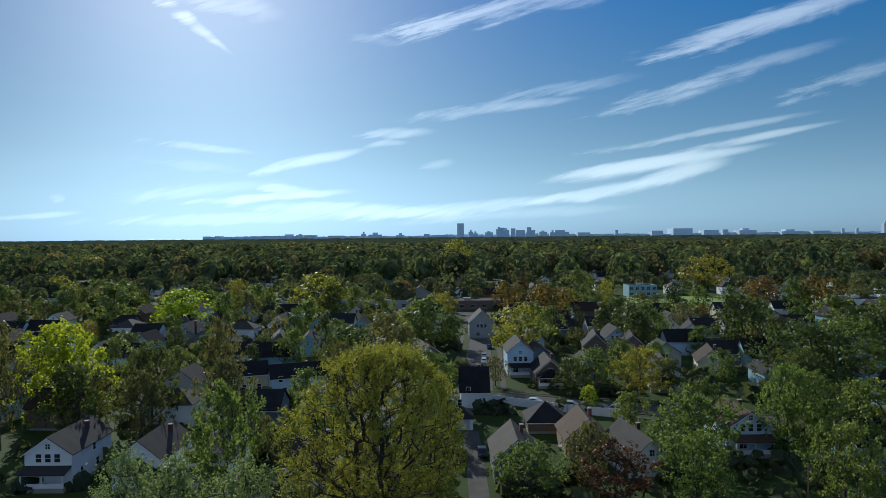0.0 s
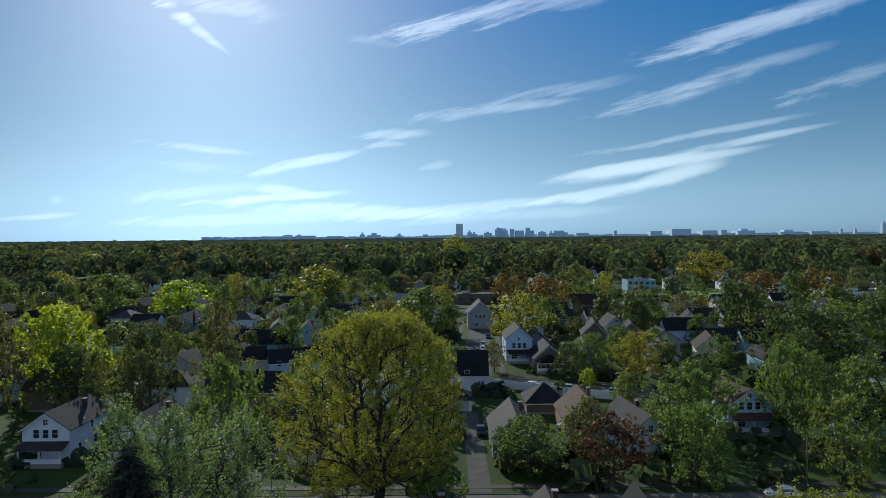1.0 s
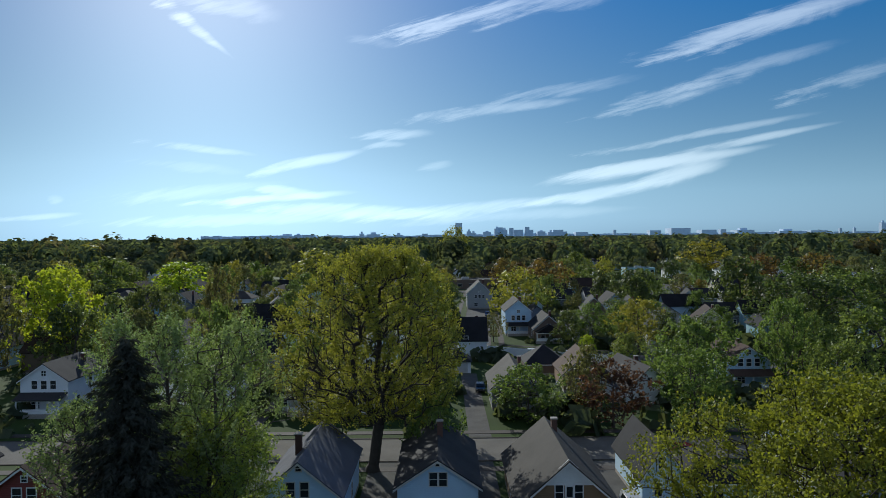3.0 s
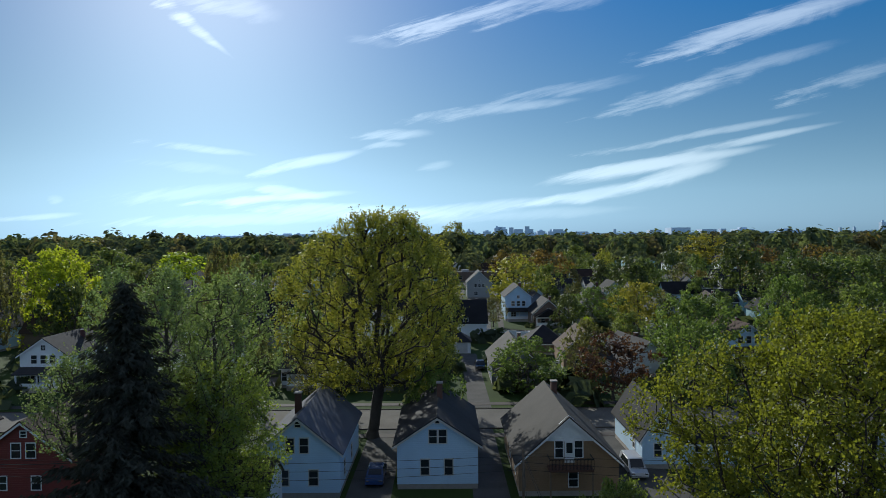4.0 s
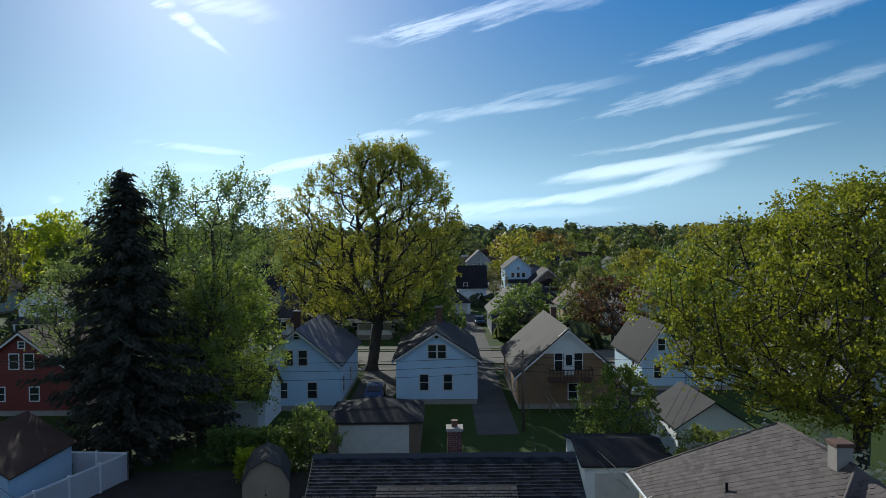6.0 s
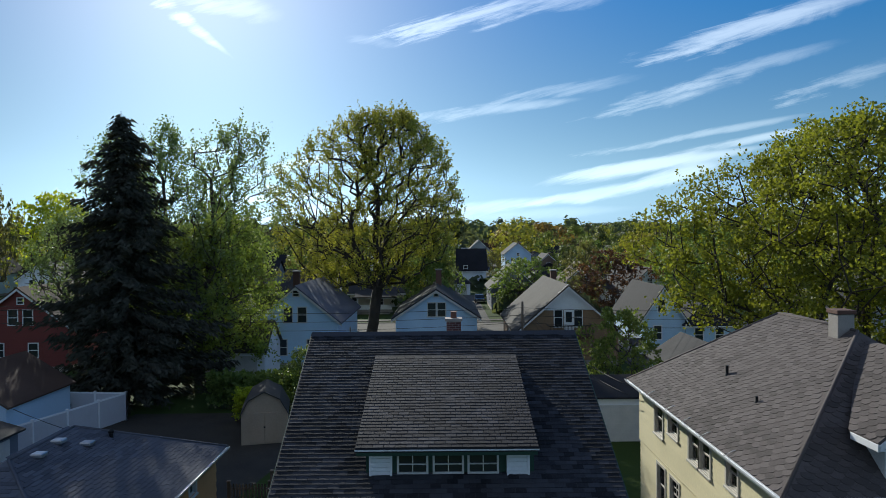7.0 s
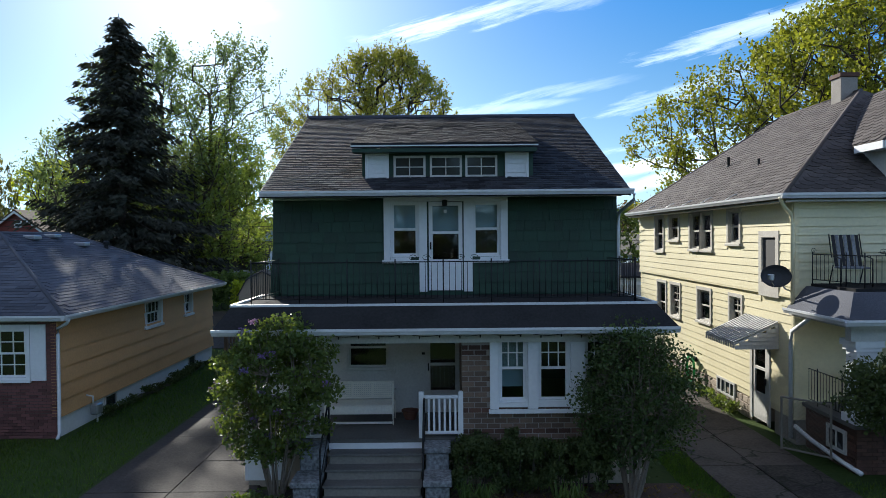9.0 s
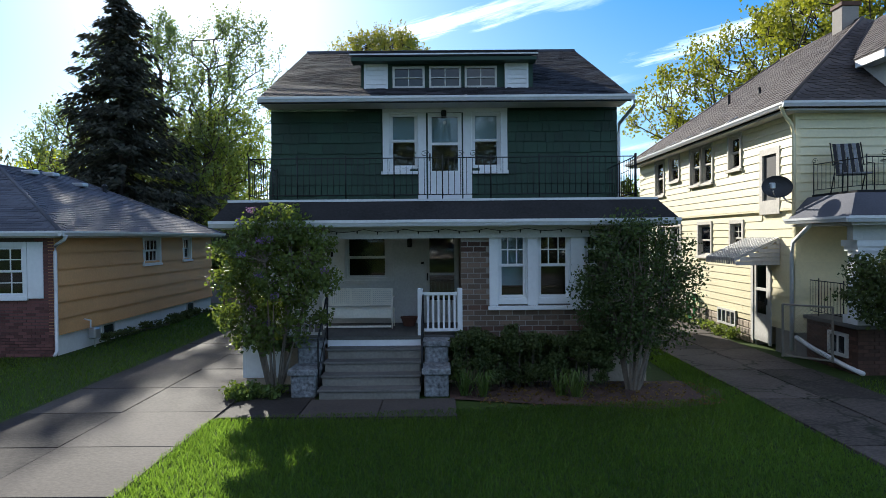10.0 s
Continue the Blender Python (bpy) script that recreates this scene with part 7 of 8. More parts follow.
def branch_mesh(name, nodes, par, rad, mat, least=0.0, sides=6):
    verts, faces = [], []
    for i, p in enumerate(par):
        if p < 0 or rad[i] < least:
            continue
        a, b = Vector(nodes[p]), Vector(nodes[i])
        w = (b - a)
        if w.length < 1e-4:
            continue
        w.normalize()
        e = w.orthogonal().normalized()
        f = w.cross(e)
        n = len(verts)
        sd = sides if rad[i] > 0.08 else 4
        r0 = min(rad[p], rad[i] * 1.5)
        for c, r in ((a, r0), (b, rad[i])):
            for k in range(sd):
                t = 2 * math.pi * k / sd
                verts.append(c + (e * math.cos(t) + f * math.sin(t)) * r)
        faces += [(n + k, n + (k + 1) % sd, n + sd + (k + 1) % sd, n + sd + k) for k in range(sd)]
    return mesh_from(name, verts, faces, mat, True)


def leaf_arrays(g, centres, n, spread, size, droop=0.0, outward=0.0):
    """Four-cornered leaves scattered round the centres; outward turns their faces away from clump and crown."""
    off = np.clip(g.normal(0, 1, (n, 3)), -1.6, 1.6) * np.array([spread, spread, spread * 0.7])
    c = centres[g.integers(0, len(centres), n)] + off
    a = g.normal(0, 1, (n, 3))
    if outward:
        heart = centres.mean(0) - np.array([0, 0, 0.25 * np.ptp(centres[:, 2])])
        far = c - heart
        face = off / (np.linalg.norm(off, axis=1)[:, None] + 1e-9) + far / (np.linalg.norm(far, axis=1)[:, None] + 1e-9)
        face = face * outward + g.normal(0, 1, (n, 3)) * (1 - outward)
        a = np.cross(face, a)
    a[:, 2] -= droop
    a /= np.linalg.norm(a, axis=1)[:, None]
    b = np.cross(a, face if outward else g.normal(0, 1, (n, 3)))
    b /= np.linalg.norm(b, axis=1)[:, None] + 1e-9
    s = size * g.uniform(0.6, 1.35, n)[:, None]
    v = np.stack([c - a * s * 0.5, c + b * s * 0.36, c + a * s * 0.5, c - b * s * 0.36], 1)
    return v.reshape(-1, 3)


def sprig_arrays(g, tips, n, length, size, up, loose, outward=0.3):
    """Leaves strung along short twigs that leave the tips outwards and upwards, with gaps between the twigs."""
    heart = tips.mean(0) - np.array([0, 0, 0.25 * np.ptp(tips[:, 2])])
    k = max(1, n // 13)
    foot = tips[g.integers(0, len(tips), k)] + g.normal(0, loose, (k, 3))
    far = foot - heart
    far /= np.linalg.norm(far, axis=1)[:, None] + 1e-9
    way = far * 0.75 + np.array([0, 0, up]) + g.normal(0, 0.5, (k, 3))
    way /= np.linalg.norm(way, axis=1)[:, None]
    ln = length * g.uniform(0.35, 1.3, k)
    i, f = g.integers(0, k, n), g.random(n)
    c = foot[i] + way[i] * (ln[i] * f)[:, None] + g.normal(0, 1, (n, 3)) * (loose * (0.8 - 0.45 * f))[:, None]
    a = way[i] * 0.5 + g.normal(0, 0.8, (n, 3))
    a /= np.linalg.norm(a, axis=1)[:, None]
    b = np.cross(a, far[i] * outward + g.normal(0, 1, (n, 3)) * (1 - outward))
    b /= np.linalg.norm(b, axis=1)[:, None] + 1e-9
    s = size * g.uniform(0.6, 1.35, n)[:, None]
    return np.stack([c - a * s * 0.5, c + b * s * 0.38, c + a * s * 0.5, c - b * s * 0.38], 1).reshape(-1, 3)


def quads_mesh(name, v, mat):
    n = len(v) // 4
    me = bpy.data.meshes.new(name)
    me.vertices.add(len(v))
    me.vertices.foreach_set("co", v.astype(np.float32).ravel())
    me.loops.add(4 * n)
    me.loops.foreach_set("vertex_index", np.arange(4 * n, dtype=np.int32))
    me.polygons.add(n)
    me.polygons.foreach_set("loop_start", np.arange(0, 4 * n, 4, dtype=np.int32))
    me.update(calc_edges=True)
    me.materials.append(mat)
    return me


ROUND = lambda t: math.sin(math.pi * min(1, 0.12 + 0.84 * t)) ** 0.62
BROAD = lambda t: (0.55 + 0.45 * math.sin(math.pi * min(1, t * 1.5 + 0.02) * 0.66)) * (1 - max(0, t - 0.5) ** 2 * 2.6)
TALL = lambda t: math.sin(math.pi * (0.1 + 0.86 * t)) ** 0.8
CONE = lambda t: 1.02 - t * 0.92


def tree(label, at, height, base, reach, leaf, bark="bark", seed=1, clumps=260, leaves=9000, size=0.3, spread=0.55, profile=ROUND, trunk=0.35, lean=(0, 0), fork=0.55, group="", least=0.0, inner=0.15, flat=1.0, name="tree", category="tree", droop=0.0, outward=0.0, limbs=(), ragged=1.0, twig=0.0, up=0.7):
    tr = thing(name, label, category, at, 0, group)
    nodes, par, rad, first = grow(seed, height, base, reach, clumps, profile, trunk, lean, fork, flat, limbs, ragged)
    part("trunk", branch_mesh("trunk", nodes, par, rad, M[bark], least), None, tr)
    g = np.random.default_rng(seed + 77)
    pts = nodes[first:]
    tips = np.ones(len(nodes), bool)
    for i, p in enumerate(par):
        if p >= 0:
            tips[p] = False
    w = pts[g.random(len(pts)) < np.where(tips[first:], 1.0, inner)]
    v = sprig_arrays(g, w, leaves, twig, size, up, spread, outward) if twig else leaf_arrays(g, w, leaves, spread, size, droop, outward)
    part("crown", quads_mesh("crown", v, LEAF[leaf]), None, tr)
    return tr


# the great yellow-green maple on the verge of the next street
tree("tall yellow-green street maple with a forked trunk", (-8.7, 81, 0), 26.2, 6.2, 10.8, "maple", bark="bark_dark", seed=5, clumps=1500, leaves=76000, size=0.22, spread=0.24, profile=ROUND, trunk=0.68, fork=-0.02, inner=0.45, lean=(1.6, 0), outward=0.3, twig=1.15, up=0.75, ragged=1.5, least=0.03,
    limbs=((6.4, (-2.0, 0.3, 11), (-2.2, 1.0, 15), (-4.8, 2.5, 19)), (6.4, (0.6, -0.5, 12), (1.1, -1.2, 16), (-0.4, -1.5, 21.5)), (5.6, (2.3, 1.0, 9.3), (4.0, 2.5, 12.5), (7.2, 3.0, 15.5)), (6.4, (-2.5, -2.0, 10), (-6.2, -4.0, 13)), (6.4, (1.5, 2.5, 11), (2.5, 5.5, 16)), (6.4, (1.8, -2.8, 10.5), (4.5, -5.0, 14.5))))
# spring maple over the right-hand yards
tree("broad spring-green maple behind a cream house", (25.2, 41, 0), 18.4, 5.0, 11.2, "maple_right", bark="bark_dark", seed=8, clumps=1400, leaves=92000, size=0.205, spread=0.32, profile=ROUND, trunk=0.5, fork=0.3, inner=0.5, lean=(1.0, 0), outward=0.35, twig=0.9, up=0.8, ragged=1.0, least=0.026)
# slender silvery trees beside the spruce
for k, (x, y, h, r, lx, n) in enumerate(((-23.6, 57, 20.8, 4.0, 0.4, 13000), (-20.4, 56, 20.6, 4.8, 3.4, 17000), (-27.5, 60, 20.2, 4.0, -1.5, 12000), (-30.5, 57, 13.6, 3.4, -1.0, 8000))):
    tree("slender silver-leaved tree, airy against the sky", (x, y, 0), h, 5.5, r, "silver", seed=20 + k, clumps=420, leaves=n, size=0.19, spread=0.2, profile=TALL, trunk=0.26, lean=(lx, 0), fork=0.75, group="silver-leaved trees", inner=0.5, outward=0.2, ragged=2.4, twig=1.5, up=1.1)
# a lower, fuller birch with hanging twigs
for x, y, h, r, lx, n in ((-18.4, 55.5, 13.4, 4.5, 0.8, 14000), (-21.5, 58.5, 12.5, 4.4, 0.4, 10000)):
    tree("loose grey-green birch with hanging twigs", (x, y, 0), h, 2.6, r, "birch", seed=26 + int(-x), clumps=420, leaves=n * 4 // 3, size=0.2, spread=0.3, profile=ROUND, trunk=0.2, lean=(lx, 0), fork=0.6, group="loose birches", inner=0.6, outward=0.25, ragged=2.0, twig=1.1, up=-0.35)


def spruce(label, at, height, reach, seed=1, whorls=46):
    s = thing("spruce", label, "spruce tree", at)
    g = np.random.default_rng(seed)
    lines, cards = [], []
    part("trunk", tube("trunk", [(0, 0, 0), (0.05, 0, height * 0.5), (0, 0, height)], [0.32, 0.18, 0.02], M["bark"]), None, s)
    for k in range(whorls):
        t = k / whorls
        z = 1.2 + (height - 1.4) * t ** 0.92
        rim = reach * 1.12 * (1 - t) ** 0.72 + 0.12
        tier = g.uniform(0.78, 1.12)
        for _ in range(int(7 + 5 * (1 - t))):
            a = g.uniform(0, 2 * math.pi)
            r = rim * tier * g.uniform(0.55, 1.2) * (1 + 0.16 * math.sin(2 * a + 9 * t) + 0.12 * math.sin(3 * a - 14 * t))
            way = np.array([math.cos(a), math.sin(a), 0])
            end = np.array([0, 0, z]) + way * r + np.array([0, 0, (0.25 - 0.5 * (1 - t)) * r])
            mid = np.array([0, 0, z]) + way * r * 0.55 + np.array([0, 0, -0.2 * r])
            lines.append(([(0, 0, z), tuple(mid), tuple(end + (0, 0, 0.08 * r))], [0.035, 0.02, 0.008]))
            n = int(8 + 22 * r)
            f = g.uniform(0.12, 1.03, n)
            c = np.array([0, 0, z]) + way * (f * r)[:, None] + np.stack([np.zeros(n), np.zeros(n), -0.24 * r * f + 0.1 * r * f ** 3], 1) + g.normal(0, 0.14, (n, 3))
            side = np.cross(way, (0, 0, 1))
            d = way * 0.7 + side * g.choice([-1, 1], n)[:, None] * g.uniform(0.2, 1, n)[:, None] + np.array([0, 0, -0.5])
            d = d / np.linalg.norm(d, axis=1)[:, None] * g.uniform(0.25, 0.55, n)[:, None]
            b = np.cross(d, g.normal(0, 1, (n, 3)))
            b = b / (np.linalg.norm(b, axis=1)[:, None] + 1e-9) * 0.09
            cards.append(np.stack([c - d * 0.3, c + b, c + d, c - b], 1).reshape(-1, 3))
    part("branchwork", bundle("branchwork", lines, M["bark"], 3), None, s)
    part("foliage", quads_mesh("foliage", np.concatenate(cards), LEAF["spruce"]), None, s)
    return s


spruce("tall dark spruce in a back yard", (-23.2, 49.2, 0), 21.2, 5.6, 3)

# trees of the blocks beyond: kinds built once, then repeated
LIBRARY = {}


def street_tree(kind, x, y, h, r, turn=0.0, near=True):
    """One of a few kinds, scaled to its height and reach."""
    if (kind, near) not in LIBRARY:
        leaf, profile, base, seed, leaves, label = {
            "lime": ("lime", ROUND, 0.1, 31, 5000, "bright lime-green broad-leaved tree"), "green": ("green", ROUND, 0.08, 32, 5000, "leafy mid-green garden tree"), "deep": ("deep", BROAD, 0.06, 33, 5000, "dense dark green rounded tree"),
            "olive": ("olive", TALL, 0.2, 34, 3000, "thin olive tree just coming into leaf"), "rust": ("rust", ROUND, 0.2, 35, 3600, "orange-brown tree in spring leaf"), "yellow": ("maple", ROUND, 0.2, 36, 4200, "yellow-green tree in young leaf"),
            "plum": ("plum", ROUND, 0.18, 37, 3400, "bronze-leaved ornamental plum tree"), "cone": ("deep", CONE, 0.05, 38, 3600, "dark conical evergreen garden tree"), "blossom": ("blossom", BROAD, 0.15, 39, 3000, "garden tree in white blossom")}[kind]
        LIBRARY[kind, near] = tree(label, (x, y, 0), 10, 10 * base, 5, leaf, seed=seed, clumps=260 if near else 100, leaves=leaves * 13 // 10 if near else leaves * 4 // 10, size=0.33 if near else 0.6, spread=0.3 if near else 0.6, profile=profile, trunk=0.2, group="street and yard trees", least=0.03 if near else 0.06, inner=0.4, outward=0.5 if near else 0.65, ragged=1.3, twig=0.7 if near else 0.0, up=0.5)
        made = LIBRARY[kind, near]
    else:
        made = copy_thing(LIBRARY[kind, near], Matrix.Identity(4))
    made.matrix_basis = pose(x, y, 0, 0, 0, turn) @ Matrix.Diagonal((r / 5, r / 5, h / 10, 1))
    return made


# kind, x, y, height, reach
PARK_TREES = [
    ("lime", -82.7, 145, 20.6, 10), ("deep", -61.1, 140, 17.6, 6.5), ("olive", -49.9, 150, 20.9, 4.5), ("green", -33, 101, 17.3, 6), ("green", 41.2, 112, 13.5, 7.6), ("green", 61.6, 122, 15.5, 5.5),
    ("green", 70.4, 112, 14.5, 8), ("deep", 88, 165, 17.5, 12), ("green", 103, 172, 17, 12), ("deep", 94.2, 215, 21, 9), ("green", 145, 250, 16, 10), ("yellow", 24.4, 220, 17.2, 10), ("rust", 46.5, 300, 18, 11),
    ("yellow", -61.6, 330, 21.7, 13), ("green", -7.8, 240, 17.8, 10), ("olive", -17.3, 200, 16.6, 7.5), ("cone", -36, 202, 17.9, 5), ("yellow", 46.9, 163, 11.9, 6.5), ("green", 38.4, 175, 10, 5.5), ("lime", 33.1, 156, 4.9, 2),
]
BLOCK_TREES = [
    ("olive", 13.2, 180, 7.5, 3.6), ("green", -147, 300, 19.6, 11.5), ("lime", -113, 290, 17.6, 13), ("green", 12.6, 101.5, 8.2, 5.4), ("plum", 24.6, 98.5, 9.3, 5.6), ("olive", 22, 104, 10.5, 4), ("olive", -26, 170, 13, 5),
    ("olive", -85, 128, 21, 5), ("yellow", 10, 600, 36, 14), ("rust", 183, 330, 18.8, 11), ("rust", 157, 340, 18.4, 11), ("yellow", 186, 480, 23.7, 17), ("green", 82, 420, 17.7, 10), ("olive", 95, 330, 11.3, 7), ("deep", 51, 200, 9.3, 5),
    ("deep", -72, 132, 15, 6.5), ("olive", -58, 128, 14, 6), ("olive", -44, 135, 15, 6), ("green", -1, 78, 9, 3.5), ("deep", -2.5, 97, 14.5, 4.2), ("green", 58, 98, 12, 5.5), ("deep", 48, 128, 12, 5), ("green", 36, 97, 11, 5.5), ("cone", 66, 225, 12, 4),
]
YARD_TREES = [
    ("green", 15.0, 38.5, 4.6, 2.4), ("green", 12.3, 47.5, 6.4, 2.9), ("blossom", 19.5, 36.5, 5.0, 4.2), ("green", -9.2, 46, 4.2, 2.2), ("plum", -27.5, 39.5, 3.0, 1.8),
    ("olive", -18, 95, 11, 4.5), ("green", -7, 118, 9, 4), ("deep", 78, 148, 14, 7), ("olive", 117, 205, 13, 8), ("green", 72, 135, 12, 6),
]
TREES_AT = []
g2 = random.Random(4)
for kind, x, y, h, r in PARK_TREES + BLOCK_TREES + YARD_TREES:
    street_tree(kind, x, y, h, r, g2.uniform(0, 360), y < 190)
    TREES_AT.append((x, y))
# the rest of the wooded blocks out to some hundreds of metres
MIX = ["green"] * 9 + ["deep"] * 9 + ["olive"] * 5 + ["yellow", "rust", "cone", "cone"]
for _ in range(4200):
    y = math.sqrt(g2.uniform(112 ** 2, 400 ** 2))
    x = g2.uniform(-1, 1) * (y * 0.7 + 10)
    if any((x - a) ** 2 + (y - b) ** 2 < 52 for a, b in TREES_AT) or any((x - a) ** 2 + (y - b) ** 2 < 62 for a, b in PLACED):
        continue
    if (85 < x < 190 and 345 < y < 440) or (2 < x < 28 and 160 < y < 345) or abs(y - (168 - (x - 12) * 0.42)) < 7 and x > 10 or (0 < x < 32 and 90 < y < 160) or (-110 < x < 30 and 358 < y < 400):
        continue
    if len(TREES_AT) > 290:
        break
    h = g2.uniform(6, 10) if g2.random() < 0.62 else g2.uniform(11, 17)
    street_tree(g2.choice(MIX), x, y, h, h * g2.uniform(0.38, 0.52), g2.uniform(0, 360), False)
    TREES_AT.append((x, y))

# far woods: crowns of a few dozen leaf clumps each, past counting
def far_woods(name, label, y0, y1, count, leaf, seed, quads, size, tall):
    g = np.random.default_rng(seed)
    y = np.sqrt(g.uniform(y0 ** 2, y1 ** 2, count))
    x = g.uniform(-1, 1, count) * (y * 0.72)
    keep = ~((x > 88) & (x < 186) & (y < 445)) & ~((np.abs(x + 72) < 24) & (y > 615) & (y < 662)) & ~((x > 190) & (x < 285) & (y < 400))
    x, y = x[keep], y[keep]
    h = tall * g.uniform(0.6, 1.15, len(x)) * np.where(g.random(len(x)) < 0.15, 1.25, 1.0)
    r = h * g.uniform(0.36, 0.52, len(x)) * (1.4 if y0 > 1300 else 1.0)
    n = len(x)
    a, b = g.uniform(0, 2 * math.pi, (n, quads)), np.arccos(g.uniform(-0.45, 1, (n, quads)))
    rad = g.uniform(0.74, 1.0, (n, quads)) * (1 + 0.16 * np.sin(3 * a + g.uniform(0, 6, (n, 1))) * np.sin(b) + 0.12 * np.sin(5 * a + 4 * b + g.uniform(0, 6, (n, 1))))
    c = np.stack([x[:, None] + r[:, None] * rad * np.sin(b) * np.cos(a), y[:, None] + r[:, None] * rad * np.sin(b) * np.sin(a), h[:, None] * (0.52 + 0.48 * rad * np.cos(b))], -1).reshape(-1, 3)
    m = len(c)
    face = np.stack([np.sin(b) * np.cos(a), np.sin(b) * np.sin(a), np.cos(b)], -1).reshape(-1, 3) + g.normal(0, 0.16, (m, 3))
    u = np.cross(face, g.normal(0, 1, (m, 3)))
    u /= np.linalg.norm(u, axis=1)[:, None]
    v = np.cross(face, u)
    v /= np.linalg.norm(v, axis=1)[:, None]
    s = (size * g.uniform(0.6, 1.4, m) * np.repeat(np.sqrt(h / 12), quads))[:, None]
    q = np.stack([c - u * s * 0.5, c + v * s * 0.45, c + u * s * 0.5, c - v * s * 0.45], 1).reshape(-1, 3)
    ob = new(name, quads_mesh(name, q, LEAF[leaf]))
    return tagged(ob, label, "woods", kind="stuff")


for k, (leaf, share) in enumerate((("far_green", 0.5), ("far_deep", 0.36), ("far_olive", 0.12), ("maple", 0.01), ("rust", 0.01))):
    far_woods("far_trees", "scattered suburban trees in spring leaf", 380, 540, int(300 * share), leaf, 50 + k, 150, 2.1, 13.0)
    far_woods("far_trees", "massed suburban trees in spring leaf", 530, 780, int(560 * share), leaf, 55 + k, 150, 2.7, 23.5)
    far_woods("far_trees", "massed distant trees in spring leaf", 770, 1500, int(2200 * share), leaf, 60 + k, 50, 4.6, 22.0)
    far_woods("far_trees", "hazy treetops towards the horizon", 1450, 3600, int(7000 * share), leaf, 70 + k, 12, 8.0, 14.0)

# low growth in the yards between the houses
g = np.random.default_rng(83)
spots = []
for _ in range(5200):
    y = math.sqrt(g.uniform(96 ** 2, 400 ** 2))
    x = g.uniform(-0.7, 0.7) * y
    if any((x - a) ** 2 + (y - b) ** 2 < 46 for a, b in PLACED) or (2 < x < 7 and y < 140) or abs(y - (168 - (x - 12) * 0.42)) < 6 and x > 8 or (5 < x < 21 and 165 < y < 345) or (x < 8 and abs(y - 172 + (x - 4) * 0.046) < 6) or (88 < x < 188 and y > 345) or (-112 < x < 28 and y > 338) or abs(y - 345) < 6 or (8 < x < 40 and 128 < y < 150):
        continue
    spots.append((x, y, g.uniform(1.0, 4.2)))
q = []
for x, y, h in spots[:1500]:
    n, r = 20, h * g.uniform(0.5, 0.9)
    a, b = g.uniform(0, 2 * math.pi, n), np.arccos(g.uniform(-0.1, 1, n))
    face = np.stack([np.sin(b) * np.cos(a), np.sin(b) * np.sin(a), np.cos(b)], 1)
    c = np.array([x, y, 0]) + face * np.array([r, r, h]) * g.uniform(0.7, 1, (n, 1))
    face = face + g.normal(0, 0.4, (n, 3))
    u = np.cross(face, g.normal(0, 1, (n, 3)))
    u /= np.linalg.norm(u, axis=1)[:, None]
    v = np.cross(face, u)
    v /= np.linalg.norm(v, axis=1)[:, None]
    s = 0.55 * r * g.uniform(0.6, 1.3, (n, 1))
    q.append(np.stack([c - u * s, c + v * s * 0.8, c + u * s, c - v * s * 0.8], 1).reshape(-1, 3))
tagged(new("garden_shrubs", quads_mesh("garden_shrubs", np.concatenate(q), LEAF["far_deep"])), "dark garden shrubs and hedges between houses", "shrubs", kind="stuff")

# beyond that a rolling roof of treetops
g = np.random.default_rng(9)
rows, cols = 150, 400
rr = 790 * (4800 / 790) ** (np.arange(rows) / (rows - 1))
aa = np.linspace(-0.66, 0.66, cols)
hh = g.uniform(2, 11, (rows, cols))
hh = 0.5 * hh + 0.5 * (np.roll(hh, 1, 1) + np.roll(hh, -1, 1)) / 2 + 4 * g.random((rows, 1))
hh += np.clip((rr - 2600) / 1800, 0, 1)[:, None] * 20 * (0.9 + 0.1 * np.clip(aa / 0.5, -1, 1))[None]
xx, yy = rr[:, None] * np.tan(aa)[None], np.repeat(rr[:, None], cols, 1) + g.uniform(-8, 8, (rows, cols))
vv = np.stack([xx, yy, hh], -1).reshape(-1, 3)
i = (np.arange(rows - 1)[:, None] * cols + np.arange(cols - 1)[None]).ravel()
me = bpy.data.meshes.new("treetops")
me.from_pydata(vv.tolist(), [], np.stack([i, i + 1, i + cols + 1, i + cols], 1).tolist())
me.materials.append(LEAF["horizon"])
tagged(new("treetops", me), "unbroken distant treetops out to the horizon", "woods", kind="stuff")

# the skyline of a city, a strip of lake and low land at the horizon
sheet("water", [(-2750, 4750), (-1450, 4750), (-1450, 4900), (-2750, 4900)], 31.0, M["water"], "bright strip of a distant lake", "water")
rngs = random.Random(21)
g = np.random.default_rng(31)
n = 420
xs = np.linspace(-1700, 3400, n)
tops = 43 + 3.5 * np.sin(xs / 310) + 2.5 * np.sin(xs / 97 + 1) + g.uniform(0, 4, n)
# low shore in the skyline material, its haze in the colour
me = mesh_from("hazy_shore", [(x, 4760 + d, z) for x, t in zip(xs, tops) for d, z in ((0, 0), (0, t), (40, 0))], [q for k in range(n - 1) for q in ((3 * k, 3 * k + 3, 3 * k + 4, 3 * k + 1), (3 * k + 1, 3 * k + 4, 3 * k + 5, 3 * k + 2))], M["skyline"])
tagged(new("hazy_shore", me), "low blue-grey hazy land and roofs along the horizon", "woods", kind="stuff")


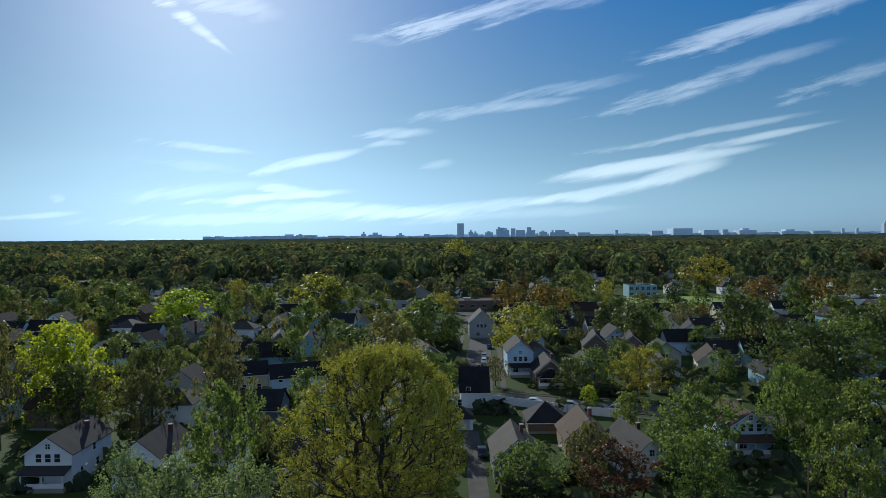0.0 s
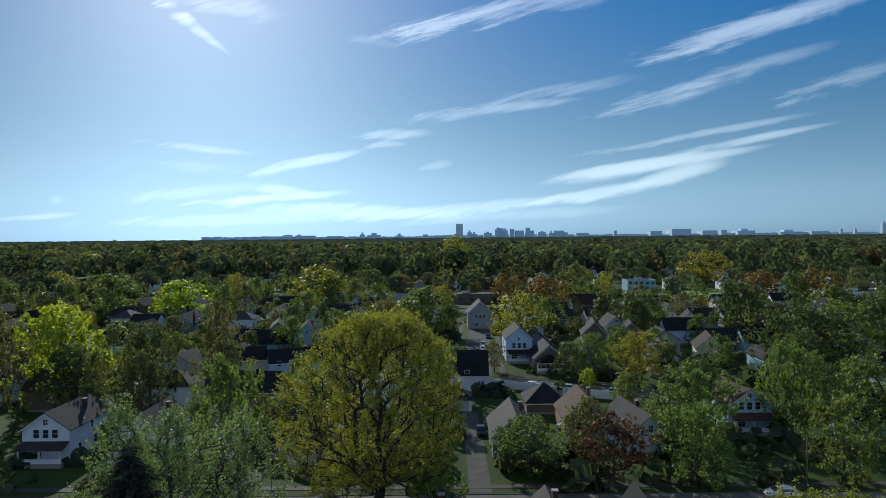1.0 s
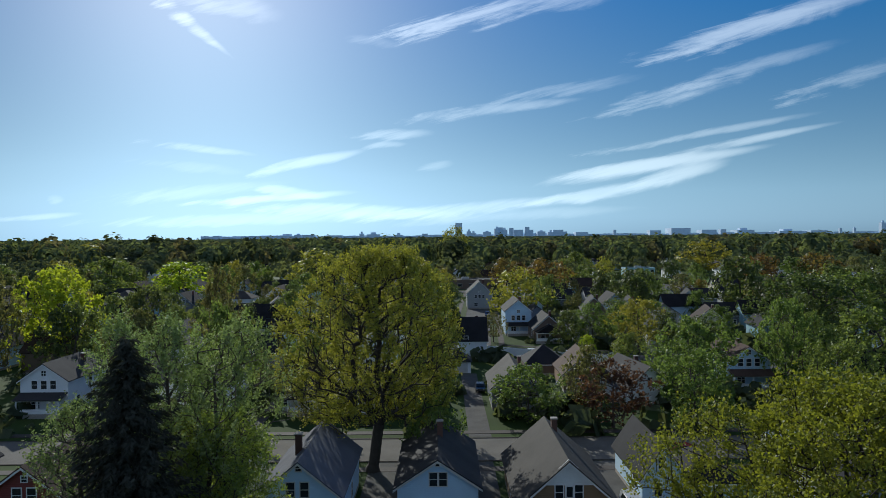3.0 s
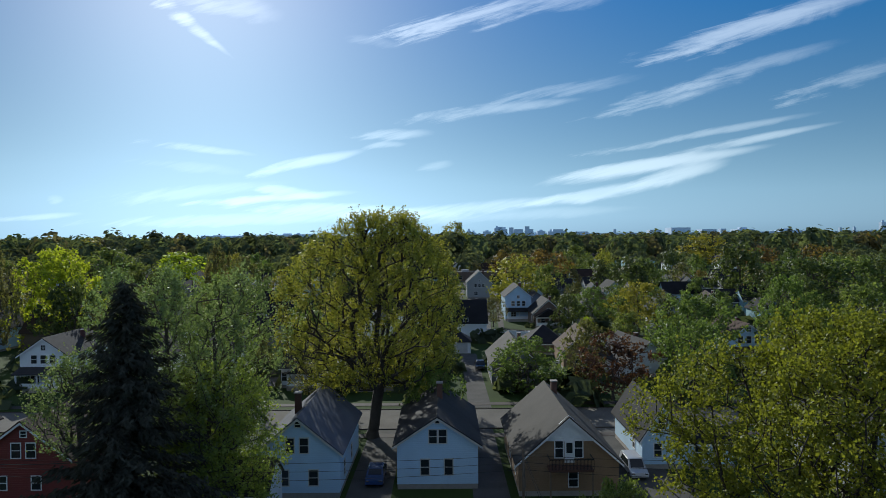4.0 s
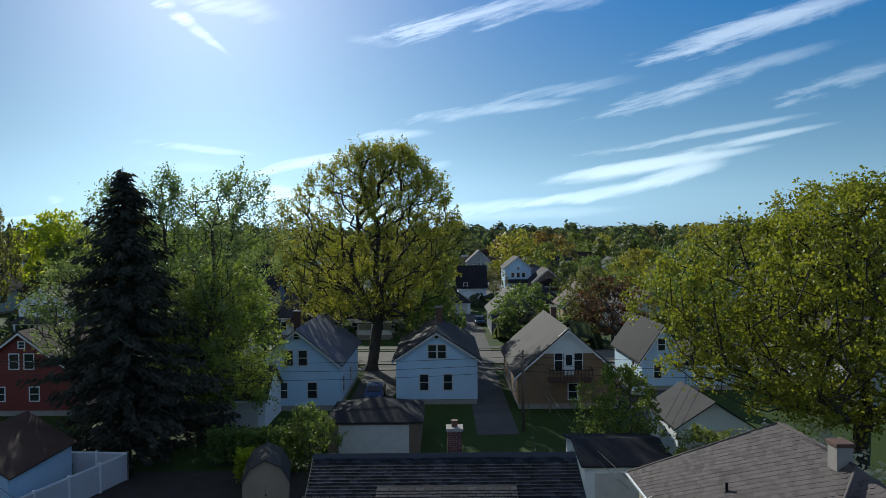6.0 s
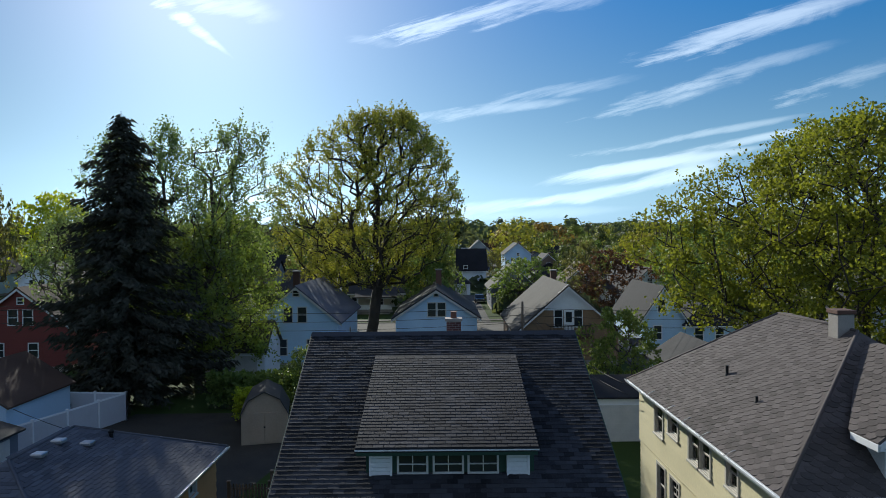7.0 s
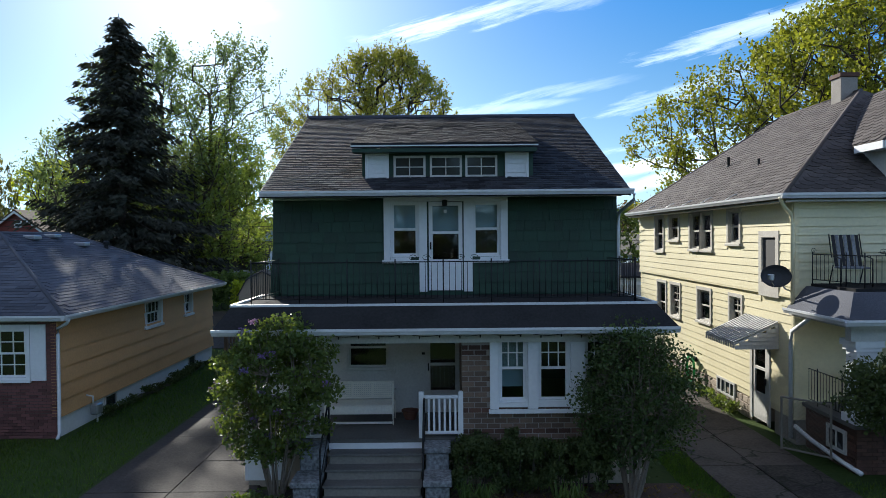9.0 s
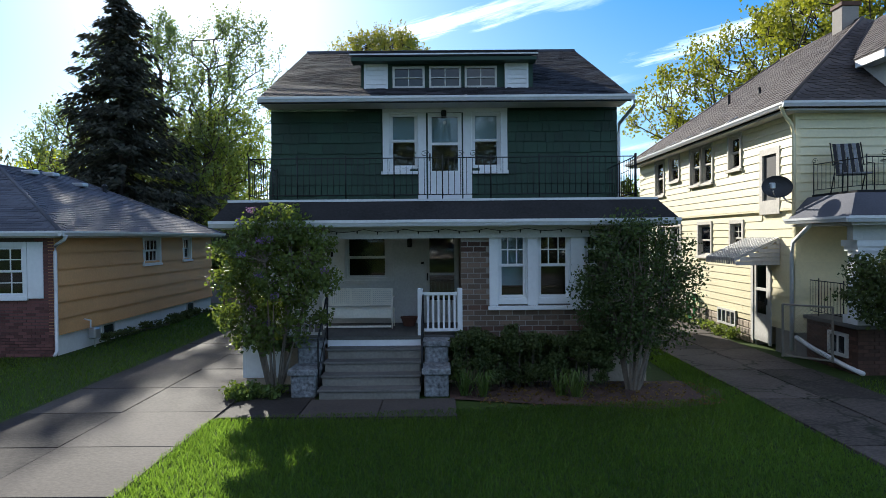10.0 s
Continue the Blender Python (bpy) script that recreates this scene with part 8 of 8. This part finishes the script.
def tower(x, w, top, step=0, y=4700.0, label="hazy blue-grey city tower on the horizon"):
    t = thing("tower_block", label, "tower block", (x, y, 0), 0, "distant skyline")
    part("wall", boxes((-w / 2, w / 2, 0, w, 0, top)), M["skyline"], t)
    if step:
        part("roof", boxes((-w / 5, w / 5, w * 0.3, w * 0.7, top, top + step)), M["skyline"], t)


# place along the horizon, width, height
CITY = [(110, 47, 125), (180, 31, 66), (212, 39, 54), (306, 55, 61), (376, 39, 84), (400, 31, 92), (427, 39, 76), (474, 31, 87), (525, 63, 75), (584, 31, 94), (611, 31, 74), (682, 55, 62), (748, 39, 57), (799, 70, 72), (846, 31, 60), (963, 86, 55), (1191, 20, 69)]
OUTSKIRTS = [(-125, 39, 53), (-309, 55, 47), (-486, 86, 52), (-564, 31, 57), (-760, 102, 47), (-1007, 47, 53), (-1093, 133, 45), (-936, 78, 52), (-1426, 39, 33), (-1504, 47, 41), (-1571, 47, 50), (1649, 133, 77), (1473, 78, 63), (1845, 102, 64), (2099, 118, 61), (2757, 16, 68), (2855, 16, 67), (3055, 31, 104), (2413, 157, 51), (2609, 118, 53), (1943, 39, 67)]
for x, wide, top in CITY + OUTSKIRTS:
    tower(x, wide, top, rngs.choice((0, 0, 8, 14)))

# ---- shrubs and lawn of the front yards ----
def shrub(label, at, stems, crown, leaf, bark, seed, leaves, size, spread, clumps=90, name="shrub", category="shrub", bloom=None, profile=ROUND, stem_r=0.02):
    """Several stems from one root, each branching into a shared crown. crown: centre, half sizes."""
    s = thing(name, label, category, at)
    g = np.random.default_rng(seed)
    (cx, cy, cz), (rx, ry, rz) = crown
    pts = []
    while len(pts) < clumps:
        p = g.uniform(-1, 1, 3)
        if 0.15 < (p ** 2).sum() < 1.0:
            pts.append(np.array([cx + p[0] * rx, cy + p[1] * ry, cz + p[2] * rz]))
    lines, heads = [], []
    for k in range(stems):
        a = 2 * math.pi * k / stems + g.uniform(-0.3, 0.3)
        foot = np.array([0.09 * math.cos(a), 0.08 * math.sin(a), 0])
        top = np.array([cx + rx * 0.6 * math.cos(a) * g.uniform(0.4, 1.1), cy + ry * 0.6 * math.sin(a), cz + rz * g.uniform(-0.5, 0.3)])
        mid = foot * 0.45 + top * 0.55 + np.array([0, 0, rz * 0.1]) + g.normal(0, 0.05, 3)
        lines.append(([tuple(foot), tuple(foot * 0.8 + mid * 0.2 + g.normal(0, 0.015, 3)), tuple(mid), tuple(top)], [stem_r * 1.3, stem_r * 1.1, stem_r * 0.8, stem_r * 0.5]))
        heads += [mid, top]
    for p in pts:
        q = min(heads, key=lambda h: np.linalg.norm(h - p))
        lines.append(([tuple(q), tuple((p + q) / 2 + g.normal(0, 0.05, 3)), tuple(p)], [stem_r * 0.4, stem_r * 0.3, stem_r * 0.15]))
    part("stemwork", bundle("stemwork", lines, M[bark], 5), None, s)
    part("crown", quads_mesh("crown", leaf_arrays(g, np.array(pts), leaves, spread, size), LEAF[leaf]), None, s)
    if bloom:
        far = [p for p in pts if p[1] < cy + 0.1][:bloom]
        for p in far:
            v = leaf_arrays(g, np.array([p + (p - np.array([cx, cy, cz])) * 0.15]), 70, 0.045, 0.035)
            part("blossom", quads_mesh("blossom", v, LEAF["lilac_bloom"]), None, s, "pale purple lilac panicle")
    return s


shrub("leafy lilac bush with purple blossom beside porch steps", (-3.15, 12.75, 0.0), 16, ((-0.02, 0.0, 2.1), (1.22, 0.8, 1.38)), "lilac", "bark_shrub", 3, 15000, 0.075, 0.11, 230, "lilac_bush", "bush", 16, stem_r=0.02)
shrub("dark evergreen shrub with bare pale stems", (3.5, 12.75, 0.0), 9, ((0.1, 0.05, 1.95), (1.1, 0.75, 1.35)), "holly", "bark_shrub", 5, 17000, 0.06, 0.14, 300, "evergreen_shrub", "shrub", None, stem_r=0.035)
part("side_limb", tube("side_limb", [(3.4, 12.7, 0.1), (3.15, 12.65, 0.55), (2.9, 12.6, 0.75), (2.85, 12.6, 1.1)], [0.05, 0.045, 0.035, 0.02], M["bark_shrub"], 7), None, bpy.data.objects["evergreen_shrub"])


def hedge(label, x0, x1, y0, y1, h, leaf, leaves, size, seed, name="hedge"):
    s = thing(name, label, "hedge")
    g = np.random.default_rng(seed)
    n = int((x1 - x0) * (y1 - y0) * h * 60) + 20
    pts = np.stack([g.uniform(x0, x1, n), g.uniform(y0, y1, n), g.uniform(0.08, 1, n) ** 0.7 * h * g.uniform(0.9, 1.04, n)], 1)
    lines = [([(p[0], (y0 + y1) / 2, 0), tuple(p)], [0.014, 0.004]) for p in pts[:: max(1, n // 80)]]
    part("stemwork", bundle("stemwork", lines, M["bark"], 4), None, s)
    part("foliage", quads_mesh("foliage", leaf_arrays(g, pts, leaves, 0.08, size), LEAF[leaf]), None, s)
    return s


hedge("low dark yew hedge in front of the brick porch room", 0.15, 3.1, 12.65, 13.4, 1.08, "holly", 30000, 0.055, 7)
hedge("low weedy ground cover at a lilac's foot", -3.9, -2.95, 12.0, 12.6, 0.22, "lilac", 1500, 0.07, 8, "ground_cover")
hedge("clipped green foundation planting along a white wall", -9.5, -9.2, 18.8, 27.5, 0.24, "holly", 3500, 0.07, 9)
shrub("dark leafy shrub spilling over a porch wall", (8.95, 13.2, 0.0), 8, ((0.0, -0.05, 1.85), (1.4, 0.5, 0.78)), "holly", "bark", 10, 9000, 0.075, 0.12, 180, "porch_shrub", "shrub", None, stem_r=0.025)
hedge("green weeds along a house foundation", 7.75, 8.1, 18.5, 24.5, 0.3, "lilac", 2600, 0.07, 11, "weeds")
hedge("tangled green hedge behind the yard", -16.5, -9.5, 46.5, 48.0, 2.6, "green", 9000, 0.22, 12)
hedge("green bushes along a yard fence", -13.5, -11.5, 43.0, 44.5, 2.2, "lime", 4000, 0.16, 13)
# strap-leaved clumps in the bed
for x, y in ((0.35, 12.35), (0.7, 12.25), (2.1, 12.3), (2.35, 12.2)):
    cl = thing("day_lily", "green strap-leaved day lily clump in mulch", "plant", (x, y, 0.02), 0, "day lilies")
    g = np.random.default_rng(int(x * 100))
    v = []
    for _ in range(46):
        a, h, o = g.uniform(0, 2 * math.pi), g.uniform(0.25, 0.5), g.uniform(0.12, 0.4)
        w = np.array([math.cos(a), math.sin(a), 0])
        sd = np.array([-w[1], w[0], 0]) * 0.009
        f = g.normal(0, 0.04, 3) * (1, 1, 0)
        p0, p1, p2 = f, f + w * o * 0.5 + (0, 0, h), f + w * o + (0, 0, h * 0.75)
        v += [p0 - sd, p0 + sd, p1 + sd, p1 - sd, p1 - sd, p1 + sd, p2 + sd * 0.3, p2 - sd * 0.3]
    part("foliage", quads_mesh("foliage", np.array(v), LEAF["lilac"]), None, cl)


def lawn(label, corners, count, seed, tall=0.075):
    """Blades of grass over a four-sided patch."""
    g = np.random.default_rng(seed)
    c = np.array(corners, float)
    u, w = g.random(count)[:, None], g.random(count)[:, None]
    p = (c[0] * (1 - u) + c[1] * u) * (1 - w) + (c[3] * (1 - u) + c[2] * u) * w
    a = g.uniform(0, 2 * math.pi, count)
    side = np.stack([np.cos(a), np.sin(a), 0 * a], 1) * 0.006
    lean = np.stack([g.normal(0, 0.03, count), g.normal(0, 0.03, count), g.uniform(0.4, 1.2, count) * tall], 1)
    b = np.stack([p[:, 0], p[:, 1], 0 * a], 1)
    q = np.stack([b - side, b + side, b + side * 0.3 + lean, b - side * 0.3 + lean], 1).reshape(-1, 3)
    tagged(new("lawn_grass", quads_mesh("lawn_grass", q, LEAF["blade"])), label, "grass", kind="stuff")


lawn("short green lawn before the porch", [(-3.72, 5.5), (5.36, 5.5), (5.36, 12.0), (-3.72, 10.85)], 105000, 3, 0.07)
lawn("rough grass between a mulch bed and a driveway", [(4.55, 11.2), (5.38, 10.5), (5.38, 17.5), (4.75, 17.5)], 9000, 7)
lawn("strip of lawn beside a concrete driveway", [(-9.4, 8), (-7.05, 8), (-7.05, 27), (-9.4, 27)], 15000, 4)
lawn("unmown lawn in front of a brick wall", [(-13.5, 10), (-9.4, 10), (-9.4, 16.7), (-13.5, 16.7)], 12000, 5)
lawn("grass along a cracked driveway", [(7.8, 8), (12.0, 8), (12.0, 13.4), (7.8, 13.4)], 9000, 6)
# leaf litter on the mulch and drive
g = np.random.default_rng(15)
v = leaf_arrays(g, np.stack([g.uniform(0.6, 4.9, 500), g.uniform(11.5, 13.3, 500), np.full(500, 0.045)], 1), 1600, 0.02, 0.05)
v[:, 2] = np.clip(v[:, 2], 0.028, 0.06)
tagged(new("leaf_litter", quads_mesh("leaf_litter", v, LEAF["rust"])), "dry brown leaves scattered on mulch", "leaf litter", kind="stuff")

# ---- back yards ----
def board_fence(label, pts, h, post_mat, board_mat, solid=True, gap=0.13, name="fence"):
    f = thing(name, label, "fence")
    for (x0, y0), (x1, y1) in zip(pts, pts[1:]):
        a, b = Vector((x0, y0, 0)), Vector((x1, y1, 0))
        w = (b - a)
        n = max(1, round(w.length / 2.3))
        turn = math.degrees(math.atan2(w.y, w.x))
        for k in range(n + 1):
            p = part("post", boxes((-0.065, 0.065, -0.065, 0.065, 0, h + 0.08), bevel=0.008), M[post_mat], f)
            p.matrix_basis = Matrix.Translation(a.lerp(b, k / n))
            part("cap", boxes((-0.085, 0.085, -0.085, 0.085, h + 0.08, h + 0.13), bevel=0.02), M[post_mat], p)
        for k in range(n):
            ln = w.length / n
            c = Matrix.Translation(a.lerp(b, (k + 0.5) / n)) @ pose(0, 0, 0, 0, 0, turn)
            if solid:
                part("panel", boxes((-ln / 2 + 0.065, ln / 2 - 0.065, -0.025, 0.025, 0.08, h - 0.04)), M[board_mat], f).matrix_basis = c
                part("rail", boxes((-ln / 2 + 0.065, ln / 2 - 0.065, -0.035, 0.035, h - 0.04, h + 0.05)), M[post_mat], f).matrix_basis = c
            else:
                part("rail", boxes((-ln / 2, ln / 2, 0.03, 0.06, h * 0.25, h * 0.25 + 0.08)), M[board_mat], f).matrix_basis = c
                part("rail", boxes((-ln / 2, ln / 2, 0.03, 0.06, h * 0.75, h * 0.75 + 0.08)), M[board_mat], f).matrix_basis = c
                m = max(2, int(ln / gap))
                for j in range(m):
                    x = -ln / 2 + ln * (j + 0.5) / m
                    part("picket", prism(bmesh.new(), [(x - 0.04, 0, 0.05), (x + 0.04, 0, 0.05), (x + 0.04, 0, h - 0.06), (x, 0, h), (x - 0.04, 0, h - 0.06)], (0, 0.025, 0)), M[board_mat], f).matrix_basis = c
    return f


board_fence("tall white vinyl privacy fence with capped posts", [(-24.3, 33.0), (-20.9, 44.4), (-29.5, 45.2)], 1.8, "white", "vinyl")
board_fence("brown wooden picket fence across a driveway", [(-9.5, 29.6), (-7.7, 29.6)], 1.15, "wood", "wood", False)
board_fence("weathered wooden board fence beside a house", [(-7.6, 29.6), (-6.3, 23.0)], 1.6, "wood", "wood", False, 0.12)
board_fence("long white fence along a back street", [(10.5, 161.7), (27.3, 151.9), (39.9, 146.0)], 1.9, "white", "white")

sh2 = thing("garden_shed", "beige barn-shaped garden shed with a grey roof", "shed", (-10.4, 39.0, 0), 12)
prof = [(-1.3, 0), (1.3, 0), (1.3, 1.75), (0.85, 2.55), (0, 3.0), (-0.85, 2.55), (-1.3, 1.75)]
part("wall", prism(bmesh.new(), [(x, 0, z) for x, z in prof], (0, 3.4, 0)), material("beige_boards", (0.36, 0.28, 0.2), 0.7, 0.15, 1.0, 14.0, 0.15), sh2)
for a, b in (((1.38, 1.72), (0.88, 2.62)), ((0.88, 2.62), (0, 3.08)), ((0, 3.08), (-0.88, 2.62)), ((-0.88, 2.62), (-1.38, 1.72))):
    part("roof", prism(bmesh.new(), [(a[0], -0.12, a[1]), (b[0], -0.12, b[1]), (b[0], -0.12, b[1] - 0.07), (a[0], -0.12, a[1] - 0.07)], (0, 3.64, 0)), M["roof_tan"], sh2)
sdoor = part("door", boxes((-0.75, -0.01, -0.04, -0.004, 0.1, 1.85), (0.01, 0.75, -0.04, -0.004, 0.1, 1.85), bevel=0.006), bpy.data.materials["beige_boards"], sh2)
part("latch", boxes((-0.05, 0.05, -0.06, -0.04, 0.95, 1.05)), M["iron"], sdoor)


def car(label, x, y, turn, paint, kind="sedan"):
    c = thing("car", label, "car", (x, y, 0.01), turn, "parked cars")
    ln, h = (4.6, 1.45) if kind == "sedan" else (4.9, 1.75)
    prof = [(-ln / 2, 0.35), (-ln / 2 + 0.05, 0.75), (-ln / 2 + 0.9, 0.95), (-ln / 2 + 1.6, h - 0.05), (-ln / 2 + 2.0, h), (ln / 2 - 1.3, h), (ln / 2 - 0.45, 1.0), (ln / 2 - 0.05, 0.9), (ln / 2, 0.4)]
    if kind != "sedan":
        prof[6] = (ln / 2 - 0.25, h - 0.15)
        prof[5] = (ln / 2 - 0.6, h)
    bm = prism(bmesh.new(), [(a, -0.88, b) for a, b in prof], (0, 1.76, 0))
    for v in bm.verts:
        if v.co.z > 1.0:
            v.co.y *= 0.8
    bmesh.ops.bevel(bm, geom=list(bm.edges), offset=0.06, segments=2, affect="EDGES")
    part("body", bm, paint, c)
    for s in (-1, 1):
        part("side_window", prism(bmesh.new(), [(-ln / 2 + 1.35, s * 0.8, 1.0), (ln / 2 - 0.75, s * 0.8, 1.0), (ln / 2 - 1.35, s * 0.72, h - 0.12), (-ln / 2 + 1.85, s * 0.72, h - 0.12)], (0, s * 0.055, 0)), M["car_glass"], c)
        for a in (-ln / 2 + 0.85, ln / 2 - 0.85):
            w = part("wheel", lathe(bmesh.new(), [(0.2, -0.11), (0.31, -0.1), (0.33, 0), (0.31, 0.1), (0.2, 0.11)], 14), M["rubber"], c)
            w.matrix_basis = pose(a, s * 0.78, 0.33, 90, 0, 0)
            part("rim", lathe(bmesh.new(), [(0.19, -0.115), (0.19, 0.115)], 10), M["chrome"], w)
        part("headlight", boxes((-ln / 2 - 0.01, -ln / 2 + 0.06, s * 0.62 - 0.16, s * 0.62 + 0.16, 0.62, 0.76), bevel=0.02), M["chrome"], c)
        part("tail_light", boxes((ln / 2 - 0.06, ln / 2 + 0.01, s * 0.68 - 0.1, s * 0.68 + 0.1, 0.75, 0.92), bevel=0.02), M["wall_red"], c)
    part("windscreen", prism(bmesh.new(), [(-ln / 2 + 0.98, -0.66, 1.0), (-ln / 2 + 0.98, 0.66, 1.0), (-ln / 2 + 1.58, 0.6, h - 0.09), (-ln / 2 + 1.58, -0.6, h - 0.09)], (-0.06, 0, 0.05)), M["car_glass"], c)
    return c


PAINT = [material("car_paint_" + n, col, 0.25, 0.05, 1.0, 10.0, 0.0, gloss=0.6) for n, col in (("silver", (0.45, 0.46, 0.48)), ("white", (0.75, 0.75, 0.75)), ("black", (0.02, 0.02, 0.022)), ("blue", (0.03, 0.06, 0.16)), ("red", (0.25, 0.03, 0.03)))]
car("silver minivan parked beside a brick house", 19.0, 68.0, 90, PAINT[0], "van")
car("dark blue car in a narrow driveway", -6.8, 66.5, 90, PAINT[3])
CARS = [(20.5, 160.5, -22, 1), (28.5, 157.2, -22, 0), (38, 153, -22, 0), (54, 146.5, -22, 1), (11.5, 205, 86, 2), (12, 213, 86, 1), (12.6, 222, 86, 0), (15.5, 240, 86, 3), (6.5, 123, 90, 2), (-0.5, 86, 2, 2), (30, 86, 0, 4), (22.5, 127, 60, 1), (-40, 86, 0, 0), (46, 92, 0, 1), (-58, 120, 90, 1), (-63, 122, 0, 0)]
first = {}
for x, y, turn, k in CARS:
    if k not in first:
        first[k] = car(("silver", "white", "black", "dark blue", "red")[k] + " car parked at the roadside", x, y, turn, PAINT[k])
    else:
        copy_thing(first[k], pose(x, y, 0.035, 0, 0, turn))

for k, (x, y, mat, lab) in enumerate(((6.3, 24.0, "plastic_blue", "dark blue wheeled rubbish bin"), (6.4, 25.2, "plastic_blue", "dark blue wheeled rubbish bin"), (22.0, 60.0, "rubber", "black wheeled rubbish bin"), (23.0, 60.2, "rubber", "black wheeled rubbish bin"))):
    bn = thing("wheeled_bin", lab + " standing in a driveway", "bin", (x, y, 0.0 if x > 10 else 0.045), 0, "wheeled bins")
    part("body", prism(bmesh.new(), [(-0.25, -0.28, 0.08), (0.25, -0.28, 0.08), (0.3, -0.36, 0.98), (-0.3, -0.36, 0.98)], (0, 0.6, 0)), M[mat], bn)
    part("lid", boxes((-0.32, 0.32, -0.4, 0.3, 0.98, 1.06), bevel=0.02), M[mat], bn)
    for s in (-1, 1):
        w = part("wheel", lathe(bmesh.new(), [(0.1, -0.03), (0.1, 0.03)], 10), M["rubber"], bn)
        w.matrix_basis = pose(s * 0.26, 0.28, 0.1, 0, 90, 0)
ho = thing("garden_hose", "coiled green garden hose against a foundation", "hose", (7.95, 21.95, 0.0))
part("coil", tube("coil", [(0.02 * math.sin(k), 0.36 * math.cos(k * 0.45) * (1 - 0.002 * k), 0.62 + 0.42 * math.sin(k * 0.45)) for k in range(90)], 0.022, M["plastic_green"], 5), None, ho)
part("hanger", boxes((0.05, 0.2, -0.1, 0.1, 0.85, 1.0), bevel=0.02), M["iron"], ho)
# chain-link gate by the cream porch
gt = thing("chain_link_gate", "galvanised chain-link gate leaning by a porch", "gate", (7.42, 15.0, 0.15), -48)
part("gate_frame", bundle("gate_frame", [([(0, 0, 0.05), (0, 0, 1.2)], 0.025), ([(0, 0, 1.2), (1.0, 0, 1.2)], 0.022), ([(1.0, 0, 1.2), (1.0, 0, 0.05)], 0.025), ([(1.0, 0, 0.08), (0, 0, 0.08)], 0.022)], M["riser"], 6), None, gt)
diag = []
for k in range(1, 23):
    c = k * 0.09
    x0, x1 = max(0.0, c - 1.1), min(1.0, c)
    diag.append(([(x0, 0, 0.1 + c - x0), (x1, 0, 0.1 + c - x1)], 0.003))
    diag.append(([(1 - x0, 0, 0.1 + c - x0), (1 - x1, 0, 0.1 + c - x1)], 0.003))
part("mesh", bundle("mesh", diag, M["riser"], 3), None, gt)
dx = thing("drain_pipe", "white drain pipe lying along a porch wall", "pipe")
part("pipe", tube("pipe", [(8.0, 15.55, 0.55), (8.1, 15.1, 0.38), (8.32, 14.2, 0.14), (8.42, 13.75, 0.06)], 0.05, M["white"], 6), None, dx)

# ---- poles and wires ----
def wire(points, sag, r=0.012, label="dark overhead cable sagging between poles"):
    a, b = Vector(points[0]), Vector(points[1])
    w = thing("cable", label, "cable", group="overhead cables")
    part("wire", tube("wire", [a.lerp(b, t / 14) - Vector((0, 0, sag * 4 * (t / 14) * (1 - t / 14))) for t in range(15)], r, M["rubber"], 4), None, w)


def pole(x, y, h):
    p = thing("utility_pole", "weathered wooden utility pole with a crossarm", "utility pole", (x, y, 0), 0, "utility poles")
    part("shaft", tube("shaft", [(0, 0, 0), (0, 0, h)], [0.13, 0.09], M["wood"], 8), None, p)
    if h > 7:
        part("crossarm", boxes((-1.1, 1.1, -0.08, 0.04, h - 0.8, h - 0.68)), M["wood"], p)


POLES = [(-44, 52.5, 8.0), (6.4, 55.0, 6.6), (44, 52.0, 8.0)]
for p in POLES:
    pole(*p)
for (x0, y0, h0), (x1, y1, h1) in zip(POLES, POLES[1:]):
    for dz, s in ((-0.5, 0.8), (-1.1, 0.9), (-1.7, 1.0)):
        wire(((x0, y0, h0 + dz), (x1, y1, h1 + dz)), s, 0.016)
wire(((6.4, 55, 6.4), (7.72, 28.3, 5.6)), 0.7, 0.016)
wire(((6.4, 55, 6.1), (7.72, 28.3, 5.2)), 0.8, 0.014)
wire(((6.4, 55, 5.9), (4.1, 27.6, 5.2)), 0.8, 0.014)
wire(((-44, 52.5, 6.8), (-13.4, 24.5, 4.9)), 1.2, 0.014)
wire(((-44, 52.5, 7.2), (-24.0, 52.5, 7.0)), 0.6, 0.03)
for p in ((-30, 97, 7.0), (52, 97, 7.0)):
    pole(*p)

# ---- across the street, behind the camera ----
for k, (x, wall, roof) in enumerate(((-14, "wall_grey", "roof_grey"), (-1.5, "wall_brown", "roof_dark"), (11.5, "wall_slate", "roof_rust"), (24, "wall_grey", "roof_dark"), (-27, "wall_blue", "roof_grey"))):
    house("pale timber house across the street with a gabled front", (x * 1.4, -62, 0), 180, 8.2, 12, 3.4, 2.6, "front", wall, roof, "white", FRONT2[:5], (7.0, 2.2, 3.0, "shed"), group="houses across the street", courses=False)
# unseen trees, added to darken the window reflections and cut sky light
for x, y, h in ((-16, -40, 14), (-4, -42, 15.5), (8, -40, 14.5), (20, -41, 16), (-29, -41, 15)):
    street_tree("deep", x, y, h, h * 0.5, x * 17)
